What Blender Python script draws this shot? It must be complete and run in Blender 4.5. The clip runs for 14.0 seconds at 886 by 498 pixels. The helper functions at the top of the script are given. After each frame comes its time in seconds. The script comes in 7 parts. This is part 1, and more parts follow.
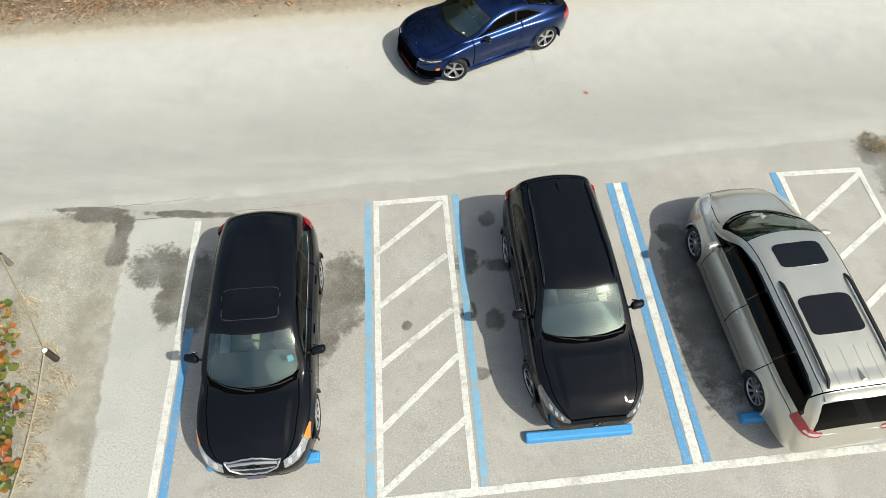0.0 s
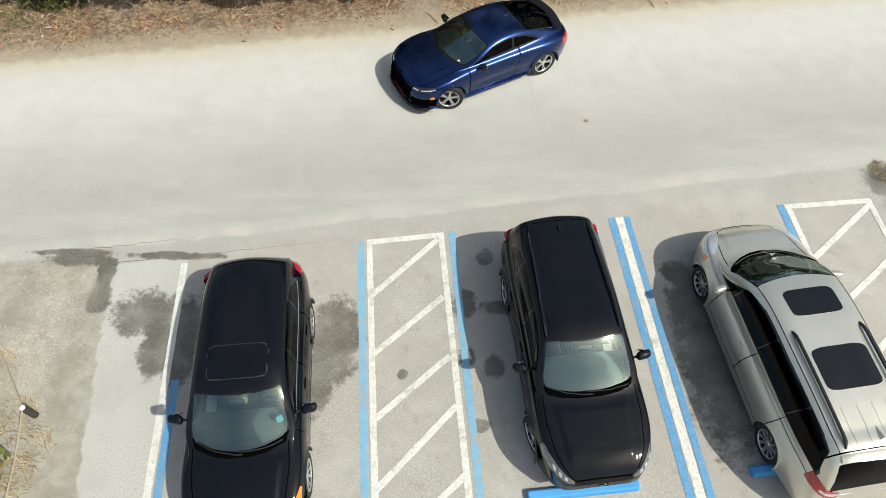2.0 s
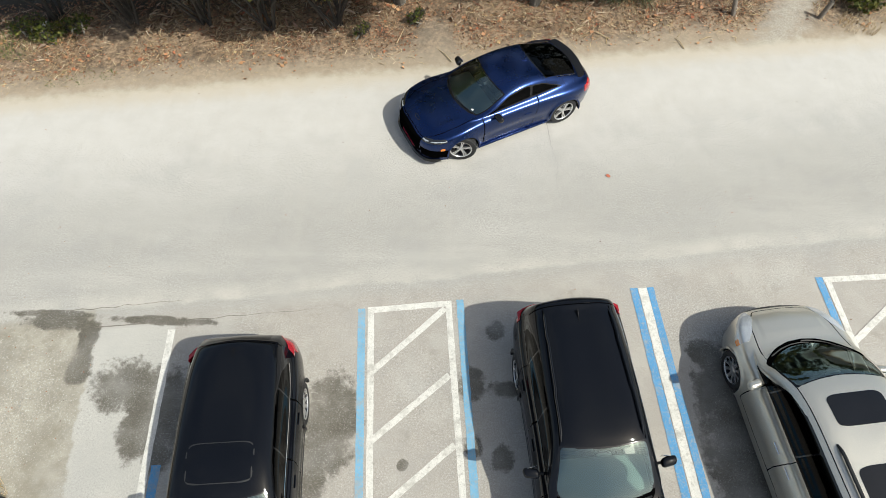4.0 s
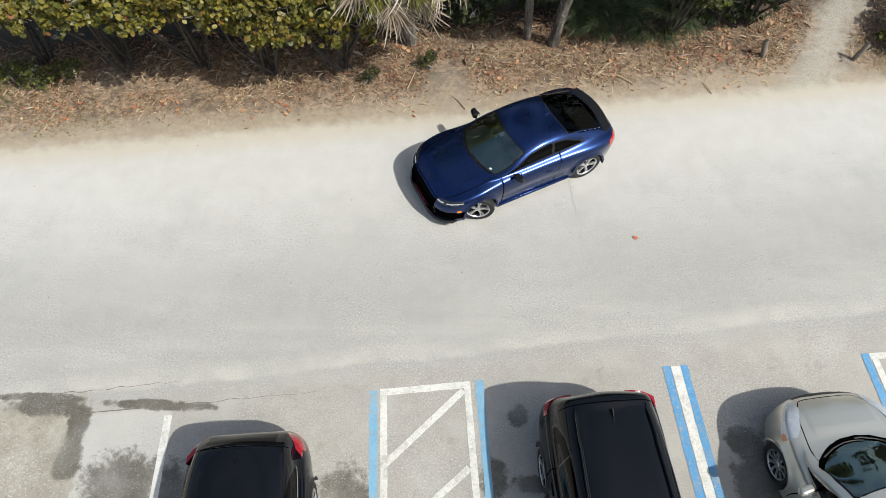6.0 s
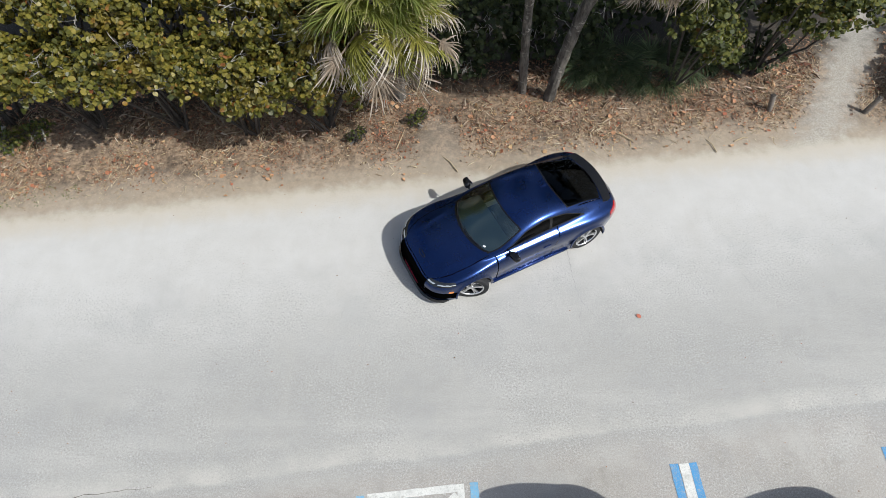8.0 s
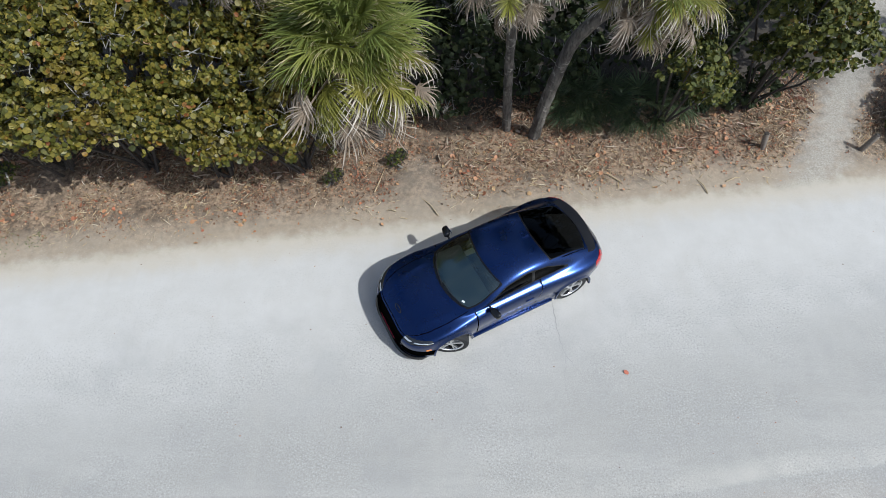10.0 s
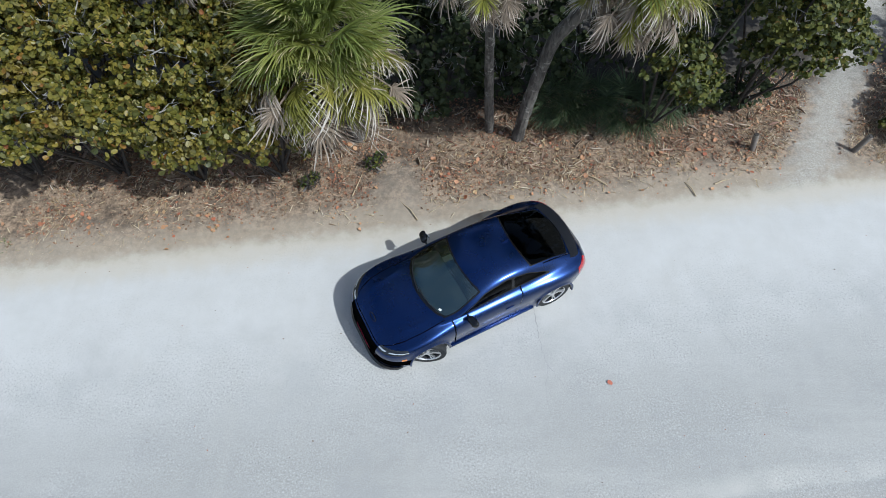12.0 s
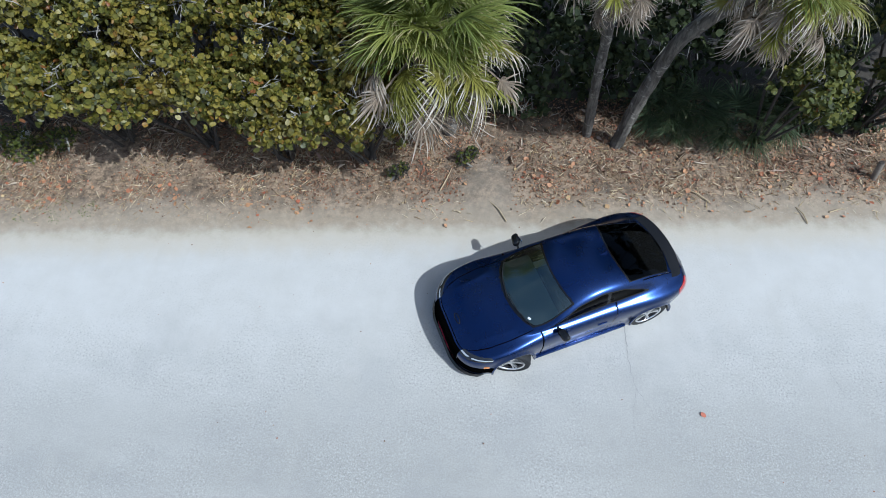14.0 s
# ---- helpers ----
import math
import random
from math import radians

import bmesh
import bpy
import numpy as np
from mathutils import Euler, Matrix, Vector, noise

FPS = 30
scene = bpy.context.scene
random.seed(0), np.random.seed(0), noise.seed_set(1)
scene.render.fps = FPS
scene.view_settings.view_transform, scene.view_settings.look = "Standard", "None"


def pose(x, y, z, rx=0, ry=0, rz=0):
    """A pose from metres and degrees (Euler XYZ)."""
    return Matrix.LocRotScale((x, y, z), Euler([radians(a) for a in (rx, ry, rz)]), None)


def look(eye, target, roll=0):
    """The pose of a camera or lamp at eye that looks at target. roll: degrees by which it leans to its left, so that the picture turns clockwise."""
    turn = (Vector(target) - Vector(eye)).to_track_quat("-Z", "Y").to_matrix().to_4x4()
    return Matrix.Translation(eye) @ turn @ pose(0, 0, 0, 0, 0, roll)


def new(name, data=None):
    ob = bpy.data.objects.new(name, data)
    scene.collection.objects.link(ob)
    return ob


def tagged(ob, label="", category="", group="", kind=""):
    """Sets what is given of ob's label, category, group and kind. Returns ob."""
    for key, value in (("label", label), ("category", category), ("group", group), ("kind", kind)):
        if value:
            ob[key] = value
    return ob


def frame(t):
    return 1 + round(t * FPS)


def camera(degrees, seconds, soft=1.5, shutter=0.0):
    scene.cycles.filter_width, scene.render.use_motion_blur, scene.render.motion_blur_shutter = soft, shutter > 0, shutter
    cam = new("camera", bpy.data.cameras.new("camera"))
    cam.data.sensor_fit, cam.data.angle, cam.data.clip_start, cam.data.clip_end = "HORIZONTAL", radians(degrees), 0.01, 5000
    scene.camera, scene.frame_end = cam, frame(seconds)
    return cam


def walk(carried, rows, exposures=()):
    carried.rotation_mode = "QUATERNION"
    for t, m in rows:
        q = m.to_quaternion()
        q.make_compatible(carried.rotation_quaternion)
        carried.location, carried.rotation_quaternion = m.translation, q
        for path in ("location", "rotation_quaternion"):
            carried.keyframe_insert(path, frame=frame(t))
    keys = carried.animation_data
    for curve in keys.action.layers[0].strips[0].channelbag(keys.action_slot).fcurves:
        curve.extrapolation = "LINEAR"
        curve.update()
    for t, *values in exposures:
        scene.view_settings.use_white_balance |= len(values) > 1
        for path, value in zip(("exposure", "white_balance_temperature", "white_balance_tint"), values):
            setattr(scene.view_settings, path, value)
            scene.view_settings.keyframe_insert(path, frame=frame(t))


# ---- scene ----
import collections

cam = camera(70.0, 14.0, soft=0.85)
PATH = [
    (0, (0.088, -0.135, 10.853), (0.089, 0.914, 9.15), 1.2),
    (0.5, (0.114, 0.039, 10.885), (0.116, 1.089, 9.183), 1.1),
    (1, (0.115, 0.252, 10.917), (0.12, 1.3, 9.214), 1.1),
    (1.5, (0.092, 0.547, 10.876), (0.101, 1.589, 9.169), 1.2),
    (2, (0.092, 0.853, 10.872), (0.102, 1.896, 9.165), 1.1),
    (2.5, (0.086, 1.3, 10.816), (0.08, 2.338, 9.106), 1.0),
    (3, (0.091, 1.766, 10.751), (0.062, 2.803, 9.041), 0.7),
    (3.5, (0.142, 2.16, 10.764), (0.119, 3.194, 9.052), 0.9),
    (5.8, (-0.236, 3.978, 10.714), (-0.259, 5.009, 9.001), 0.9),
    (6, (-0.266, 4.146, 10.71), (-0.288, 5.176, 8.996), 0.9),
    (6.5, (-0.294, 4.576, 10.721), (-0.314, 5.606, 9.007), 0.8),
    (7, (-0.266, 5.03, 10.787), (-0.283, 6.06, 9.072), 0.9),
    (7.5, (-0.247, 5.444, 10.833), (-0.26, 6.474, 9.119), 1.0),
    (8, (-0.213, 5.845, 10.84), (-0.225, 6.875, 9.126), 0.9),
    (8.5, (-0.139, 6.23, 10.881), (-0.148, 7.262, 9.168), 1.0),
    (11, (0.334, 7.062, 10.747), (0.326, 8.103, 9.039), 0.7),
    (11.5, (0.433, 7.096, 10.632), (0.426, 8.139, 8.925), 0.7),
    (12, (0.531, 7.197, 10.544), (0.525, 8.24, 8.838), 0.8),
    (12.5, (0.537, 7.245, 10.435), (0.528, 8.285, 8.727), 0.6),
    (13, (0.396, 7.243, 10.322), (0.364, 8.279, 8.611), 0.6),
    (13.5, (0.14, 7.315, 10.196), (0.056, 8.346, 8.485), 0.1),
    (14, (-0.275, 7.442, 10.119), (-0.422, 8.471, 8.411), -0.4),
]
EXPOSURES = [(0.0, 0.13, 6500, 0), (3.5, 0.13, 6500, 2), (7.0, 0.06, 6150, 5), (8.5, -0.02, 5900, 6), (11.0, -0.08, 5550, 4), (14.0, -0.04, 5250, 3)]
walk(cam, [(t, look(eye, target, roll)) for t, eye, target, roll in PATH], EXPOSURES)

# ---- sky and sun: high light from the right, a little behind the first view ----
SUN_TO = Vector((0.74, -0.44, 1.03)).normalized()
world = bpy.data.worlds.new("sky")
scene.world = world
world.use_nodes = True
wt = world.node_tree
sky = wt.nodes.new("ShaderNodeTexSky")
sky.sky_type, sky.sun_disc = "NISHITA", False
sky.sun_elevation = math.asin(SUN_TO.z)
sky.sun_rotation = math.atan2(SUN_TO.x, SUN_TO.y)
sky.air_density, sky.dust_density = 1.0, 3.0
wt.nodes["Background"].inputs["Strength"].default_value = 0.12
cloud = wt.nodes.new("ShaderNodeTexNoise")
cloud.inputs["Scale"].default_value, cloud.inputs["Detail"].default_value = 2.6, 7
shape = wt.nodes.new("ShaderNodeMapRange")
shape.interpolation_type = "SMOOTHSTEP"
shape.inputs["From Min"].default_value, shape.inputs["From Max"].default_value, shape.inputs["To Max"].default_value = 0.35, 0.85, 0.4
veil = wt.nodes.new("ShaderNodeMix")
veil.data_type = "RGBA"
veil.inputs[7].default_value = (9.0, 8.8, 8.5, 1)
wt.links.new(cloud.outputs["Fac"], shape.inputs["Value"])
wt.links.new(shape.outputs["Result"], veil.inputs[0])
wt.links.new(sky.outputs["Color"], veil.inputs[6])
wt.links.new(veil.outputs[2], wt.nodes["Background"].inputs["Color"])
sun_data = bpy.data.lights.new("sun", "SUN")
sun_data.energy, sun_data.angle, sun_data.color = 3.9, radians(0.6), (1.0, 0.95, 0.88)
sun = new("sun", sun_data)
sun.matrix_world = look(SUN_TO * 60, (0, 0, 0))


# ---- material helpers ----
class Nodes:
    """A short way to wire a node material."""

    def __init__(self, name):
        self.mat = bpy.data.materials.new(name)
        self.mat.use_nodes = True
        self.tree = self.mat.node_tree
        self.bsdf = self.tree.nodes["Principled BSDF"]
        self.pos = self.add("ShaderNodeNewGeometry").outputs["Position"]

    def add(self, kind, **props):
        n = self.tree.nodes.new(kind)
        if "operation" in props:
            n.operation = props["operation"]
        return n

    def put(self, socket, value):
        if hasattr(value, "is_output"):
            self.tree.links.new(value, socket)
        elif hasattr(value, "__len__") and len(value) == 3 and len(socket.default_value) == 4:
            socket.default_value = (*value, 1)
        else:
            socket.default_value = value

    def noise(self, scale, detail=4, rough=0.55, vec=None, distort=0.0):
        n = self.add("ShaderNodeTexNoise")
        self.put(n.inputs["Vector"], vec or self.pos)
        n.inputs["Scale"].default_value = scale
        n.inputs["Detail"].default_value = detail
        n.inputs["Roughness"].default_value = rough
        n.inputs["Distortion"].default_value = distort
        return n.outputs["Fac"]

    def cells(self, scale, vec=None):
        n = self.add("ShaderNodeTexVoronoi")
        self.put(n.inputs["Vector"], vec or self.pos)
        n.inputs["Scale"].default_value = scale
        return n.outputs["Distance"]

    def stretched(self, sx, sy, sz, rz=0.0):
        n = self.add("ShaderNodeMapping")
        self.put(n.inputs["Vector"], self.pos)
        n.inputs["Scale"].default_value = (sx, sy, sz)
        n.inputs["Rotation"].default_value = (0, 0, rz)
        return n.outputs["Vector"]

    def math(self, op, a, b=0.0, clamp=False):
        n = self.add("ShaderNodeMath", operation=op)
        n.use_clamp = clamp
        self.put(n.inputs[0], a)
        self.put(n.inputs[1], b)
        return n.outputs[0]

    def ramp(self, fac, lo, hi, a=0.0, b=1.0):
        n = self.add("ShaderNodeMapRange")
        n.interpolation_type = "SMOOTHSTEP"
        self.put(n.inputs["Value"], fac)
        for key, v in (("From Min", lo), ("From Max", hi), ("To Min", a), ("To Max", b)):
            n.inputs[key].default_value = v
        return n.outputs["Result"]

    def mix(self, fac, a, b):
        n = self.add("ShaderNodeMix")
        n.data_type = "RGBA"
        self.put(n.inputs["Factor"], fac)
        self.put(n.inputs[6], a)
        self.put(n.inputs[7], b)
        return n.outputs[2]

    def xy(self):
        n = self.add("ShaderNodeSeparateXYZ")
        self.put(n.inputs[0], self.pos)
        return n.outputs[0], n.outputs[1]

    def bump(self, height, strength, distance=0.01):
        n = self.add("ShaderNodeBump")
        n.inputs["Strength"].default_value = strength
        n.inputs["Distance"].default_value = distance
        self.put(n.inputs["Height"], height)
        self.put(self.bsdf.inputs["Normal"], n.outputs["Normal"])

    def island(self):
        return self.add("ShaderNodeNewGeometry").outputs["Random Per Island"]

    def object_random(self):
        return self.add("ShaderNodeObjectInfo").outputs["Random"]

    def done(self, color, rough=0.6, metal=0.0, **inputs):
        self.put(self.bsdf.inputs["Base Color"], color)
        self.put(self.bsdf.inputs["Roughness"], rough)
        self.put(self.bsdf.inputs["Metallic"], metal)
        for key, v in inputs.items():
            self.put(self.bsdf.inputs[key.replace("_", " ")], v)
        return self.mat


def tone(c, k):
    return tuple(min(1.0, v * k) for v in c)


def plain(name, color, rough=0.6, metal=0.0, var=0.12, scale=3.0, bump=0.15, grain=60.0, **inputs):
    """A surface with grain and broad stains round one colour."""
    n = Nodes(name)
    broad, fine = n.noise(scale), n.noise(grain, 3)
    c = n.mix(broad, tone(color, 1 - var), tone(color, 1 + var))
    c = n.mix(n.ramp(fine, 0.35, 0.7, 0.0, 0.5), c, tone(color, 1 - 1.6 * var))
    if bump:
        n.bump(fine, bump, 0.004)
    return n.done(c, n.ramp(broad, 0.3, 0.7, rough * 0.85, min(1, rough * 1.15)), metal, **inputs)


def paint(name, color, metal=0.5, rough=0.32, flake=0.25, dust=0.1, spec=0.5, coat=1.36, coat_rough=0.05):
    """Car paint: fine flake under a clear coat, with a breath of dust."""
    n = Nodes(name)
    fl = n.noise(900, 1)
    c = n.mix(n.ramp(fl, 0.4, 0.65), tone(color, 1 - flake), tone(color, 1 + flake))
    c = n.mix(n.ramp(n.noise(2.5, 6), 0.5, 0.8, 0.0, dust), c, (0.45, 0.42, 0.38))
    return n.done(c, n.ramp(n.noise(5), 0.3, 0.7, rough * 0.9, rough * 1.1), metal, Coat_Weight=1.0, Coat_Roughness=coat_rough, Coat_IOR=coat, Specular_IOR_Level=spec)


def pane(name, tint, ior=1.8, gloss_rough=0.02, sheen=(0.8, 0.8, 0.8)):
    """Thin glass: tinted see-through with a Fresnel gloss."""
    n = Nodes(name)
    tree, out = n.tree, n.tree.nodes["Material Output"]
    see, shine, fres, mixer = (n.add(k) for k in ("ShaderNodeBsdfTransparent", "ShaderNodeBsdfGlossy", "ShaderNodeFresnel", "ShaderNodeMixShader"))
    see.inputs["Color"].default_value = (*tint, 1)
    shine.inputs["Roughness"].default_value = gloss_rough
    shine.inputs["Color"].default_value = (*sheen, 1)
    fres.inputs["IOR"].default_value = ior
    tree.links.new(fres.outputs[0], mixer.inputs[0])
    tree.links.new(see.outputs[0], mixer.inputs[1])
    tree.links.new(shine.outputs[0], mixer.inputs[2])
    tree.links.new(mixer.outputs[0], out.inputs["Surface"])
    return n.mat


# ---- materials ----
def ground_material():
    n = Nodes("ground")
    x, y = n.xy()
    warp = n.math("MULTIPLY", n.math("SUBTRACT", n.noise(0.55, 5), 0.5), 0.9)
    fine_warp = n.math("MULTIPLY", n.math("SUBTRACT", n.noise(3.5, 5), 0.5), 0.5)
    across = n.math("SUBTRACT", y, n.math("MULTIPLY", x, 0.15))
    d = n.math("ADD", n.math("ADD", across, warp), fine_warp)
    speck = n.noise(42, 6, 0.8)
    grit = n.cells(95)
    mottle = n.noise(4.5, 8, 0.7)
    streak = n.noise(1.0, 5, 0.6, n.stretched(0.28, 1.5, 1, -0.149))
    pores = n.noise(17, 7, 0.8)
    # worn asphalt, pale with shell sand
    asphalt = n.mix(n.ramp(speck, 0.34, 0.68), (0.296, 0.282, 0.257), (0.46, 0.443, 0.41))
    asphalt = n.mix(n.ramp(mottle, 0.4, 0.7, 0.0, 0.45), asphalt, (0.32, 0.305, 0.28))
    asphalt = n.mix(n.ramp(pores, 0.44, 0.72, 0.0, 0.4), asphalt, (0.29, 0.275, 0.252))
    sand = n.mix(n.ramp(n.noise(2.2, 7, 0.6), 0.25, 0.75), (0.51, 0.488, 0.456), (0.555, 0.534, 0.505))
    sand = n.mix(n.ramp(speck, 0.45, 0.7, 0.0, 0.25), sand, (0.50, 0.47, 0.42))
    far_half = n.ramp(d, 9.4, 12.9)
    near_half = n.mix(n.ramp(streak, 0.45, 0.75, 0.0, 0.2), asphalt, sand)
    c = n.mix(n.math("MULTIPLY", far_half, n.ramp(streak, 0.25, 0.6, 0.84, 0.95)), near_half, sand)
    # sand ridge between road and parking
    line = n.math("ADD", across, n.math("ADD", n.math("MULTIPLY", warp, 0.45), n.math("MULTIPLY", fine_warp, 0.28)))
    ridge = n.math("MULTIPLY", n.ramp(line, 8.31, 8.42), n.ramp(line, 8.44, 8.8, 1.0, 0.0))
    ridge = n.math("MULTIPLY", ridge, n.ramp(n.noise(1.3, 5), 0.35, 0.65, 0.22, 0.58))
    band = n.math("MULTIPLY", n.ramp(line, 8.45, 8.7), n.ramp(line, 8.8, 9.9, 1.0, 0.0))
    band = n.math("MULTIPLY", band, n.ramp(streak, 0.35, 0.65, 0.05, 0.32))
    c = n.mix(band, c, (0.53, 0.50, 0.45))
    c = n.mix(ridge, c, (0.56, 0.525, 0.465))
    # parking side: greyer pavement
    park = n.mix(n.ramp(speck, 0.36, 0.66), (0.318, 0.29, 0.257), (0.465, 0.431, 0.388))
    park = n.mix(n.ramp(pores, 0.46, 0.72, 0.0, 0.35), park, (0.24, 0.225, 0.20))
    park = n.mix(n.ramp(mottle, 0.42, 0.7, 0.0, 0.55), park, (0.33, 0.31, 0.28))
    park = n.mix(n.ramp(n.noise(1.1, 6), 0.45, 0.7, 0.0, 0.45), park, (0.48, 0.46, 0.42))
    park = n.mix(n.ramp(n.noise(2.3, 9, 0.75), 0.54, 0.68, 0.0, 0.55), park, (0.27, 0.25, 0.21))
    shell = n.ramp(n.noise(34, 3, 0.6), 0.66, 0.71, 0.0, 0.6)
    park = n.mix(shell, park, (0.64, 0.62, 0.57))
    # faint tyre-drawn mottling across the road
    drag = n.noise(1.0, 6, 0.65, n.stretched(2.6, 0.7, 1, 0.1))
    c = n.mix(n.ramp(drag, 0.5, 0.75, 0.0, 0.3), c, (0.43, 0.405, 0.365))
    c = n.mix(n.ramp(line, 7.95, 8.4, 1.0, 0.0), c, park)
    # pale slab beside the first bay
    slab = n.mix(n.ramp(speck, 0.36, 0.7), (0.44, 0.425, 0.39), (0.52, 0.505, 0.465))
    first = n.math("MULTIPLY", n.ramp(n.math("ADD", x, n.math("MULTIPLY", y, 0.08)), -4.35, -4.3, 1.0, 0.0), n.ramp(across, 7.95, 8.05, 1.0, 0.0))
    c = n.mix(n.math("MULTIPLY", first, 0.8), c, slab)
    # loose dirt past it
    side = n.math("SUBTRACT", n.math("MULTIPLY", y, -0.135), x)
    side = n.math("ADD", side, n.math("ADD", n.math("MULTIPLY", warp, 0.35), n.math("MULTIPLY", fine_warp, 0.5)))
    dirt = n.mix(n.ramp(n.noise(1.6, 8, 0.7), 0.3, 0.7), (0.25, 0.225, 0.175), (0.41, 0.38, 0.32))
    dirt = n.mix(n.ramp(speck, 0.5, 0.7, 0.0, 0.35), dirt, (0.27, 0.24, 0.19))
    is_dirt = n.math("MULTIPLY", n.ramp(side, 5.36, 5.44), n.ramp(line, 8.2, 8.45, 1.0, 0.0))
    c = n.mix(is_dirt, c, dirt)
    # verge soil past the road
    soil = n.mix(n.ramp(n.noise(9, 8, 0.75), 0.3, 0.72), (0.058, 0.038, 0.024), (0.44, 0.315, 0.205))
    soil = n.mix(n.ramp(n.noise(1.8, 6, 0.65), 0.45, 0.65, 0.0, 0.6), soil, (0.055, 0.040, 0.028))
    soil = n.mix(n.ramp(d, 14.3, 15.2, 0.8, 0.0), soil, n.mix(n.noise(6, 7, 0.7), (0.27, 0.22, 0.163), (0.47, 0.395, 0.30)))
    verge_line = n.math("ADD", across, fine_warp)
    c = n.mix(n.ramp(verge_line, 13.4, 14.1, 0.0, 0.8), c, (0.49, 0.432, 0.345))
    path = n.math("ABSOLUTE", n.math("SUBTRACT", n.math("ADD", x, n.math("MULTIPLY", fine_warp, 2.6)), n.math("ADD", n.math("MULTIPLY", y, 0.55), -0.45)))
    gravel = n.mix(n.ramp(n.noise(26, 6, 0.85), 0.38, 0.64), (0.28, 0.252, 0.21), (0.49, 0.447, 0.385))
    # soil turns near-black far back: shade under the plants painted in
    shade_soil = n.mix(n.noise(7, 6, 0.7), (0.022, 0.017, 0.012), (0.07, 0.055, 0.038))
    soil = n.mix(n.ramp(d, 16.3, 17.4), soil, shade_soil)
    soil = n.mix(n.ramp(path, 0.05, 0.95, 0.9, 0.0), soil, gravel)
    bare = n.math("ADD", n.math("POWER", n.math("DIVIDE", n.math("SUBTRACT", x, -0.45), 0.5), 2.0), n.math("POWER", n.math("DIVIDE", n.math("SUBTRACT", y, 15.0), 0.8), 2.0))
    bare = n.math("ADD", bare, n.math("MULTIPLY", fine_warp, 2.5))
    soil = n.mix(n.ramp(bare, 0.1, 1.9, 0.35, 0.0), soil, n.mix(n.noise(12, 6, 0.75), (0.20, 0.165, 0.125), (0.38, 0.33, 0.27)))
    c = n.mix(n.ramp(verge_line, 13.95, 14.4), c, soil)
    # damp stains
    wet = None
    for cx, cy, rx, ry in STAINS:
        e = n.math("ADD", n.math("POWER", n.math("ABSOLUTE", n.math("DIVIDE", n.math("SUBTRACT", x, cx), rx)), 2.0),
                   n.math("POWER", n.math("ABSOLUTE", n.math("DIVIDE", n.math("SUBTRACT", y, cy), ry)), 2.0))
        e = n.math("SUBTRACT", 1.0, e)
        wet = e if wet is None else n.math("MAXIMUM", wet, e)
    wet = n.math("ADD", wet, n.math("MULTIPLY", n.math("SUBTRACT", n.noise(3.2, 9, 0.66), 0.5), 3.0))
    wet = n.math("ADD", wet, n.math("MULTIPLY", n.math("SUBTRACT", n.noise(11, 7, 0.7), 0.5), 1.1))
    wet = n.math("MULTIPLY", n.ramp(wet, -0.15, 0.5), n.ramp(n.noise(1.6, 5), 0.3, 0.6, 0.72, 1.0))
    damp = n.mix(n.ramp(speck, 0.38, 0.7), (0.064, 0.055, 0.040), (0.155, 0.138, 0.105))
    damp = n.mix(n.ramp(mottle, 0.5, 0.7, 0.0, 0.4), damp, (0.20, 0.185, 0.155))
    damp = n.mix(shell, damp, (0.50, 0.48, 0.43))
    c = n.mix(n.math("MULTIPLY", wet, 0.95), c, damp)
    # aggregate: pale shell bits and dark stones showing through the wear
    bare_road = n.math("MULTIPLY", n.ramp(d, 11.2, 13.4, 1.0, 0.25), n.ramp(n.noise(0.6, 6, 0.6), 0.38, 0.62, 0.15, 1.0))
    chips = n.noise(30, 4, 0.8)
    c = n.mix(n.math("MULTIPLY", n.ramp(chips, 0.54, 0.64, 0.0, 0.7), bare_road), c, (0.60, 0.585, 0.55))
    c = n.mix(n.math("MULTIPLY", n.ramp(chips, 0.36, 0.47, 0.8, 0.0), bare_road), c, (0.24, 0.232, 0.22))
    blot = n.noise(0.75, 7, 0.62)
    c = n.mix(n.math("MULTIPLY", n.ramp(blot, 0.46, 0.70, 0.0, 0.32), n.ramp(d, 11.4, 13.0, 1.0, 0.1)), c, (0.32, 0.312, 0.30))
    n.bump(n.math("ADD", speck, n.math("MULTIPLY", grit, 0.5)), 0.27, 0.006)
    return n.done(c, n.ramp(wet, 0, 1, 0.92, 0.6))


STAINS = [(-5.42, 6.0, 0.66, 0.55), (-5.05, 5.4, 0.42, 0.7), (-4.62, 5.45, 0.4, 1.0), (-1.85, 5.5, 0.55, 0.95), (-2.1, 4.6, 0.35, 0.6),
          (-7.05, 7.17, 0.75, 0.2), (-6.42, 6.85, 0.2, 0.5), (-6.4, 6.3, 0.24, 0.35), (-5.15, 7.27, 1.0, 0.10), (-7.2, 7.32, 0.9, 0.09), (5.15, 5.3, 0.7, 2.0), (4.95, 6.4, 0.5, 0.8), (5.35, 4.6, 0.5, 0.9), (4.75, 7.0, 0.3, 0.35), (1.0, 7.3, 0.2, 0.22),
          (1.2, 6.2, 0.35, 0.16), (0.8, 3.95, 0.2, 0.14), (9.85, 9.35, 0.6, 0.55), (10.0, 8.6, 0.5, 0.8), (10.0, 7.6, 0.45, 0.9), (-0.55, 4.85, 0.1, 0.1), (0.55, 6.3, 0.25, 0.35), (1.1, 5.0, 0.2, 0.25), (0.6, 5.2, 0.18, 0.2)]

M = {}
M["ground"] = ground_material()


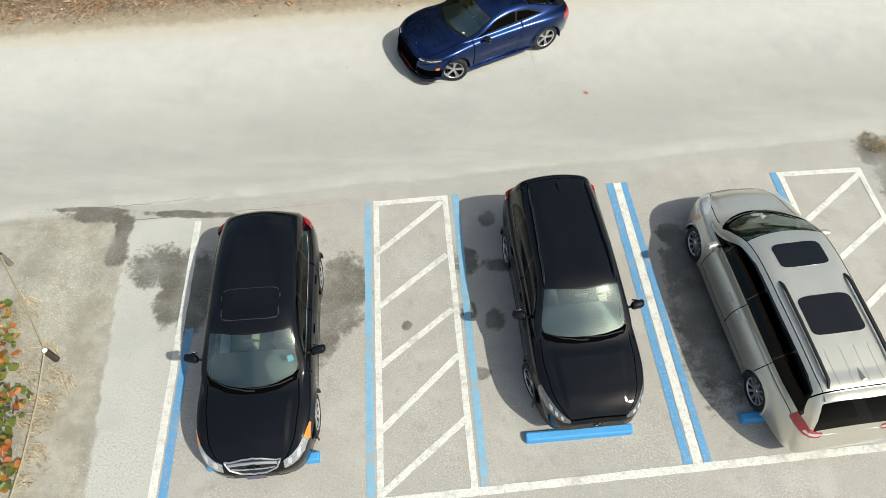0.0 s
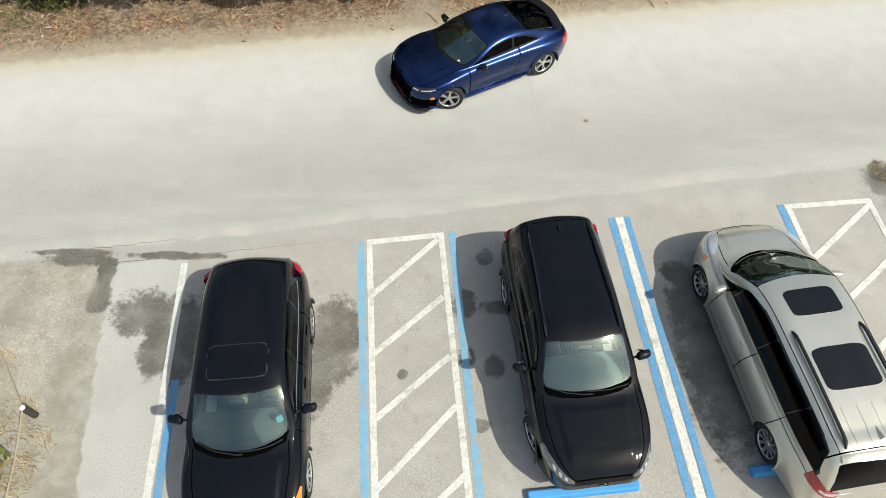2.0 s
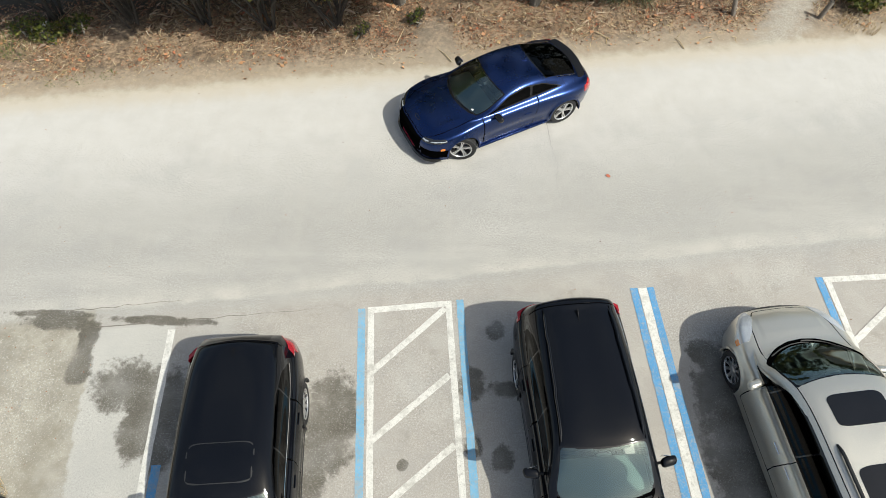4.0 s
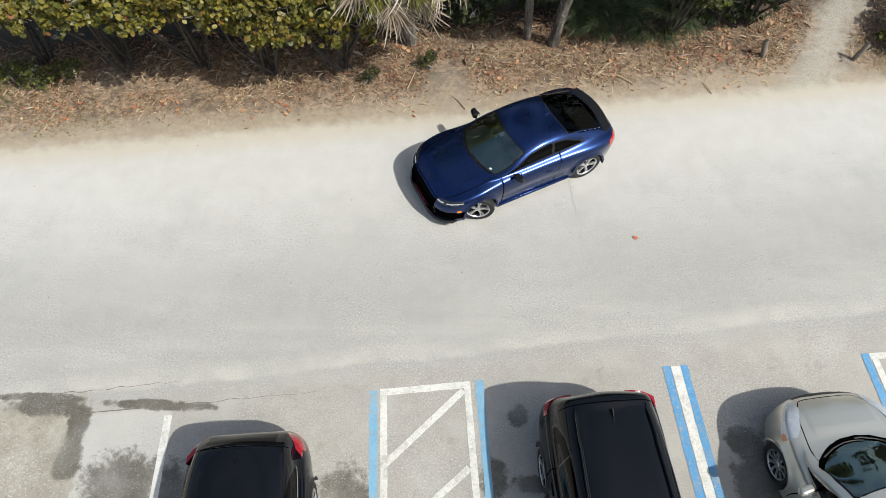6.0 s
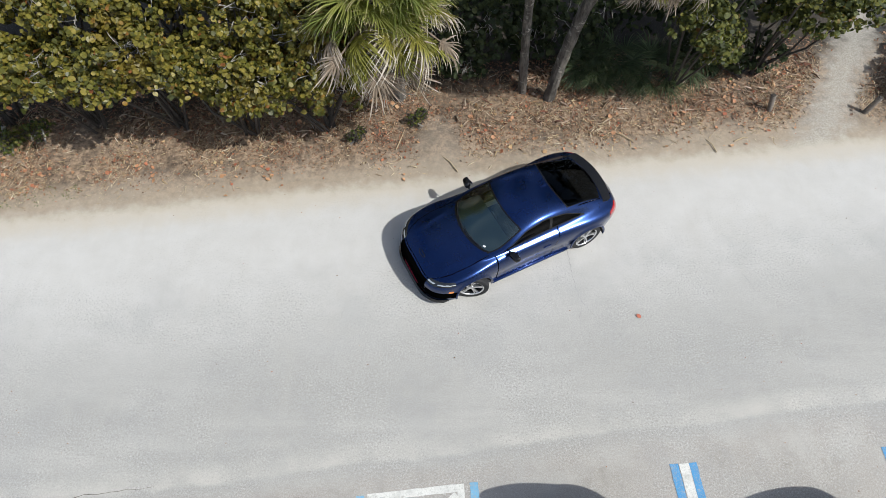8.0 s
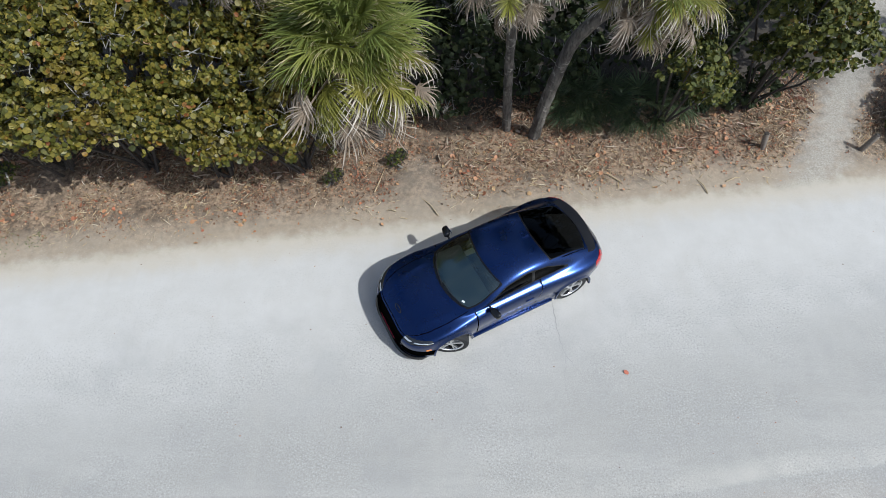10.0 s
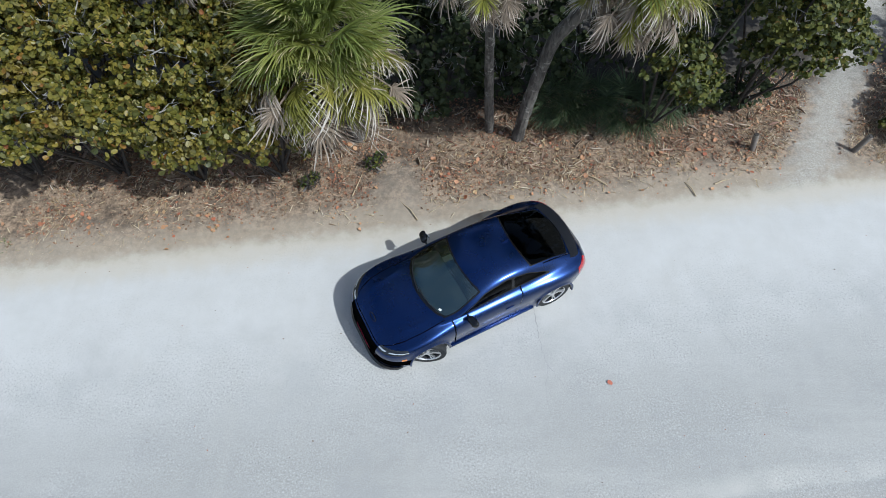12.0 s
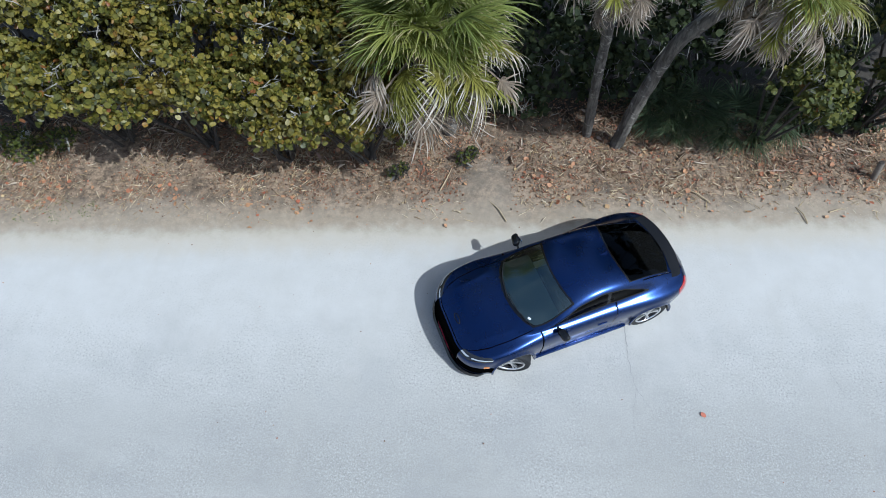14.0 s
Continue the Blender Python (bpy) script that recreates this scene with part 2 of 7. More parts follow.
def line_paint(name, color, wear):
    n = Nodes(name)
    c = n.mix(n.ramp(n.noise(6, 6, 0.65), 0.35, 0.75, 0.0, 0.6), color, tone(color, 0.72))
    c = n.mix(n.ramp(n.noise(38, 6, 0.8), 0.48, 0.66, 0.0, wear), c, (0.40, 0.38, 0.34))
    c = n.mix(n.ramp(n.noise(1.5, 8, 0.75), 0.50, 0.68, 0.0, wear), c, (0.36, 0.34, 0.30))
    c = n.mix(n.ramp(n.noise(13, 7, 0.7), 0.55, 0.66, 0.0, wear), c, (0.38, 0.36, 0.32))
    n.bump(n.noise(70, 3), 0.3, 0.004)
    return n.done(c, 0.75)


M["line_white"] = line_paint("line_white", (0.70, 0.68, 0.63), 0.7)
M["line_blue"] = line_paint("line_blue", (0.085, 0.29, 0.54), 0.6)
M["line_pale"] = line_paint("line_pale", (0.18, 0.40, 0.58), 0.8)
M["stop_blue"] = plain("stop_blue", (0.075, 0.32, 0.66), 0.7, var=0.12, scale=6, bump=0.4)
M["paint_blue"] = paint("paint_blue", (0.0075, 0.029, 0.125), 0.92, 0.29, 0.3, 0.0, 0.5, 1.34, 0.18)
M["paint_black"] = paint("paint_black", (0.0045, 0.0052, 0.0075), 0.0, 0.3, 0.2, 0.0, 0.0, 1.34)
M["paint_silver"] = paint("paint_silver", (0.63, 0.595, 0.515), 0.68, 0.33, 0.10, 0.03)
M["seam"] = plain("seam", (0.002, 0.002, 0.002), 0.95, bump=0.0, Specular_IOR_Level=0.0)
M["trim"] = plain("trim", (0.012, 0.012, 0.013), 0.55, bump=0.3, grain=300)
M["gloss_black"] = plain("gloss_black", (0.006, 0.006, 0.007), 0.15, bump=0.0)
M["tyre"] = plain("tyre", (0.018, 0.018, 0.019), 0.8, bump=0.5, grain=90)
M["alloy"] = plain("alloy", (0.72, 0.72, 0.73), 0.3, 0.9, bump=0.0)
M["dark_alloy"] = plain("dark_alloy", (0.09, 0.09, 0.10), 0.3, 0.8, bump=0.0)
M["chrome"] = plain("chrome", (0.75, 0.76, 0.78), 0.12, 1.0, var=0.03, bump=0.0)
M["lens_clear"] = plain("lens_clear", (0.62, 0.64, 0.66), 0.08, 0.35, var=0.25, scale=14, bump=0.0, Coat_Weight=1.0)
M["lens_dark"] = plain("lens_dark", (0.03, 0.031, 0.034), 0.08, 0.3, var=0.4, scale=18, bump=0.0, Coat_Weight=1.0)
M["lens_mid"] = plain("lens_mid", (0.16, 0.165, 0.17), 0.08, 0.35, var=0.6, scale=22, bump=0.0, Coat_Weight=1.0)
M["lens_silver"] = plain("lens_silver", (0.42, 0.43, 0.44), 0.1, 0.35, var=0.55, scale=26, bump=0.0, Coat_Weight=1.0)
M["lens_red"] = plain("lens_red", (0.36, 0.006, 0.012), 0.12, var=0.25, scale=20, bump=0.0, Coat_Weight=1.0)
M["lens_amber"] = plain("lens_amber", (0.80, 0.24, 0.02), 0.15, bump=0.0, Coat_Weight=1.0)
M["glass"] = pane("glass", (0.78, 0.92, 0.87), 2.5, 0.03, (0.80, 0.97, 0.93))
M["glass_dark"] = pane("glass_dark", (0.012, 0.013, 0.014), 1.21)
M["mirror"] = plain("mirror", (0.85, 0.87, 0.88), 0.03, 1.0, var=0.02, bump=0.0)
M["seat_dark"] = plain("seat_dark", (0.03, 0.03, 0.032), 0.7, grain=200)
M["seat_tan"] = plain("seat_tan", (0.48, 0.42, 0.30), 0.7, grain=200)
M["seat_grey"] = plain("seat_grey", (0.13, 0.125, 0.12), 0.75, grain=200)
# dashboard lightened: sky haze on the windscreen put into its colour
M["dash_haze"] = plain("dash_haze", (0.26, 0.30, 0.28), 0.8, grain=200)
M["plate"] = plain("plate", (0.10, 0.09, 0.16), 0.4)
M["joint"] = plain("joint", (0.19, 0.172, 0.145), 0.95, var=0.5, scale=4, bump=0.2)
M["hairline"] = plain("hairline", (0.35, 0.34, 0.325), 0.95, var=0.3, scale=5, bump=0.2)
M["sticker"] = plain("sticker", (0.08, 0.25, 0.28), 0.5)
M["paper"] = plain("paper", (0.75, 0.76, 0.74), 0.6)
M["red_trim"] = plain("red_trim", (0.35, 0.02, 0.05), 0.4)


# ---- mesh helpers ----
def mesh_object(name, verts, faces, material, parent=None, label="", smooth=None, sharp=40):
    me = bpy.data.meshes.new(name)
    me.from_pydata([tuple(v) for v in verts], [], faces)
    me.materials.append(material)
    if smooth is not None:
        me.shade_smooth()
        me.set_sharp_from_angle(angle=radians(sharp))
    me.update()
    ob = new(name, me)
    if parent:
        ob.parent = parent
    if label:
        ob["label"] = label
    return ob


def part(name, bm, material, parent, label="", smooth=True, sharp=40):
    """One bmesh as one mesh object under a thing or a part."""
    me = bpy.data.meshes.new(name)
    bmesh.ops.recalc_face_normals(bm, faces=bm.faces)
    bm.to_mesh(me)
    bm.free()
    me.materials.append(material)
    if smooth:
        me.shade_smooth()
        me.set_sharp_from_angle(angle=radians(sharp))
    ob = new(name, me)
    if parent:
        ob.parent = parent
    if label:
        ob["label"] = label
    return ob


def empty(name, m, label="", category="", group="", kind=""):
    ob = new(name)
    ob.matrix_world = m
    return tagged(ob, label, category, group, kind)


def rounded_box(bm, size, at=(0, 0, 0), bevel=0.02, turn=None, segments=2):
    made = bmesh.ops.create_cube(bm, size=1.0)["verts"]
    bmesh.ops.scale(bm, vec=size, verts=made)
    if bevel:
        edges = list({e for v in made for e in v.link_edges})
        out = bmesh.ops.bevel(bm, geom=edges, offset=bevel, segments=segments, affect="EDGES", profile=0.5)
        made = list({v for f in out["faces"] for v in f.verts} | {v for v in made if v.is_valid})
    m = Matrix.Translation(at) @ (turn.to_4x4() if turn else Matrix())
    bmesh.ops.transform(bm, matrix=m, verts=made)
    return made


def tube(bm, points, radii, sides=6, cap=True):
    """A tapered tube along points."""
    rings = []
    for i, p in enumerate(points):
        p = Vector(p)
        a, b = Vector(points[max(0, i - 1)]), Vector(points[min(len(points) - 1, i + 1)])
        t = (b - a).normalized()
        u = t.orthogonal().normalized() if not rings else (rings[-1][1] - t * rings[-1][1].dot(t)).normalized()
        w = t.cross(u)
        r = radii[i] if hasattr(radii, "__len__") else radii
        rings.append(([bm.verts.new(p + (u * math.cos(k) + w * math.sin(k)) * r) for k in (2 * math.pi * j / sides for j in range(sides))], u))
    for (r0, _), (r1, _) in zip(rings, rings[1:]):
        for j in range(sides):
            bm.faces.new((r0[j], r0[(j + 1) % sides], r1[(j + 1) % sides], r1[j]))
    if cap:
        bm.faces.new(rings[0][0][::-1])
        bm.faces.new(rings[-1][0])


def lathe(bm, profile, sides=28, axis="y"):
    """Spin (radius, along) pairs round the y axis."""
    rings = []
    for r, h in profile:
        rings.append([bm.verts.new((r * math.cos(k), h, r * math.sin(k))) for k in (2 * math.pi * j / sides for j in range(sides))])
    for r0, r1 in zip(rings, rings[1:]):
        for j in range(sides):
            bm.faces.new((r0[j], r0[(j + 1) % sides], r1[(j + 1) % sides], r1[j]))


def keyed(keys, x):
    """A smooth curve through (x, value) pairs."""
    if x <= keys[0][0]:
        return keys[0][1]
    if x >= keys[-1][0]:
        return keys[-1][1]
    n = len(keys)
    for i in range(n - 1):
        (x0, v0), (x1, v1) = keys[i], keys[i + 1]
        if x <= x1:
            h, k = x1 - x0, (x - x0) / (x1 - x0)
            slope = (v1 - v0) / h
            before = (v0 - keys[i - 1][1]) / (x0 - keys[i - 1][0]) if i else slope
            after = (keys[i + 2][1] - v1) / (keys[i + 2][0] - x1) if i + 2 < n else slope
            m0 = 0.5 * (before + slope) if before * slope > 0 else 0.25 * (before + slope)
            m1 = 0.5 * (after + slope) if after * slope > 0 else 0.25 * (after + slope)
            k2, k3 = k * k, k * k * k
            return v0 * (2 * k3 - 3 * k2 + 1) + h * m0 * (k3 - 2 * k2 + k) + v1 * (3 * k2 - 2 * k3) + h * m1 * (k3 - k2)


# ---- ground ----
def hill(x, y):
    """Height of the ground: flat pavement, a low uneven verge."""
    across = y - 0.15 * x
    k = min(1.0, max(0.0, (across - 14.1) / 1.2))
    z = k * (0.05 + 0.07 * noise.noise((x * 0.9, y * 0.9, 1.0)))
    left = min(1.0, max(0.0, (-6.1 - 0.09 * y - x) / 1.2)) * (1.0 if across < 8.3 else 0.0)
    return z + left * (0.02 + 0.04 * noise.noise((x * 1.1, y * 1.1, 4.0)))


def build_ground():
    def steps(lo, hi, cell):
        fine = list(np.arange(lo, hi + 1e-6, cell))
        return [lo - d for d in (900, 300, 100, 40, 15, 5)] + fine + [hi + d for d in (5, 15, 40, 100, 300, 900)]
    xs, ys = steps(-14, 16, 0.2), steps(-4, 26, 0.2)
    verts = [(x, y, hill(x, y)) for y in ys for x in xs]
    w = len(xs)
    faces = [(j * w + i, j * w + i + 1, (j + 1) * w + i + 1, (j + 1) * w + i) for j in range(len(ys) - 1) for i in range(w - 1)]
    g = mesh_object("ground", verts, faces, M["ground"], smooth=True)
    return tagged(g, "pale sandy asphalt road and parking ground with damp stains and a brown dirt verge", "ground", kind="structure")


ground = build_ground()


def stripe(p, q, width, lift, material, parent, label=""):
    """A painted line from p to q with slightly ragged edges."""
    p, q = Vector((*p, 0)), Vector((*q, 0))
    t = (q - p).normalized()
    s = Vector((-t.y, t.x, 0)) * width / 2
    count = max(2, int((q - p).length / 0.12))
    verts, faces = [], []
    for i in range(count + 1):
        c = p.lerp(q, i / count)
        for sign in (-1, 1):
            e = c + s * sign * (1 + random.uniform(-0.07, 0.07))
            verts += [(e.x, e.y, lift)]
        if i:
            k = 2 * i
            faces.append((k - 2, k - 1, k + 1, k))
    return mesh_object("painted_line", verts, faces, material, parent, label)


markings = empty("pavement_markings", Matrix(), "blue and white painted parking bay lines, worn in places", "road marking", kind="structure")
W, B, P = M["line_white"], M["line_blue"], M["line_pale"]
for i, (p, q, width, m) in enumerate([
    ((-4.95, 7.1), (-4.525, 1.72), 0.13, W), ((-4.585, 4.7), (-4.355, 1.72), 0.15, B),
    ((-1.51, 7.66), (-0.97, 1.5), 0.135, P), ((-1.33, 7.62), (-0.83, 1.75), 0.115, W),
    ((-1.39, 7.63), (0.17, 7.84), 0.12, W), ((0.11, 7.83), (0.70, 1.9), 0.115, W), ((0.325, 7.92), (0.865, 2.0), 0.135, P),
    ((-1.22, 6.42), (0.05, 7.72), 0.115, W), ((-1.12, 5.21), (0.17, 6.42), 0.115, W), ((-1.0, 4.03), (0.30, 5.21), 0.115, W), ((-0.91, 2.86), (0.42, 4.29), 0.115, W), ((-0.82, 1.84), (0.55, 3.11), 0.115, W),
    ((3.655, 8.30), (4.27, 2.36), 0.145, B), ((3.82, 8.31), (4.44, 2.38), 0.165, W), ((3.97, 8.33), (4.61, 2.40), 0.13, B),
    ((-0.85, 1.72), (10.2, 3.08), 0.13, W),
    ((7.28, 8.68), (7.85, 2.75), 0.14, B), ((7.44, 8.62), (8.0, 2.75), 0.12, W), ((7.36, 8.63), (9.27, 8.82), 0.12, W), ((9.2, 8.82), (9.8, 3.0), 0.12, W),
    ((7.6, 7.36), (9.2, 8.72), 0.12, W), ((7.7, 6.2), (9.3, 7.5), 0.12, W), ((7.8, 5.05), (9.4, 6.4), 0.12, W), ((7.9, 3.9), (9.5, 5.2), 0.12, W),
]):
    stripe(p, q, width, 0.003 + 0.0003 * i, m, markings, "blue painted line" if m is not W else "white painted line")


def joint(points, width, material=M["joint"]):
    """An open joint or crack in the pavement, dark with dirt."""
    verts, faces = [], []
    for i, (px, py) in enumerate(points):
        w = width * random.uniform(0.4, 1.4) * (1.15 - 0.95 * i / (len(points) - 1))
        (ex, ey), (fx, fy) = points[max(0, i - 1)], points[min(len(points) - 1, i + 1)]
        run = math.hypot(fx - ex, fy - ey)
        nx, ny = -(fy - ey) / run * w, (fx - ex) / run * w
        verts += [(px - nx, py - ny, 0.0025), (px + nx, py + ny, 0.0025)]
        if i:
            k = 2 * i
            faces.append((k - 2, k, k + 1, k - 1))
    return mesh_object("pavement_joint", verts, faces, material, ground, "dark dirt-filled crack")


for (ax, ay), (bx, by) in (((-6.38, 7.08), (-2.37, 7.62)), ((-7.61, 7.30), (-4.87, 7.71))):
    joint([(ax + (bx - ax) * k / 40, ay + (by - ay) * k / 40 + 0.03 * noise.noise((k * 0.35, ay, 0))) for k in range(41)], 0.010)


for way, width in (([(2.18, 12.5), (2.22, 12.18), (2.265, 11.73), (2.37, 11.29), (2.31, 10.73), (2.42, 10.2)], 0.005), ([(2.37, 11.29), (2.62, 10.95), (2.70, 10.5)], 0.004), ([(5.6, 12.0), (5.75, 11.6), (6.0, 11.3)], 0.004)):
    fine = []
    for (ax, ay), (bx, by) in zip(way, way[1:]):
        for k in range(10):
            fine.append((ax + (bx - ax) * k / 10 + 0.035 * noise.noise((ay * 3 + k * 0.5, ax, 2)), ay + (by - ay) * k / 10))
    joint(fine, width, M["hairline"])


def wheel_stop(x, y, turn):
    """A precast parking block: trapezoid section with bevelled ends."""
    length, wide, top, high = 1.83, 0.19, 0.12, 0.13
    bm = bmesh.new()
    sec = [(-wide / 2, 0), (-top / 2 - 0.012, high - 0.02), (-top / 2 + 0.012, high), (top / 2 - 0.012, high), (top / 2 + 0.012, high - 0.02), (wide / 2, 0)]
    rings = []
    for u, k in ((-0.5, 0.92), (-0.49, 1.0), (-0.2, 1.0), (0.2, 1.0), (0.49, 1.0), (0.5, 0.92)):
        rings.append([bm.verts.new((u * length, a * k + random.uniform(-0.003, 0.003), b * (k if b > 0 else 1) + (random.uniform(-0.003, 0.003) if b else 0))) for a, b in sec])
    for r0, r1 in zip(rings, rings[1:]):
        for j in range(len(sec) - 1):
            bm.faces.new((r0[j], r0[j + 1], r1[j + 1], r1[j]))
    bm.faces.new(rings[0])
    bm.faces.new(rings[-1][::-1])
    ob = part("parking_stop", bm, M["stop_blue"], None, smooth=False)
    ob.matrix_world = pose(x, y, 0.0, 0, 0, turn)
    return tagged(ob, "blue painted concrete wheel stop lying on the pavement", "parking stop", "wheel stops")


wheel_stop(2.47, 2.89, 6.2)
wheel_stop(-2.80, 2.33, 5.5)
wheel_stop(6.2, 3.33, 8.0)


# ---- cars ----
def make_wheel(name, radius, width, rim_mat, spokes, parent, m, twin=False):
    w = new(name)
    w.parent = parent
    w.matrix_local = m
    bm = bmesh.new()
    r, h = radius, width / 2
    rr = r * 0.70
    lathe(bm, [(rr, -h * 0.9), (r * 0.86, -h), (r * 0.96, -h * 0.92), (r, -h * 0.7), (r * 0.985, -h * 0.35), (r * 0.985, -h * 0.3), (r, -h * 0.28), (r, h * 0.28), (r * 0.985, h * 0.3), (r * 0.985, h * 0.35), (r, h * 0.7), (r * 0.96, h * 0.92), (r * 0.86, h), (rr, h * 0.9)], 36)
    part("tyre", bm, M["tyre"], w)
    bm = bmesh.new()
    lathe(bm, [(rr, -h * 0.9), (rr * 0.93, -h * 0.8), (rr * 0.9, h * 0.3), (rr * 0.93, h * 0.80)], 36)
    part("barrel", bm, M["dark_alloy"], w)
    bm = bmesh.new()
    lathe(bm, [(rr * 0.93, h * 0.80), (rr * 0.955, h * 0.88), (rr * 1.015, h * 0.93), (rr * 1.02, h * 0.86)], 36)
    for i in range(spokes):
        for off in ((-0.12, 0.12) if twin else (0.0,)):
            k = 2 * math.pi * i / spokes + off
            d, side = Vector((math.cos(k), 0, math.sin(k))), Vector((-math.sin(k), 0, math.cos(k)))
            wide = 0.085 if not twin else 0.045
            quad = []
            for dist, ww, yy in ((0.16, wide * 0.9, 0.72), (0.55, wide * 0.62, 0.70), (0.95, wide, 0.80)):
                c = d * rr * dist + Vector((0, h * yy, 0))
                quad.append([bm.verts.new(c + side * ww * r), bm.verts.new(c - side * ww * r), bm.verts.new(c - side * ww * r - Vector((0, 0.035, 0))), bm.verts.new(c + side * ww * r - Vector((0, 0.035, 0)))])
            for q0, q1 in zip(quad, quad[1:]):
                for j in range(4):
                    bm.faces.new((q0[j], q0[(j + 1) % 4], q1[(j + 1) % 4], q1[j]))
    lathe(bm, [(0.001, h * 0.80), (rr * 0.13, h * 0.80), (rr * 0.2, h * 0.72), (rr * 0.2, h * 0.4)], 16)
    part("rim", bm, rim_mat, w, sharp=30)
    bm = bmesh.new()
    lathe(bm, [(0.001, h * 0.25), (rr * 0.62, h * 0.25), (rr * 0.62, -h * 0.1)], 24)
    part("brake_disc", bm, M["dark_alloy"], w)
    return w


def make_seat(parent, x, y, mat, tall=1.0):
    s = new("seat")
    s.parent = parent
    s.location = (x, y, 0.42)
    bm = bmesh.new()
    rounded_box(bm, (0.5, 0.48, 0.16), (0, 0, 0.0), 0.05)
    part("cushion", bm, mat, s)
    bm = bmesh.new()
    rounded_box(bm, (0.14, 0.46, 0.56 * tall), (-0.30, 0, 0.30 * tall), 0.05, Euler((0, radians(-14), 0)).to_matrix())
    part("backrest", bm, mat, s)
    bm = bmesh.new()
    rounded_box(bm, (0.09, 0.26, 0.16), (-0.38, 0, 0.30 + 0.36 * tall), 0.035, Euler((0, radians(-10), 0)).to_matrix())
    part("headrest", bm, mat, s)


def door_mirrors(car, x, out, z, material, scale=1.0):
    for sy in (-1, 1):
        mirror = new("door_mirror")
        mirror.parent = car
        mirror.location = (x, sy * out, z)
        mirror.scale = (scale, scale, scale)
        bm = bmesh.new()
        rounded_box(bm, (0.13, 0.24, 0.15), (0, 0, 0), 0.055, segments=3)
        for v in bm.verts:
            if v.co.x > 0:
                v.co.x *= 1.25 - 0.9 * min(1, abs(v.co.z) / 0.1) * 0.5
                v.co.z *= 0.9
            v.co.x -= sy * v.co.y * 0.18
        part("mirror_cap", bm, material, mirror)
        bm = bmesh.new()
        rounded_box(bm, (0.008, 0.19, 0.11), (-0.068, 0, 0), 0.003, Euler((0, 0, -sy * 0.18)).to_matrix(), 1)
        part("mirror_glass", bm, M["mirror"], mirror)
        bm = bmesh.new()
        tube(bm, [(0.0, -sy * 0.05, -0.05), (0.0, -sy * 0.14, -0.08), (0.02, -sy * 0.26, -0.09)], [0.025, 0.022, 0.03], 8)
        part("mirror_arm", bm, M["trim"], mirror)


def interior(car, x, z, half_wide, dash, mirror_at, mirror_mat):
    """Dashboard, steering wheel and inside mirror."""
    bm = bmesh.new()
    rounded_box(bm, (0.62, 2 * half_wide, 0.22), (x + 0.02, 0, z - 0.13), 0.07)
    part("dashboard", bm, dash, car)
    bm = bmesh.new()
    hub = Vector((x - 0.42, 0.36, z - 0.04))
    turn = Euler((0, radians(-65), 0)).to_matrix()
    tube(bm, [hub + turn @ Vector((0.18 * math.cos(k), 0.18 * math.sin(k), 0)) for k in np.linspace(0, 2 * math.pi, 21)], 0.016, 6, cap=False)
    for k in (0, 2.1, 4.2):
        tube(bm, [hub, hub + turn @ Vector((0.17 * math.cos(k), 0.17 * math.sin(k), 0))], 0.018, 5)
    part("steering_wheel", bm, M["seat_dark"], car)
    bm = bmesh.new()
    rounded_box(bm, (0.04, 0.22, 0.07), (mirror_at.x - 0.12, 0, mirror_at.z - 0.05), 0.015)
    part("rear_view_mirror", bm, mirror_mat, car)


def place_car(x, y, heading):
    return pose(x, y, 0, 0, 0, heading)


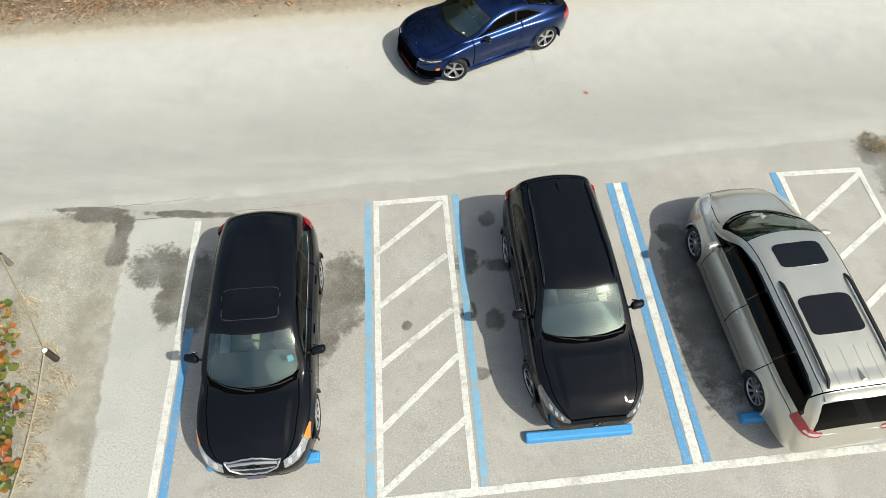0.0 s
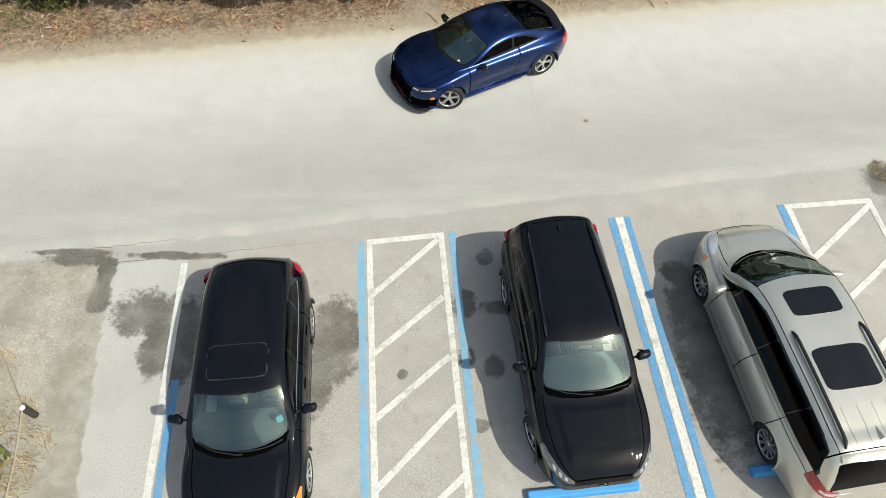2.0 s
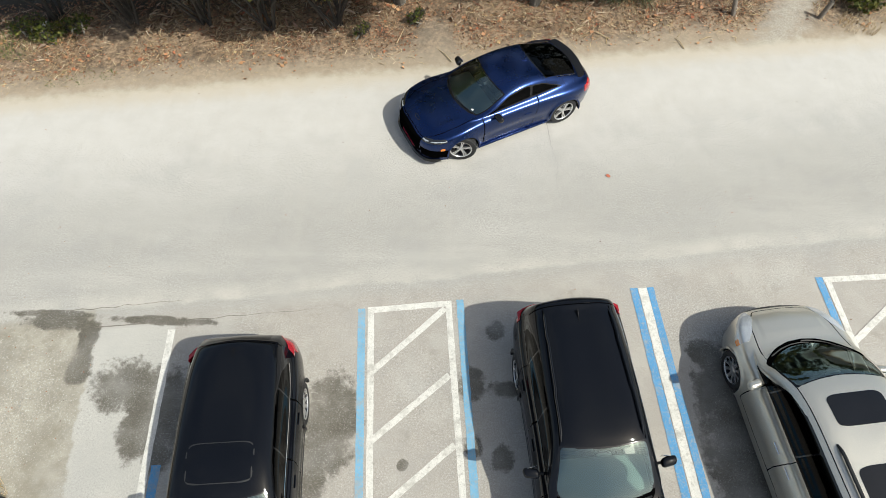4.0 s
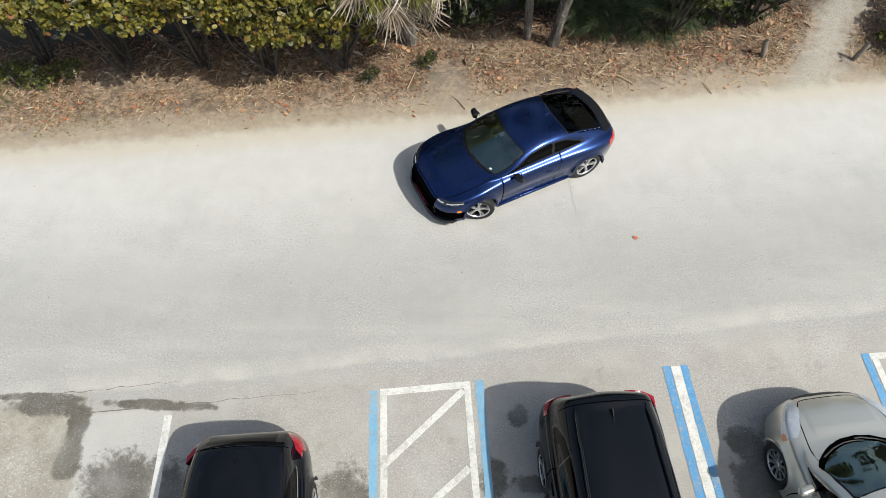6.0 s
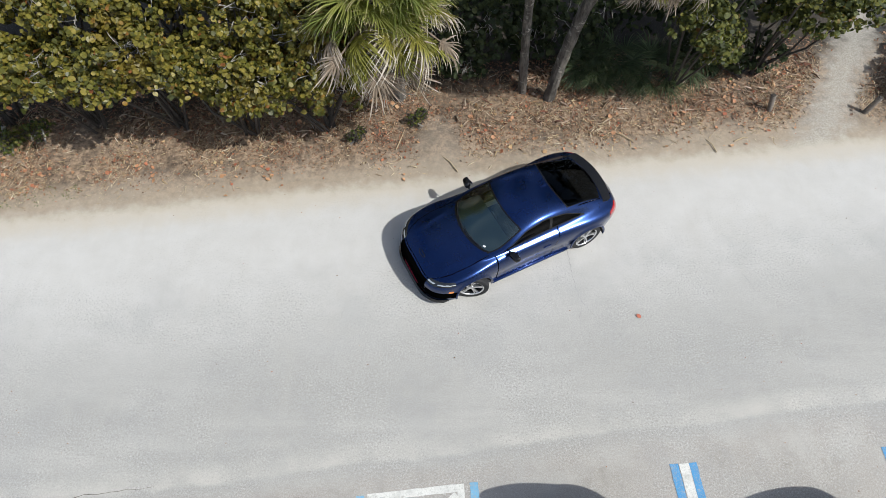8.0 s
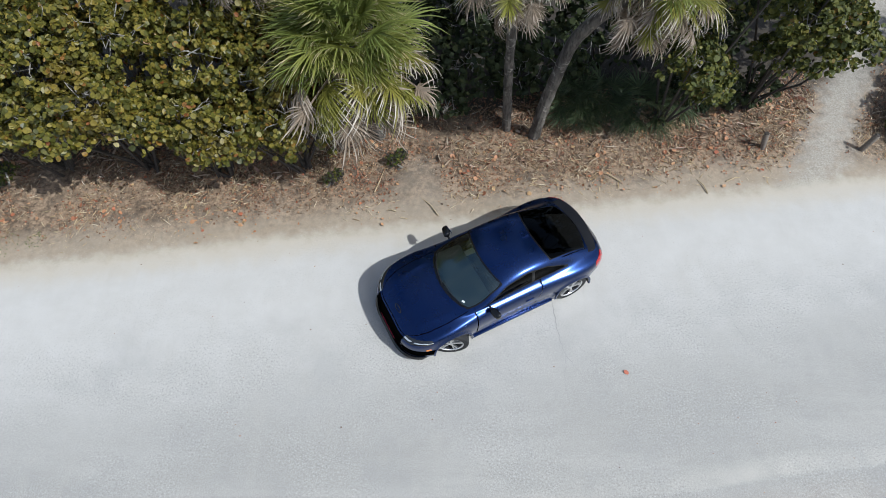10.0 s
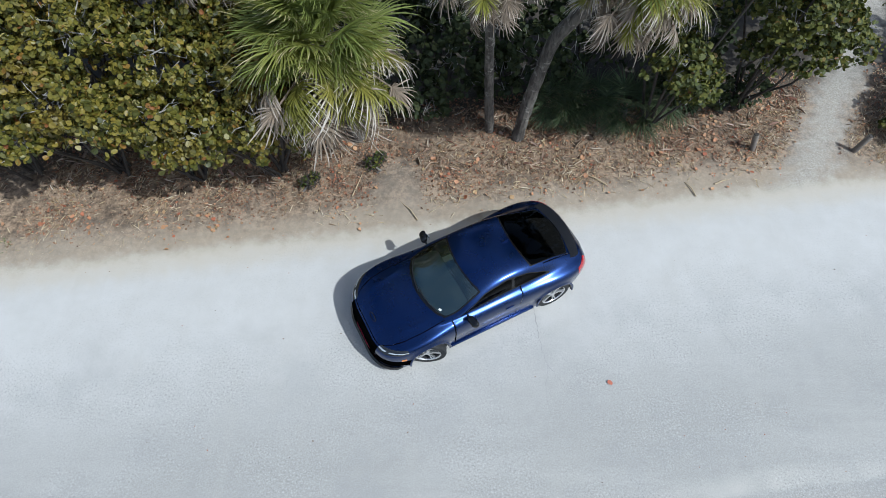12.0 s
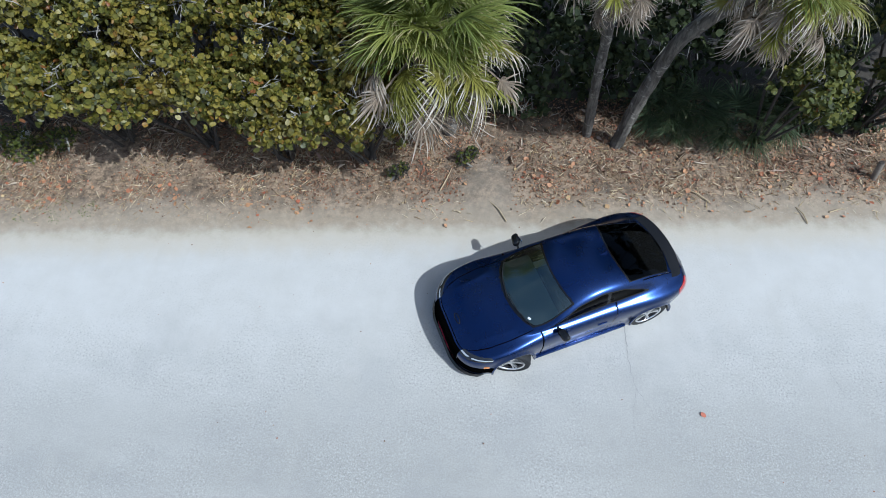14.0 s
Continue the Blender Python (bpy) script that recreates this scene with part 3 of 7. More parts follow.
# ---- blue coupe: one lofted skin, cut into its panels ----
class Loft:
    """A car skin swept from nose to tail: each station's section runs from the sill over the side, shoulder, belt and roof rail to the middle line."""
    U = np.array([0.0, 0.22, 0.38, 0.50, 0.76, 1.0])

    def __init__(self, c, stations=330, around=120):
        self.L = L = c["L"]
        k = np.linspace(0, 1, stations)
        self.q = q = L * (0.6 * k + 0.4 * (0.5 - 0.5 * np.cos(np.pi * k)))
        along = lambda keys: np.array([keyed(keys, v) for v in q])
        side = along(c["side"])
        self.side_keys = c["side"]
        knots = []
        for inset, height in c["section"][:4]:
            knots.append((side - along(inset), along(height)))
        knots.append((along(c["section"][4][0]), along(c["section"][4][1])))
        knots.append((0 * q, along(c["section"][5][1])))
        P = np.array(knots).transpose(2, 0, 1)
        U = self.U
        T = np.zeros_like(P)
        T[:, 1:-1] = (P[:, 2:] - P[:, :-2]) / (U[2:] - U[:-2])[None, :, None]
        T[:, 0] = (P[:, 1] - P[:, 0]) / U[1]
        T[:, 5, 0] = -P[:, 4, 0] / (1 - U[4])
        u = np.linspace(0, 1, around + 1)
        seg = np.clip(np.searchsorted(U, u, side="right") - 1, 0, 4)
        h = (U[seg + 1] - U[seg])[None, :, None]
        s = ((u - U[seg]) / (U[seg + 1] - U[seg]))[None, :, None]
        half = (P[:, seg] * (2 * s ** 3 - 3 * s ** 2 + 1) + h * T[:, seg] * (s ** 3 - 2 * s ** 2 + s)
                + P[:, seg + 1] * (3 * s ** 2 - 2 * s ** 3) + h * T[:, seg + 1] * (s ** 3 - s ** 2))
        half[:, :, 0] = np.maximum(half[:, :, 0], 0)
        for _ in range(c.get("ease", 4)):
            half[:, 2:-1] = (half[:, 1:-2] + 2 * half[:, 2:-1] + half[:, 3:]) / 4
        c["sculpt"](q, u, half) if "sculpt" in c else None
        n = around
        co = np.zeros((stations, 2 * n + 1, 3))
        co[:, :, 0] = L / 2 - q[:, None]
        co[:, :n + 1, 1], co[:, :n + 1, 2] = half[:, :, 0], half[:, :, 1]
        co[:, n:, 1], co[:, n:, 2] = -half[:, ::-1, 0], half[:, ::-1, 1]
        self.co = co
        du, dv = np.gradient(co, axis=0), np.gradient(co, axis=1)
        nr = np.cross(du, dv)
        nr /= np.maximum(np.linalg.norm(nr, axis=2), 1e-9)[:, :, None]
        self.normal = nr * np.where((nr * (co - np.array([0, 0, 0.55]))).sum(2) < 0, -1.0, 1.0)[:, :, None]
        mid = (co[:-1, :-1] + co[1:, :-1] + co[1:, 1:] + co[:-1, 1:]) / 4
        uu = np.concatenate([u, u[-2::-1]])
        self.cell = dict(q=L / 2 - mid[:, :, 0], y=mid[:, :, 1], a=np.abs(mid[:, :, 1]), z=mid[:, :, 2],
                         u=np.broadcast_to(((uu[:-1] + uu[1:]) / 2)[None], mid.shape[:2]))

    def at(self, q, u, sign=1):
        """The skin's point and outward direction at a station and a height on the section."""
        i = int(np.abs(self.q - q).argmin())
        n = self.co.shape[1] // 2
        j = int(round(u * n))
        j = j if sign > 0 else 2 * n - j
        return Vector(self.co[i, j]), Vector(self.normal[i, j])

    def on(self, q, y):
        """The skin's upper side at a station and a distance from the middle line."""
        i = int(np.abs(self.q - q).argmin())
        n = self.co.shape[1] // 2
        lo = int(n * 0.4)
        j = lo + int(np.abs(self.co[i, lo:2 * n - lo + 1, 1] - y).argmin())
        return Vector(self.co[i, j]), Vector(self.normal[i, j])

    def smooth_on(self, q, y):
        """As on(), but between the skin's rows and columns."""
        i = int(np.clip(np.searchsorted(self.q, q) - 1, 0, len(self.q) - 2))
        f = (q - self.q[i]) / (self.q[i + 1] - self.q[i])
        row = self.co[i] * (1 - f) + self.co[i + 1] * f
        n = len(row) // 2
        top = row[int(n * 0.45):2 * n - int(n * 0.45) + 1][::-1]
        return Vector((self.L / 2 - q, y, float(np.interp(y, top[:, 1], top[:, 2]))))

    def nose(self, a):
        """How far behind the nose the outline lies at a half width."""
        keys = np.array([k for k in self.side_keys if k[0] < 0.95])
        return np.interp(a, keys[:, 1], keys[:, 0])

    def ease_edges(self, panel):
        """Draw the outlines between panels smooth."""
        h, w = self.co.shape[:2]
        across = np.zeros((h, w), bool)
        across[1:-1, :-1] = panel[1:] != panel[:-1]
        along = np.zeros((h, w), bool)
        along[:-1, 1:-1] = panel[:, 1:] != panel[:, :-1]
        degree = across.astype(int) + np.roll(across, 1, 1) + along + np.roll(along, 1, 0)
        free = (degree == 2)[:, :, None]
        free[0], free[-1] = False, False
        free[:, 0], free[:, -1] = False, False
        for data in (self.co, self.normal):
            for _ in range(8):
                total = np.zeros_like(data)
                total += np.where(across[:, :, None], np.roll(data, -1, 1), 0)
                total += np.where(np.roll(across, 1, 1)[:, :, None], np.roll(data, 1, 1), 0)
                total += np.where(along[:, :, None], np.roll(data, -1, 0), 0)
                total += np.where(np.roll(along, 1, 0)[:, :, None], np.roll(data, 1, 0), 0)
                data[:] = np.where(free, 0.5 * data + 0.25 * total, data)

    def cut(self, jobs, car):
        """Make every queued panel, with smooth outlines."""
        panel = np.zeros(self.cell["q"].shape, int)
        for k, job in enumerate(jobs):
            panel[job[1]] = k + 1
        self.ease_edges(panel)
        for job in jobs:
            self.piece(job[0], job[1], job[2], car, *job[3:])

    def piece(self, name, mask, material, parent, label="", lift=0.0, edge=0.0):
        """The cells of a mask as one mesh, raised by lift, with a turned-in edge."""
        i, j = np.nonzero(mask)
        if not len(i):
            return None
        w = self.co.shape[1]
        quads = np.stack([i * w + j, (i + 1) * w + j, (i + 1) * w + j + 1, i * w + j + 1], axis=1)
        pts = (self.co + self.normal * lift).reshape(-1, 3)
        used, quads = np.unique(quads, return_inverse=True)
        quads = quads.reshape(-1, 4)
        verts, faces = pts[used], quads.tolist()
        if edge:
            sides = collections.Counter(tuple(sorted(e)) for f in faces for e in zip(f, f[1:] + f[:1]))
            low = {}
            inner = (self.co + self.normal * (lift - edge)).reshape(-1, 3)[used]
            extra = []
            for f in list(faces):
                for a, b in zip(f, f[1:] + f[:1]):
                    if sides[tuple(sorted((a, b)))] == 1:
                        for v in (a, b):
                            if v not in low:
                                low[v] = len(verts) + len(extra)
                                extra.append(inner[v])
                        faces.append([b, a, low[a], low[b]])
            if extra:
                verts = np.concatenate([verts, np.array(extra)])
        return mesh_object(name, verts, faces, material, parent, label, smooth=True, sharp=50)


COUPE = dict(
    L=4.19, ease=14,
    side=[(0, 0.34), (0.02, 0.46), (0.06, 0.59), (0.12, 0.69), (0.2, 0.77), (0.32, 0.84), (0.5, 0.892), (0.82, 0.915), (1.25, 0.895), (1.9, 0.878), (2.5, 0.88), (3.0, 0.902), (3.4, 0.918), (3.7, 0.895), (3.92, 0.83), (4.06, 0.745), (4.14, 0.66), (4.19, 0.53)],
    section=[
        ([(0, 0.03), (0.3, 0.03), (1.2, 0.05), (3.2, 0.05), (4.19, 0.06)], [(0, 0.30), (0.08, 0.20), (0.5, 0.18), (3.4, 0.20), (3.9, 0.27), (4.12, 0.33), (4.19, 0.40)]),
        ([(0, 0.0), (4.19, 0.0)], [(0, 0.44), (0.3, 0.52), (0.85, 0.60), (1.6, 0.50), (2.5, 0.54), (3.4, 0.64), (4.0, 0.64), (4.19, 0.60)]),
        ([(0, 0.03), (0.5, 0.03), (0.85, 0.024), (1.6, 0.03), (2.6, 0.03), (3.3, 0.024), (3.8, 0.035), (4.19, 0.04)], [(0, 0.53), (0.1, 0.61), (0.3, 0.705), (0.6, 0.785), (0.9, 0.822), (1.5, 0.825), (2.5, 0.845), (3.3, 0.872), (3.7, 0.855), (4.0, 0.81), (4.19, 0.70)]),
        ([(0, 0.11), (0.3, 0.14), (0.85, 0.155), (1.5, 0.15), (2.5, 0.165), (3.2, 0.185), (3.7, 0.19), (4.19, 0.16)], [(0, 0.575), (0.1, 0.655), (0.3, 0.745), (0.6, 0.825), (0.9, 0.872), (1.3, 0.902), (1.6, 0.915), (2.5, 0.945), (3.2, 0.97), (3.6, 0.945), (3.9, 0.895), (4.08, 0.845), (4.19, 0.76)]),
        ([(0, 0.16), (0.5, 0.42), (1.0, 0.54), (1.25, 0.66), (1.5, 0.695), (1.75, 0.665), (2.0, 0.62), (2.3, 0.595), (2.7, 0.575), (3.1, 0.545), (3.5, 0.515), (3.85, 0.50), (4.05, 0.44), (4.19, 0.3)], [(0, 0.595), (0.1, 0.68), (0.3, 0.785), (0.6, 0.86), (1.0, 0.915), (1.25, 0.938), (1.5, 1.005), (1.75, 1.125), (2.0, 1.215), (2.3, 1.268), (2.6, 1.275), (2.9, 1.248), (3.2, 1.178), (3.5, 1.085), (3.8, 0.978), (3.95, 0.925), (4.08, 0.875), (4.19, 0.78)]),
        (None, [(0, 0.60), (0.1, 0.69), (0.3, 0.80), (0.6, 0.878), (0.9, 0.922), (1.05, 0.945), (1.2, 1.0), (1.5, 1.14), (1.8, 1.262), (2.0, 1.315), (2.25, 1.347), (2.5, 1.35), (2.8, 1.325), (3.1, 1.265), (3.4, 1.175), (3.7, 1.06), (3.88, 0.985), (4.0, 0.94), (4.09, 0.89), (4.19, 0.79)]),
    ],
)


def build_coupe(m):
    car = empty("coupe_car", m, "dark blue metallic two-door coupe standing askew on the road", "car")
    L, half, R = 4.19, 2.095, 0.335
    axles = (0.87, 3.375)
    arch = R * 1.10

    def sculpt(q, u, sec):
        """Flares over the wheels, a hood crease and a hollow along the doors."""
        for qa in axles:
            d = np.hypot((q - qa)[:, None], sec[:, :, 1] - R)
            sec[:, :, 0] += 0.022 * np.exp(-((d - arch) / 0.05) ** 2) * (u < 0.4)
        mid = np.exp(-((q - 2.1) / 0.75) ** 2)[:, None]
        sec[:, :, 0] -= 0.022 * mid * np.exp(-((sec[:, :, 1] - 0.46) / 0.10) ** 2) * (u < 0.38)
        crease = 0.56 - 0.10 * (1.1 - q)[:, None]
        sec[:, :, 1] += 0.007 * np.exp(-((sec[:, :, 0] - crease) / 0.06) ** 2) * np.clip((1.1 - q) / 0.2, 0, 1)[:, None] * np.clip((q - 0.2) / 0.3, 0, 1)[:, None] * (u > 0.5)

    loft = Loft(dict(COUPE, sculpt=sculpt), 380, 130)
    c = loft.cell
    q, y, a, z, u = c["q"], c["y"], c["a"], c["z"], c["u"]
    rail = np.interp(q, *np.array(COUPE["section"][4][0]).T)
    side = np.interp(q, *np.array(COUPE["side"]).T)
    back = q - loft.nose(a)
    paint_m, black, seam = M["paint_blue"], M["gloss_black"], M["seam"]
    left, right = y > 0, y <= 0
    free = np.ones_like(q, bool)
    for qa in axles:
        free &= ~((np.hypot(q - qa, z - R) < arch) & (u < 0.38))
    taken = ~free

    def claim(mask):
        nonlocal taken
        out = mask & ~taken
        taken = taken | mask
        return out

    jobs = []

    def both(name, mask, material, label="", lift=0.0, edge=0.0):
        got = claim(mask)
        for s in (left, right):
            jobs.append((name, got & s, material, label, lift, edge))

    def one(name, mask, material, label="", lift=0.0, edge=0.0):
        jobs.append((name, claim(mask), material, label, lift, edge))

    # glass
    cowl, header = 1.06 + 0.26 * (a / 0.72) ** 2.2, 1.83 + 0.10 * (a / 0.6) ** 2
    one("windscreen", (q > cowl + 0.05) & (q < header) & (a < rail - 0.045) & (u > 0.5), M["glass"])
    one("screen_surround", (q > cowl) & (q < header + 0.03) & (a < rail - 0.015) & (u > 0.5), black)
    rg0, rg1 = 2.86 + 0.06 * (a / 0.5) ** 2, 3.86 - 0.12 * (a / 0.5) ** 2
    one("rear_window", (q > rg0 + 0.03) & (q < rg1) & (a < rail + 0.005) & (u > 0.6), M["glass_dark"])
    one("rear_window_surround", (q > rg0) & (q < rg1 + 0.02) & (a < rail + 0.02) & (u > 0.6), black)
    s = (u - 0.50) / 0.26
    top = np.interp(q, [1.45, 1.75, 2.0, 2.5, 2.85, 3.1, 3.3], [0.10, 0.62, 0.80, 0.82, 0.66, 0.36, 0.10])
    both("side_window", (s > 0.12) & (s < top) & (q > 1.52) & (q < 3.22) & (np.abs(q - 2.56) > 0.022), M["glass_dark"])
    both("window_surround", (s > 0.06) & (s < top + 0.06) & (q > 1.46) & (q < 3.29), black)
    # lamps and grille
    lamp = (back > 0.04) & (back < 0.13 + 0.16 * (a - 0.5)) & (a > 0.50) & (u > 0.34) & (u < 0.62) & (q < 0.5)
    both("light_strip", lamp & (back > 0.07) & (back < 0.095) & (np.abs(a - 0.67) > 0.018), M["lens_clear"], "bright headlight strip", 0.004)
    both("headlight", lamp, M["lens_dark"], "dark glazed headlight", 0.003, 0.008)
    both("indicator", (q > 0.36) & (q < 0.45) & (z > 0.50) & (z < 0.56) & (u < 0.38), M["lens_amber"], "amber side indicator", 0.004, 0.006)
    one("grille", (q < 0.14) & (a < 0.50) & (z > 0.30) & (back < 0.07), seam, "black front grille", 0.004, 0.01)
    both("air_intake", (back < 0.14) & (a > 0.52) & (z > 0.28) & (z < 0.50) & (u < 0.4), seam, "black air intake", 0.004, 0.01)
    tail = (q > 3.84) & (q < 4.10) & (a > 0.62) & (z > 0.70) & (z < 0.85)
    both("tail_light", tail, M["lens_red"], "red tail light", 0.004, 0.008)
    both("diffuser", (q > 4.0) & (z < 0.42), M["trim"], "black rear diffuser")
    # panel gaps, then the panels
    gap = 0.015
    hood_side = side - 0.21
    hood = (back > 0.09) & (q < cowl - 0.015) & (a < hood_side)
    one("hood_seam", (hood & ~((back > 0.09 + gap) & (a < hood_side - gap))), seam, "", -0.004)
    one("hood", hood, paint_m)
    door = (q > 1.36) & (q < 2.60 + 0.10 * np.clip((z - 0.5) / 0.4, 0, 1)) & (u < 0.53) & (z > 0.29)
    core = (q > 1.36 + gap) & (q < 2.60 - gap + 0.10 * np.clip((z - 0.5) / 0.4, 0, 1)) & (u < 0.53) & (z > 0.29 + gap)
    both("door_seam", door & ~core, seam, "", -0.004)
    both("door", core, paint_m)
    hatch = (q > rg0 - 0.05) & (a < rail + 0.05) & (u > 0.5) & (q < 4.08)
    both("hatch_seam", hatch & ~((q > rg0 - 0.05 + gap) & (a < rail + 0.05 - gap)) & (q > 3.2), seam, "", -0.004)
    one("tailgate", hatch & (q > rg0), paint_m)
    one("roof", (q > header) & (q < rg0) & (u > 0.74), paint_m)
    one("body", free, paint_m)
    loft.cut(jobs, car)
    # closing faces at nose and tail
    for name, i, material in (("front_fascia", 0, seam), ("rear_fascia", -1, paint_m)):
        ring = loft.co[i]
        centre = ring.mean(0)
        inner = centre + (ring - centre) * 0.5
        n = len(ring)
        verts = np.concatenate([ring, inner, [centre]])
        faces = [(k, (k + 1) % n, n + (k + 1) % n, n + k) for k in range(n)] + [(n + k, n + (k + 1) % n, 2 * n) for k in range(n)]
        mesh_object(name, verts, faces, material, car, smooth=True)

    def strip(name, stations, profile, material, label="", sharp=40):
        """A long part: at each (q, y, z) of stations a profile of (dx, dz) steps."""
        bm = bmesh.new()
        rows = [[bm.verts.new((half - sq + dx, sy, sz + dz)) for dx, dz in profile(k)] for k, (sq, sy, sz) in stations]
        n = len(rows[0])
        for r0, r1 in zip(rows, rows[1:]):
            for j in range(n):
                bm.faces.new((r0[j], r0[(j + 1) % n], r1[(j + 1) % n], r1[j]))
        bm.faces.new(rows[0])
        bm.faces.new(rows[-1][::-1])
        return part(name, bm, material, car, label, sharp=sharp)

    ks = np.linspace(-1, 1, 25)
    # spoiler: a bowed wing on the tail's edge
    strip("rear_spoiler", [(k, (3.93 - 0.10 * k ** 2, 0.62 * k, 0.985 - 0.035 * k ** 2)) for k in ks],
          lambda k: [(0.06, -0.02), (0.05, 0.008), (-0.04, 0.028), (-0.125 + 0.02 * k ** 4, 0.036), (-0.13 + 0.02 * k ** 4, 0.022), (-0.05, -0.05)], M["spoiler_grey"], "satin black rear spoiler")
    # front lip with turned-up ends, a red line above it
    nose_q = [(k, (float(loft.nose(abs(k) * 0.84)), 0.84 * k, 0.0)) for k in ks]
    strip("front_splitter", nose_q, lambda k: [(0.05, 0.17), (0.055, 0.19), (0.02, 0.225 + 0.03 * k ** 8), (-0.06, 0.20), (-0.06, 0.17)], M["gloss_black"], "gloss black front lip")
    strip("lip_line", [(k, (p[0], p[1] * 0.68, 0.27)) for k, p in nose_q], lambda k: [(0.016, 0.0), (0.016, 0.008), (-0.05, 0.008), (-0.05, 0.0)], M["red_trim"], "thin red line along the bumper")
    for sy in (1, -1):
        bm = bmesh.new()
        rounded_box(bm, (1.72, 0.07, 0.05), (half - 2.12, sy * 0.855, 0.195), 0.015)
        part("side_skirt", bm, paint_m, car)
        # handle and its recess
        p, nrm = loft.at(2.42, 0.30, sy)
        bm = bmesh.new()
        rounded_box(bm, (0.17, 0.018, 0.022), p + nrm * 0.008, 0.008)
        part("door_handle", bm, paint_m, car)
        # arch lips and liners
        for qa in axles:
            bm, liner = bmesh.new(), bmesh.new()
            wy = float(np.interp(qa, *np.array(COUPE["side"]).T)) + 0.016
            rows, rows2 = [], []
            for i in range(33):
                k = math.pi * (-0.03 + 1.06 * i / 32)
                cx, cz = math.cos(k), math.sin(k)
                drop = 0.030 * max(0.0, cz) ** 2
                rows.append([bm.verts.new((half - qa + r * cx, sy * (w - drop), R + r * cz)) for r, w in ((arch + 0.028, wy - 0.006), (arch + 0.012, wy + 0.006), (arch - 0.008, wy + 0.004), (arch - 0.012, wy - 0.03))])
                rows2.append([liner.verts.new((half - qa + (arch - 0.006) * cx, sy * w, R + (arch - 0.006) * cz)) for w in (wy - 0.03 - drop, wy - 0.34)])
            for r0, r1 in zip(rows, rows[1:]):
                for j in range(3):
                    bm.faces.new((r0[j], r0[j + 1], r1[j + 1], r1[j]))
            for r0, r1 in zip(rows2, rows2[1:]):
                liner.faces.new((r0[0], r0[1], r1[1], r1[0]))
            part("wheel_arch", bm, paint_m, car)
            part("arch_liner", liner, M["trim"], car)
    bm = bmesh.new()
    rounded_box(bm, (L - 0.9, 1.30, 0.10), (0, 0, 0.24), 0.03)
    part("underbody", bm, M["trim"], car)
    # plain oblong badge on the hood's front edge
    p, nrm = loft.at(0.235, 1.0)
    bm = bmesh.new()
    ring = [p + nrm * 0.006 + Vector((0.030 * math.cos(t) * nrm.z, 0.10 * math.sin(t), -0.030 * math.cos(t) * nrm.x)) for t in np.linspace(0, 2 * math.pi, 29)]
    tube(bm, ring, 0.006, 5, cap=False)
    part("badge", bm, M["gloss_black"], car, "dark oblong badge")
    # roof fin
    p, nrm = loft.at(2.74, 1.0)
    bm = bmesh.new()
    fin = [bm.verts.new(p + Vector(v)) for v in ((0.09, 0.0, -0.004), (-0.07, 0.026, -0.012), (-0.07, -0.026, -0.012), (-0.06, 0.005, 0.05), (-0.06, -0.005, 0.05))]
    for f in ((0, 1, 3), (0, 3, 4), (0, 4, 2), (1, 2, 4, 3)):
        bm.faces.new([fin[i] for i in f])
    part("antenna_fin", bm, paint_m, car)
    # wipers lie along the cowl
    for y0, y1 in ((0.58, -0.05), (0.02, -0.60)):
        pts = []
        for k in np.linspace(0, 1, 8):
            yy = y0 + (y1 - y0) * k
            qq = 1.06 + 0.26 * (abs(yy) / 0.72) ** 2.2 + 0.03 + 0.05 * k
            p, nrm = loft.on(qq, yy)
            pts.append(p + nrm * 0.016)
        bm = bmesh.new()
        tube(bm, pts, [0.012, 0.010, 0.009, 0.009, 0.008, 0.008, 0.007, 0.006], 5)
        part("wiper", bm, M["trim"], car)
    # pale permit low on the windscreen
    p, nrm = loft.on(1.27, 0.50)
    bm = bmesh.new()
    rounded_box(bm, (0.035, 0.055, 0.004), (0, 0, 0), 0.001, None, 1)
    bmesh.ops.transform(bm, matrix=Matrix.Translation(p + nrm * 0.004) @ nrm.to_track_quat("Z", "X").to_matrix().to_4x4(), verts=bm.verts)
    part("windscreen_permit", bm, M["paper"], car)
    door_mirrors(car, half - 1.66, 0.885 + 0.055, 0.965, M["gloss_black"], 0.9)
    for yy in (0.36, -0.36):
        make_seat(car, half - 2.45, yy, M["seat_dark"], 0.86)
    interior(car, half - 1.50, 0.925, 0.66, M["dash_haze"], Vector((half - 1.62, 0, 1.14)), M["trim"])
    for qa, steer in ((axles[0], -25.0), (axles[1], 0.0)):
        for sy in (1, -1):
            mm = Matrix.Translation((half - qa, sy * (0.905 - 0.1275), R)) @ pose(0, 0, 0, 0, 0, steer + (0 if sy > 0 else 180)) @ pose(0, 0, 0, 0, random.uniform(0, 360), 0)
            make_wheel("wheel", R, 0.245, M["alloy"], 5, car, mm, True)
    return car


M["spoiler_grey"] = plain("spoiler_grey", (0.006, 0.006, 0.008), 0.45, var=0.15, bump=0.05)
coupe = build_coupe(place_car(0.97, 12.68, 208.2))

# ---- the three parked family cars, each a lofted skin cut into panels ----
def oval(q, a, q0, q1, wide, power=8.0):
    """True inside a soft-cornered rectangle on the roof."""
    return (np.abs((q - (q0 + q1) / 2) / ((q1 - q0) / 2)) ** power + (a / wide) ** power) < 1


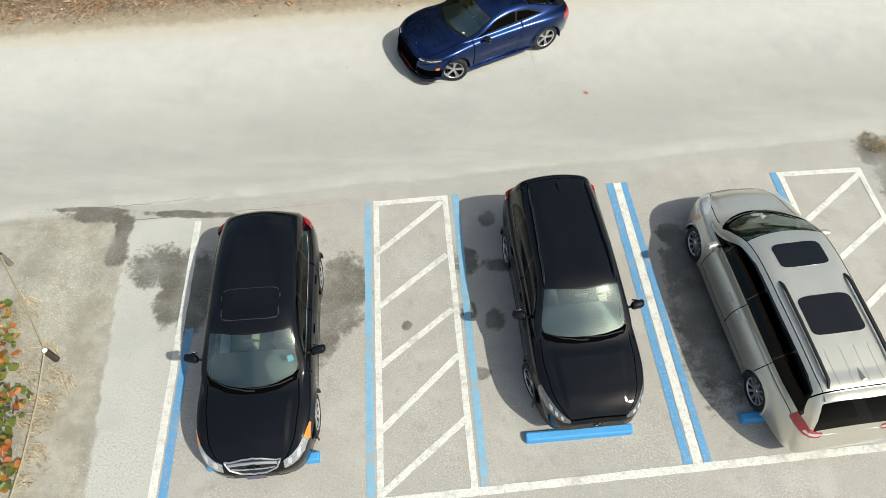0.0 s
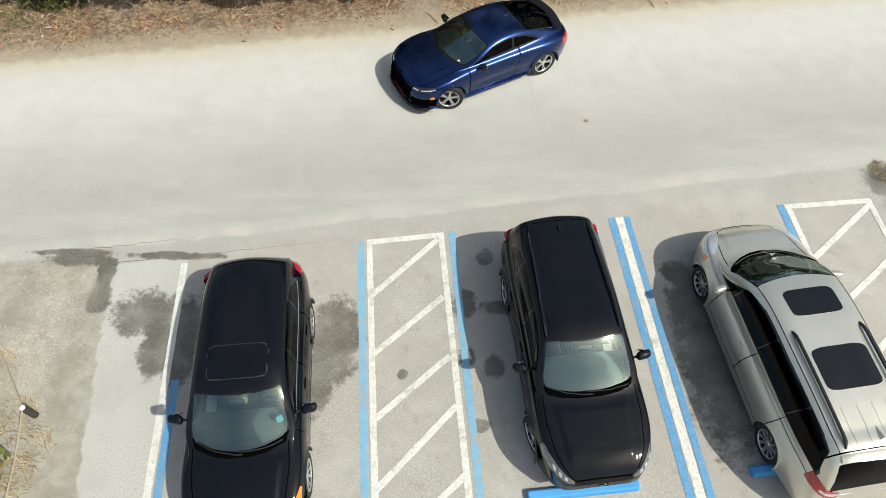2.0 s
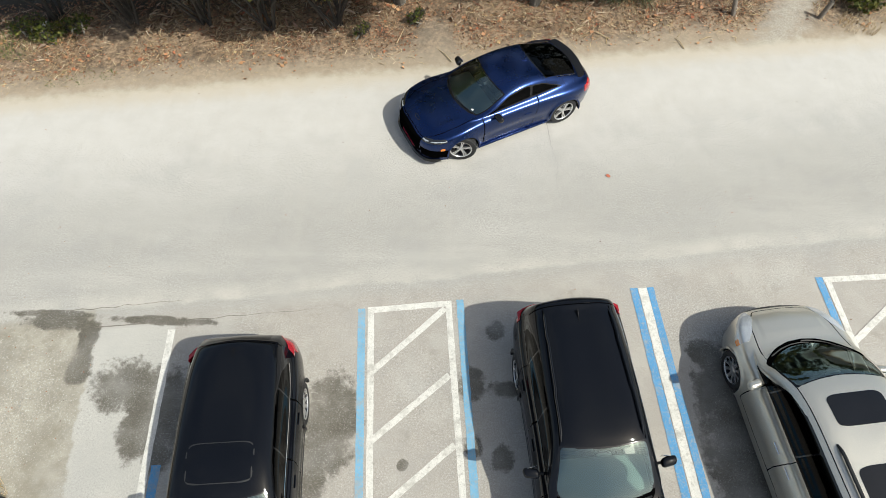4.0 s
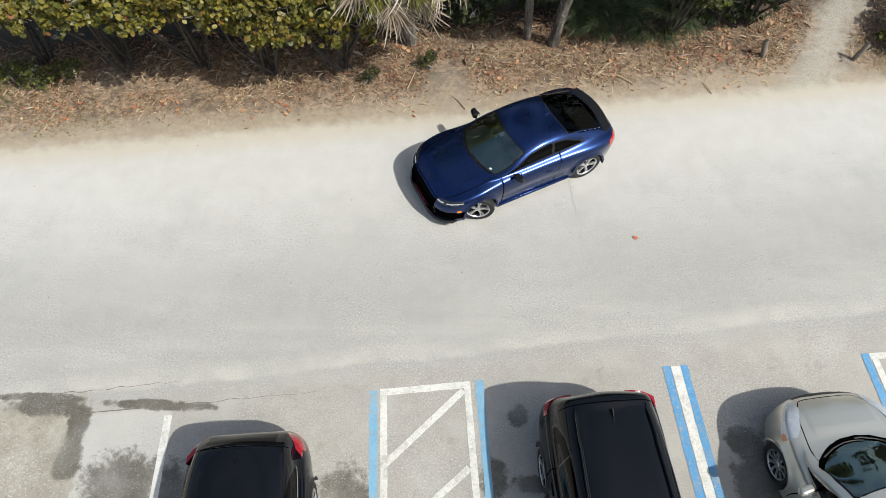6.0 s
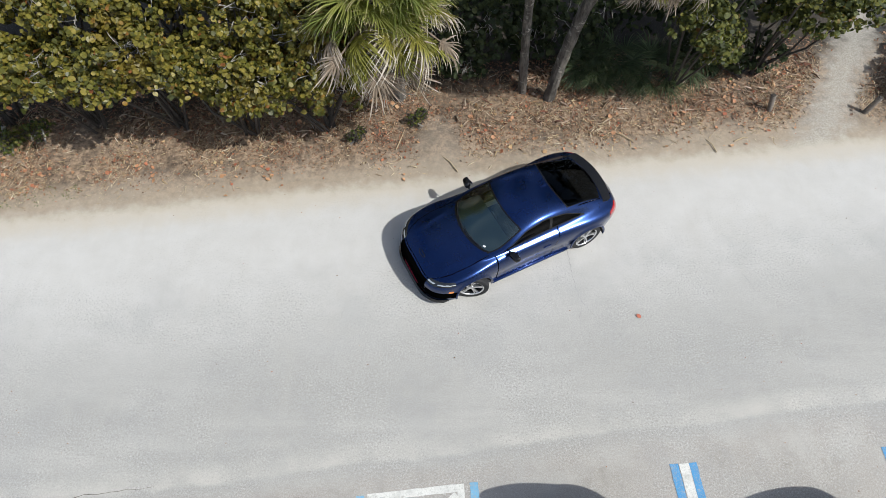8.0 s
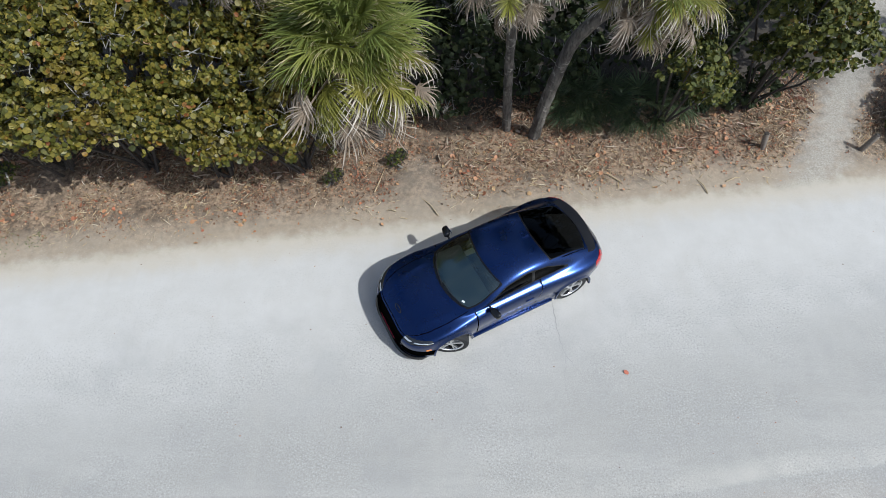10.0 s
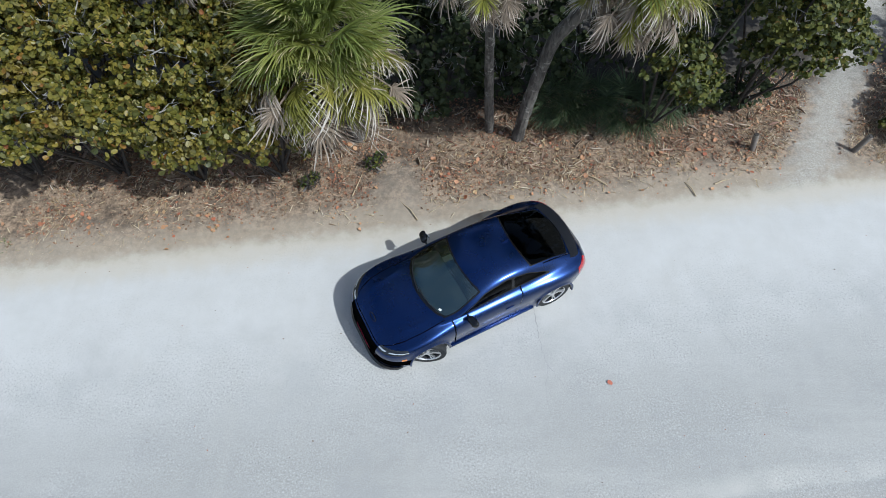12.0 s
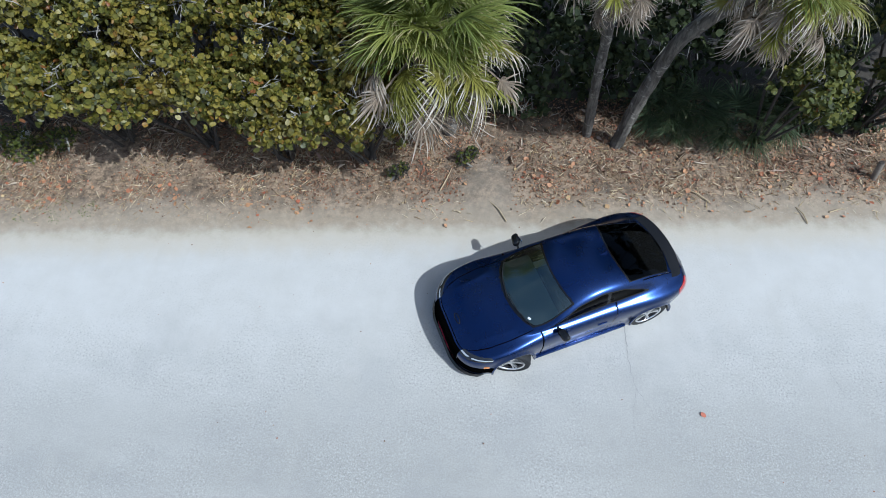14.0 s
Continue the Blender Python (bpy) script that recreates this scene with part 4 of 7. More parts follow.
def build_wagon(name, c, m, label):
    car = empty(name, m, label, "car", "parked cars")
    L, R, axles, body_mat = c["L"], c["R"], c["axles"], c["paint"]
    half, arch = L / 2, R * 1.12

    def sculpt(q, u, sec):
        for qa in axles:
            d = np.hypot((q - qa)[:, None], sec[:, :, 1] - R)
            sec[:, :, 0] += 0.016 * np.exp(-((d - arch) / 0.06) ** 2) * (u < 0.4)
        mid = np.exp(-((q - (axles[0] + axles[1]) / 2) / 0.9) ** 4)[:, None]
        sec[:, :, 0] -= 0.02 * mid * np.exp(-((sec[:, :, 1] - 0.48) / 0.12) ** 2) * (u < 0.38)
        crease = c["crease"] - 0.09 * (c["cowl"][0] - q)[:, None]
        fade = np.clip((c["cowl"][0] - q) / 0.2, 0, 1) * np.clip((q - 0.15) / 0.25, 0, 1)
        k = np.clip((crease + 0.05 - sec[:, :, 0]) / 0.10, 0, 1)
        sec[:, :, 1] += 0.014 * k * k * (3 - 2 * k) * fade[:, None] * (u > 0.5)

    loft = Loft(dict(c, sculpt=sculpt), 420, 130)
    e = loft.cell
    q, y, a, z, u = e["q"], e["y"], e["a"], e["z"], e["u"]
    rail = np.interp(q, *np.array(c["section"][4][0]).T)
    side = np.interp(q, *np.array(c["side"]).T)
    back = q - loft.nose(a)
    left, right = y > 0, y <= 0
    free = np.ones_like(q, bool)
    for qa in axles:
        free &= ~((np.hypot(q - qa, z - R) < arch) & (u < 0.38))
    taken = ~free
    black, seam = M["gloss_black"], M["seam"]

    def claim(mask):
        nonlocal taken
        out = mask & ~taken
        taken = taken | mask
        return out

    jobs = []

    def one(part_name, mask, material, text="", lift=0.0, edge=0.0):
        jobs.append((part_name, claim(mask), material, text, lift, edge))

    def both(part_name, mask, material, text="", lift=0.0, edge=0.0):
        got = claim(mask)
        for s in (left, right):
            jobs.append((part_name, got & s, material, text, lift, edge))

    # glass
    (c0, cb), (h0, hb) = c["cowl"], c["header"]
    cowl, header = c0 + cb * (a / 0.76) ** 2.2, h0 + hb * (a / 0.66) ** 2
    one("windscreen", (q > cowl + 0.10) & (q < header) & (a < rail - 0.05) & (u > 0.5), M["glass"])
    one("cowl", (q > cowl) & (q < cowl + 0.11) & (a < rail - 0.01) & (u > 0.5), seam)
    one("screen_surround", (q > cowl) & (q < header + 0.02) & (a < rail - 0.025) & (u > 0.5), black)
    r0, r1, rw = c["rear_glass"]
    one("rear_window", (q > r0) & (q < r1) & (a < rw) & (u > 0.55), M["glass_dark"])
    s = (u - 0.50) / 0.26
    top = np.interp(q, *np.array(c["glass_top"]).T)
    w0, w1 = c["glass_span"]
    bars = np.zeros_like(free)
    for p in c["pillars"]:
        bars |= np.abs(q - p - 0.10 * s) < 0.012
    panes = (s > 0.10) & (s < top) & (q > w0) & (q < w1)
    edges = [w0 - 1] + list(c["pillars"]) + [w1 + 1]
    for p0, p1 in zip(edges, edges[1:]):
        both("side_window", panes & ~bars & (q - 0.10 * s > p0) & (q - 0.10 * s < p1), M["glass_dark"])
    both("window_trim", (s > 0.045) & (s <= 0.10) & (q > w0 - 0.05) & (q < w1 + 0.03), c["trim"], "bright window strip" if c["trim"] is M["chrome"] else "", 0.004)
    both("window_surround", (s > 0.045) & (s < top + 0.05) & (q > w0 - 0.06) & (q < w1 + 0.05), black)
    # lamps and trim of this model, then panel gaps and panels
    for kind, part_name, mask, material, text, lift, edge in c["bits"](q, a, z, u, back, rail):
        (one if kind == 1 else both)(part_name, mask, material, text, lift, edge)
    gap = 0.017
    hood_side = side - c["hood_inset"]
    hood = (back > c["hood_front"]) & (q < cowl - 0.015) & (a < hood_side)
    one("hood_seam", hood & ~((back > c["hood_front"] + gap) & (a < hood_side - gap)), seam, "", -0.003)
    one("hood", hood, body_mat)
    d = c["doors"]
    low = 0.33
    for i, (d0, d1) in enumerate(zip(d, d[1:])):
        lean = 0.06 * np.clip((z - 0.5) / 0.5, 0, 1)
        whole = (q > d0 + lean) & (q < d1 + lean) & (u < 0.512) & (z > low)
        core = whole & (q > d0 + lean + gap) & (z > low + gap) & ((q < d1 + lean - gap) if i == len(d) - 2 else True)
        both("door_seam", whole & ~core, seam, "", -0.003)
        both("door", core, body_mat)
    one("roof", (q > header) & (q < c["hatch"]) & (u > 0.74), c.get("roof_mat", body_mat))
    one("hatch_seam", (q > c["hatch"]) & (q < c["hatch"] + gap) & (u > 0.62), seam, "", -0.003)
    one("tailgate", (q > c["hatch"]) & (u > 0.45) & (a < side - 0.10), body_mat)
    if c["cladding"]:
        both("sill_cladding", (z < 0.30) & (q > 0.5) & (q < L - 0.5), M["trim"], "black plastic sill")
    one("body", free, body_mat)
    loft.cut(jobs, car)
    for part_name, i, material in (("front_fascia", 0, c["fascia"]), ("rear_fascia", -1, body_mat)):
        ring = loft.co[i]
        centre = ring.mean(0)
        inner = centre + (ring - centre) * 0.5
        n = len(ring)
        faces = [(k, (k + 1) % n, n + (k + 1) % n, n + k) for k in range(n)] + [(n + k, n + (k + 1) % n, 2 * n) for k in range(n)]
        mesh_object(part_name, np.concatenate([ring, inner, [centre]]), faces, material, car, smooth=True)
    # handles, arches, floor
    for sy in (1, -1):
        for hq in c["handles"]:
            p, nrm = loft.at(hq, 0.33, sy)
            bm = bmesh.new()
            rounded_box(bm, (0.19, 0.02, 0.026), p + nrm * 0.008, 0.009)
            part("door_handle", bm, c["handle_mat"], car)
        for qa in axles:
            bm, liner = bmesh.new(), bmesh.new()
            wy = float(np.interp(qa, *np.array(c["side"]).T)) + 0.012
            rows, rows2 = [], []
            for i in range(33):
                k = math.pi * (-0.04 + 1.08 * i / 32)
                cx, cz = math.cos(k), math.sin(k)
                drop = 0.012 * max(0.0, cz) ** 2
                wide = c["arch_lip"]
                rows.append([bm.verts.new((half - qa + r * cx, sy * (w - drop), R + r * cz)) for r, w in ((arch + wide, wy - 0.006), (arch + wide * 0.6, wy + 0.008), (arch - 0.008, wy + 0.006), (arch - 0.012, wy - 0.03))])
                rows2.append([liner.verts.new((half - qa + (arch - 0.006) * cx, sy * w, R + (arch - 0.006) * cz)) for w in (wy - 0.03 - drop, wy - 0.34)])
            for r_a, r_b in zip(rows, rows[1:]):
                for j in range(3):
                    bm.faces.new((r_a[j], r_a[j + 1], r_b[j + 1], r_b[j]))
            for r_a, r_b in zip(rows2, rows2[1:]):
                liner.faces.new((r_a[0], r_a[1], r_b[1], r_b[0]))
            part("wheel_arch", bm, M["trim"] if c["cladding"] else body_mat, car)
            part("arch_liner", liner, M["trim"], car)
    bm = bmesh.new()
    rounded_box(bm, (L - 0.9, 1.36, 0.10), (0, 0, 0.26), 0.03)
    part("underbody", bm, M["trim"], car)
    # wipers along the cowl
    for y0, y1 in ((0.64, -0.08), (0.04, -0.66)):
        pts = []
        for k in np.linspace(0, 1, 8):
            yy = y0 + (y1 - y0) * k
            p, nrm = loft.on(c0 + cb * (abs(yy) / 0.76) ** 2.2 + 0.05 + 0.05 * k, yy)
            pts.append(p + nrm * 0.018)
        bm = bmesh.new()
        tube(bm, pts, [0.014, 0.012, 0.011, 0.010, 0.009, 0.009, 0.008, 0.007], 5)
        part("wiper", bm, M["trim"], car)
    # roof fin and rails
    p, nrm = loft.on(c["fin"], 0.0)
    bm = bmesh.new()
    fin = [bm.verts.new(p + Vector(v)) for v in ((0.14, 0.0, -0.004), (-0.08, 0.036, -0.008), (-0.08, -0.036, -0.008), (-0.07, 0.007, 0.07), (-0.07, -0.007, 0.07))]
    for f in ((0, 1, 3), (0, 3, 4), (0, 4, 2), (1, 2, 4, 3)):
        bm.faces.new([fin[i] for i in f])
    part("antenna_fin", bm, c["fin_mat"], car)
    if "rails" in c:
        f0, f1, fy0, fy1, rise, thick, mat = c["rails"]
        for sy in (1, -1):
            bm = bmesh.new()
            pts = []
            for k in np.linspace(0, 1, 20):
                p, nrm = loft.on(f0 + (f1 - f0) * k, sy * (fy0 + (fy1 - fy0) * k))
                pts.append(p + Vector((0, 0, rise * min(1, min(k, 1 - k) / 0.07))))
            tube(bm, pts, [thick * (0.6 + 0.4 * min(1, min(k, 1 - k) / 0.05)) for k in np.linspace(0, 1, 20)], 8)
            part("roof_rail", bm, mat, car, "black roof rail")
    if "ditch" in c:
        f0, f1, inset = c["ditch"]
        for sy in (1, -1):
            bm = bmesh.new()
            tube(bm, [loft.smooth_on(k, sy * (float(np.interp(k, *np.array(c["section"][4][0]).T)) - inset)) for k in np.linspace(f0, f1, 24)], 0.007, 6)
            part("roof_seam", bm, seam, car)
    # cabin
    door_mirrors(car, half - c["mirror"][0], c["mirror"][1], c["mirror"][2], c.get("mirror_mat", body_mat))
    for yy in (0.37, -0.37):
        make_seat(car, half - h0 - 0.48, yy, c["seats"], 1.05)
        make_seat(car, half - h0 - 1.35, yy, c["seats"], 1.05)
    p, nrm = loft.on(h0 - 0.12, 0.0)
    interior(car, half - c0 - 0.50, loft.on(c0, 0.0)[0].z - 0.03, 0.72, c["dash"], p + Vector((0.06, 0, 0.0)), M["paper"])
    for qa, steer in zip(axles, (c.get("steer", 0.0), 0.0)):
        for sy in (1, -1):
            mm = Matrix.Translation((half - qa, sy * (c["track"] - 0.115), R)) @ pose(0, 0, 0, 0, 0, steer + (0 if sy > 0 else 180)) @ pose(0, 0, 0, 0, random.uniform(0, 360), 0)
            make_wheel("wheel", R, 0.23, M["alloy"], c["spokes"], car, mm, c.get("twin", False))
    return car, loft


def shield(car, loft, outline, material, rim, bars):
    """A front grille: dark panel, bright rim and cross bars, following the nose."""
    def at(yy, behind, out):
        p, nrm = loft.on(float(loft.nose(abs(yy))) + behind, yy)
        return Vector((p.x, yy, p.z)) + nrm * out
    bm = bmesh.new()
    bm.faces.new([bm.verts.new(at(yy, zz, 0.012)) for yy, zz in outline])
    bmesh.ops.triangulate(bm, faces=bm.faces)
    part("grille", bm, material, car, smooth=False)
    bm = bmesh.new()
    loop = []
    for (ya, za), (yb, zb) in zip(outline, outline[1:] + outline[:1]):
        loop += [at(ya + (yb - ya) * k, za + (zb - za) * k, 0.018) for k in (0, 0.33, 0.67)]
    tube(bm, loop + loop[:1], 0.016, 6, cap=False)
    part("grille_rim", bm, rim, car)
    for pts, thick, mat in bars:
        bm = bmesh.new()
        tube(bm, [at(yy, zz, 0.024) for yy, zz in pts], thick, 6)
        part("grille_bar", bm, mat, car)


def plate_box(car, x, z, label="dark number plate"):
    bm = bmesh.new()
    rounded_box(bm, (0.02, 0.31, 0.16), (x, 0, z), 0.006)
    part("number_plate", bm, M["plate"], car, label)


def corner_lamps(car, x, y, z, size, sweep=0.16):
    """Red lamps that wrap the rear corners."""
    for sy in (1, -1):
        bm = bmesh.new()
        for i in range(8):
            rounded = rounded_box(bm, (size[0], size[1] / 8 + 0.001, size[2]), (0, sy * (i - 3.5) * size[1] / 8, 0), 0.0)
            for v in rounded:
                k = max(0.0, abs(v.co.y + sy * y) - 0.45) / 0.45
                v.co.x += sweep * k ** 2.4
        bmesh.ops.remove_doubles(bm, verts=bm.verts, dist=0.003)
        lamp = part("tail_light", bm, M["lens_red"], car, "red wrap-around tail light")
        lamp.location = (x, sy * y, z)


# black crossover with a chrome shield grille
def crossover_bits(q, a, z, u, back, rail):
    lamp = (back > 0.02) & (back < 0.11 + 0.22 * np.clip(a - 0.5, 0, 1)) & (a > 0.47) & (u > 0.28) & (u < 0.66) & (q < 0.66)
    sun = oval(q, a, 2.16, 2.72, 0.47)
    return [
        (2, "indicator", lamp & (q > 0.43), M["lens_amber"], "amber corner lamp", 0.004, 0.006),
        (2, "lamp_reflector", lamp & (np.abs(a - 0.57) < 0.03) & (back > 0.04) & (back < 0.11), M["lens_clear"], "bright lamp reflector", 0.004, 0.0),
        (2, "lamp_reflector", lamp & (np.abs(a - 0.71) < 0.03) & (back > 0.04) & (back < 0.13), M["lens_clear"], "bright lamp reflector", 0.004, 0.0),
        (2, "headlight", lamp, M["lens_silver"], "clear glazed headlight", 0.003, 0.008),
        (1, "air_intake", (back < 0.06) & (a < 0.5) & (z < 0.42), M["trim"], "black lower intake", 0.003, 0.0),
        (2, "tail_light", (q > 4.30) & (a > 0.60) & (z > 0.90) & (z < 1.13), M["lens_red"], "red tail light", 0.004, 0.008),
        (1, "sunroof_seam", sun & ~oval(q, a, 2.178, 2.702, 0.452), M["trim"], "", 0.001, 0.0),
    ]


SUV = dict(
    L=4.66, R=0.36, axles=(0.93, 3.615), paint=M["paint_black"], cladding=True, track=0.925, spokes=10, crease=0.60, arch_lip=0.03, fascia=M["trim"],
    side=[(0, 0.36), (0.02, 0.48), (0.06, 0.60), (0.13, 0.70), (0.25, 0.79), (0.45, 0.87), (0.93, 0.935), (1.5, 0.925), (2.4, 0.925), (3.6, 0.935), (4.1, 0.905), (4.4, 0.85), (4.56, 0.77), (4.62, 0.70), (4.66, 0.62)],
    section=[
        ([(0, 0.03), (4.66, 0.04)], [(0, 0.34), (0.1, 0.24), (0.5, 0.20), (3.7, 0.22), (4.3, 0.32), (4.66, 0.42)]),
        ([(0, 0.0), (4.66, 0.0)], [(0, 0.48), (0.4, 0.58), (0.95, 0.66), (2, 0.60), (3.6, 0.68), (4.66, 0.62)]),
        ([(0, 0.035), (1, 0.03), (4.66, 0.035)], [(0, 0.54), (0.1, 0.66), (0.3, 0.785), (0.6, 0.87), (0.95, 0.91), (1.6, 0.93), (3, 0.96), (4.0, 1.0), (4.45, 0.97), (4.66, 0.78)]),
        ([(0, 0.12), (0.3, 0.125), (1, 0.12), (2, 0.105), (4, 0.12), (4.5, 0.14), (4.66, 0.14)], [(0, 0.555), (0.1, 0.70), (0.3, 0.85), (0.6, 0.94), (1.0, 0.995), (1.5, 1.03), (2.5, 1.06), (3.6, 1.10), (4.2, 1.13), (4.5, 1.08), (4.66, 0.83)]),
        ([(0, 0.17), (0.5, 0.42), (1.0, 0.55), (1.2, 0.66), (1.5, 0.765), (1.75, 0.73), (2.0, 0.69), (2.3, 0.665), (3, 0.645), (3.8, 0.605), (4.2, 0.57), (4.45, 0.55), (4.6, 0.52), (4.66, 0.4)], [(0, 0.565), (0.06, 0.665), (0.14, 0.765), (0.22, 0.835), (0.34, 0.90), (0.6, 0.98), (1.0, 1.04), (1.2, 1.06), (1.5, 1.16), (1.75, 1.33), (2.0, 1.46), (2.3, 1.545), (2.8, 1.57), (3.6, 1.55), (4.1, 1.49), (4.3, 1.42), (4.45, 1.27), (4.58, 1.06), (4.66, 0.85)]),
        (None, [(0, 0.57), (0.06, 0.675), (0.14, 0.775), (0.22, 0.85), (0.34, 0.92), (0.6, 1.0), (0.95, 1.06), (1.12, 1.09), (1.3, 1.18), (1.6, 1.36), (1.85, 1.50), (2.05, 1.58), (2.4, 1.64), (2.9, 1.65), (3.6, 1.635), (4.1, 1.585), (4.3, 1.54), (4.42, 1.42), (4.52, 1.24), (4.6, 1.05), (4.66, 0.86)]),
    ],
    cowl=(1.10, 0.26), header=(1.93, 0.10), rear_glass=(4.34, 4.53, 0.50), hatch=4.27, glass_span=(1.62, 4.02), pillars=(2.55, 3.45),
    glass_top=[(1.55, 0.1), (1.75, 0.45), (2.05, 0.78), (2.5, 0.86), (3.4, 0.84), (3.8, 0.62), (4.05, 0.15)], trim=M["chrome"], bits=crossover_bits,
    hood_inset=0.20, hood_front=0.10, doors=(1.42, 2.50, 3.42), handles=(2.28, 3.22), handle_mat=M["paint_black"], fin=4.08, fin_mat=M["gloss_black"],
    mirror=(1.78, 1.03, 1.10), seats=M["seat_tan"], dash=M["seat_grey"],
)
suv, sl = build_wagon("crossover_car", SUV, place_car(-3.0, 4.33, 275.6), "black crossover with tan seats and chrome grille at a wheel stop")
shield(suv, sl, [(-0.43, 0.145), (-0.2, 0.165), (0.0, 0.185), (0.2, 0.165), (0.43, 0.145), (0.36, 0.06), (0.2, 0.02), (0.0, 0.01), (-0.2, 0.02), (-0.36, 0.06)], M["trim"], M["alloy"],
       [([(-0.38, 0.12), (-0.19, 0.125), (0.0, 0.13), (0.19, 0.125), (0.38, 0.12)], 0.026, M["alloy"]), ([(-0.34, 0.075), (-0.17, 0.065), (0.0, 0.06), (0.17, 0.065), (0.34, 0.075)], 0.012, M["alloy"])])
bm = bmesh.new()
rounded_box(bm, (0.08, 0.09, 0.03), sl.on(0.09, 0.0)[0] + Vector((0.02, 0, 0.025)), 0.012)
part("badge", bm, M["gloss_black"], suv, "dark badge")
plate_box(suv, 2.36, 0.46, "dark purple number plate")
corner_lamps(suv, -2.14, 0.68, 1.06, (0.10, 0.32, 0.15), 0.34)
p, nrm = sl.on(1.60, 0.60)
bm = bmesh.new()
rounded_box(bm, (0.10, 0.10, 0.004), (0, 0, 0), 0.001, None, 1)
bmesh.ops.transform(bm, matrix=Matrix.Translation(p + nrm * 0.004) @ nrm.to_track_quat("Z", "X").to_matrix().to_4x4(), verts=bm.verts)
part("windscreen_sticker", bm, M["sticker"], suv)


# black compact SUV with roof rails
def compact_bits(q, a, z, u, back, rail):
    lamp = (back > 0.03) & (back < 0.06 + 0.42 * (a - 0.46)) & (a > 0.46) & (u > 0.30) & (u < 0.70) & (q < 0.66)
    return [
        (2, "lamp_reflector", lamp & (np.abs(a - 0.59) < 0.022) & (back > 0.045) & (back < 0.085), M["lens_clear"], "bright lamp reflector", 0.004, 0.0),
        (2, "lamp_reflector", lamp & (np.abs(a - 0.67) < 0.022) & (back > 0.045) & (back < 0.095), M["lens_clear"], "bright lamp reflector", 0.004, 0.0),
        (2, "lamp_reflector", lamp & (np.abs(a - 0.745) < 0.02) & (back > 0.045) & (back < 0.105), M["lens_clear"], "bright lamp reflector", 0.004, 0.0),
        (2, "headlight", lamp, M["lens_mid"], "narrow glazed headlight", 0.003, 0.008),
        (1, "air_intake", (back < 0.05) & (a < 0.62) & (z < 0.62), M["trim"], "black front grille and intake", 0.003, 0.0),
        (2, "bumper_corner", (back < 0.18) & (a > 0.60) & (z < 0.50), M["trim"], "dark plastic bumper corner", 0.0, 0.0),
        (2, "tail_light", (q > 4.28) & (a > 0.52) & (z > 1.02) & (z < 1.14), M["lens_red"], "red tail light", 0.014, 0.016),
    ]


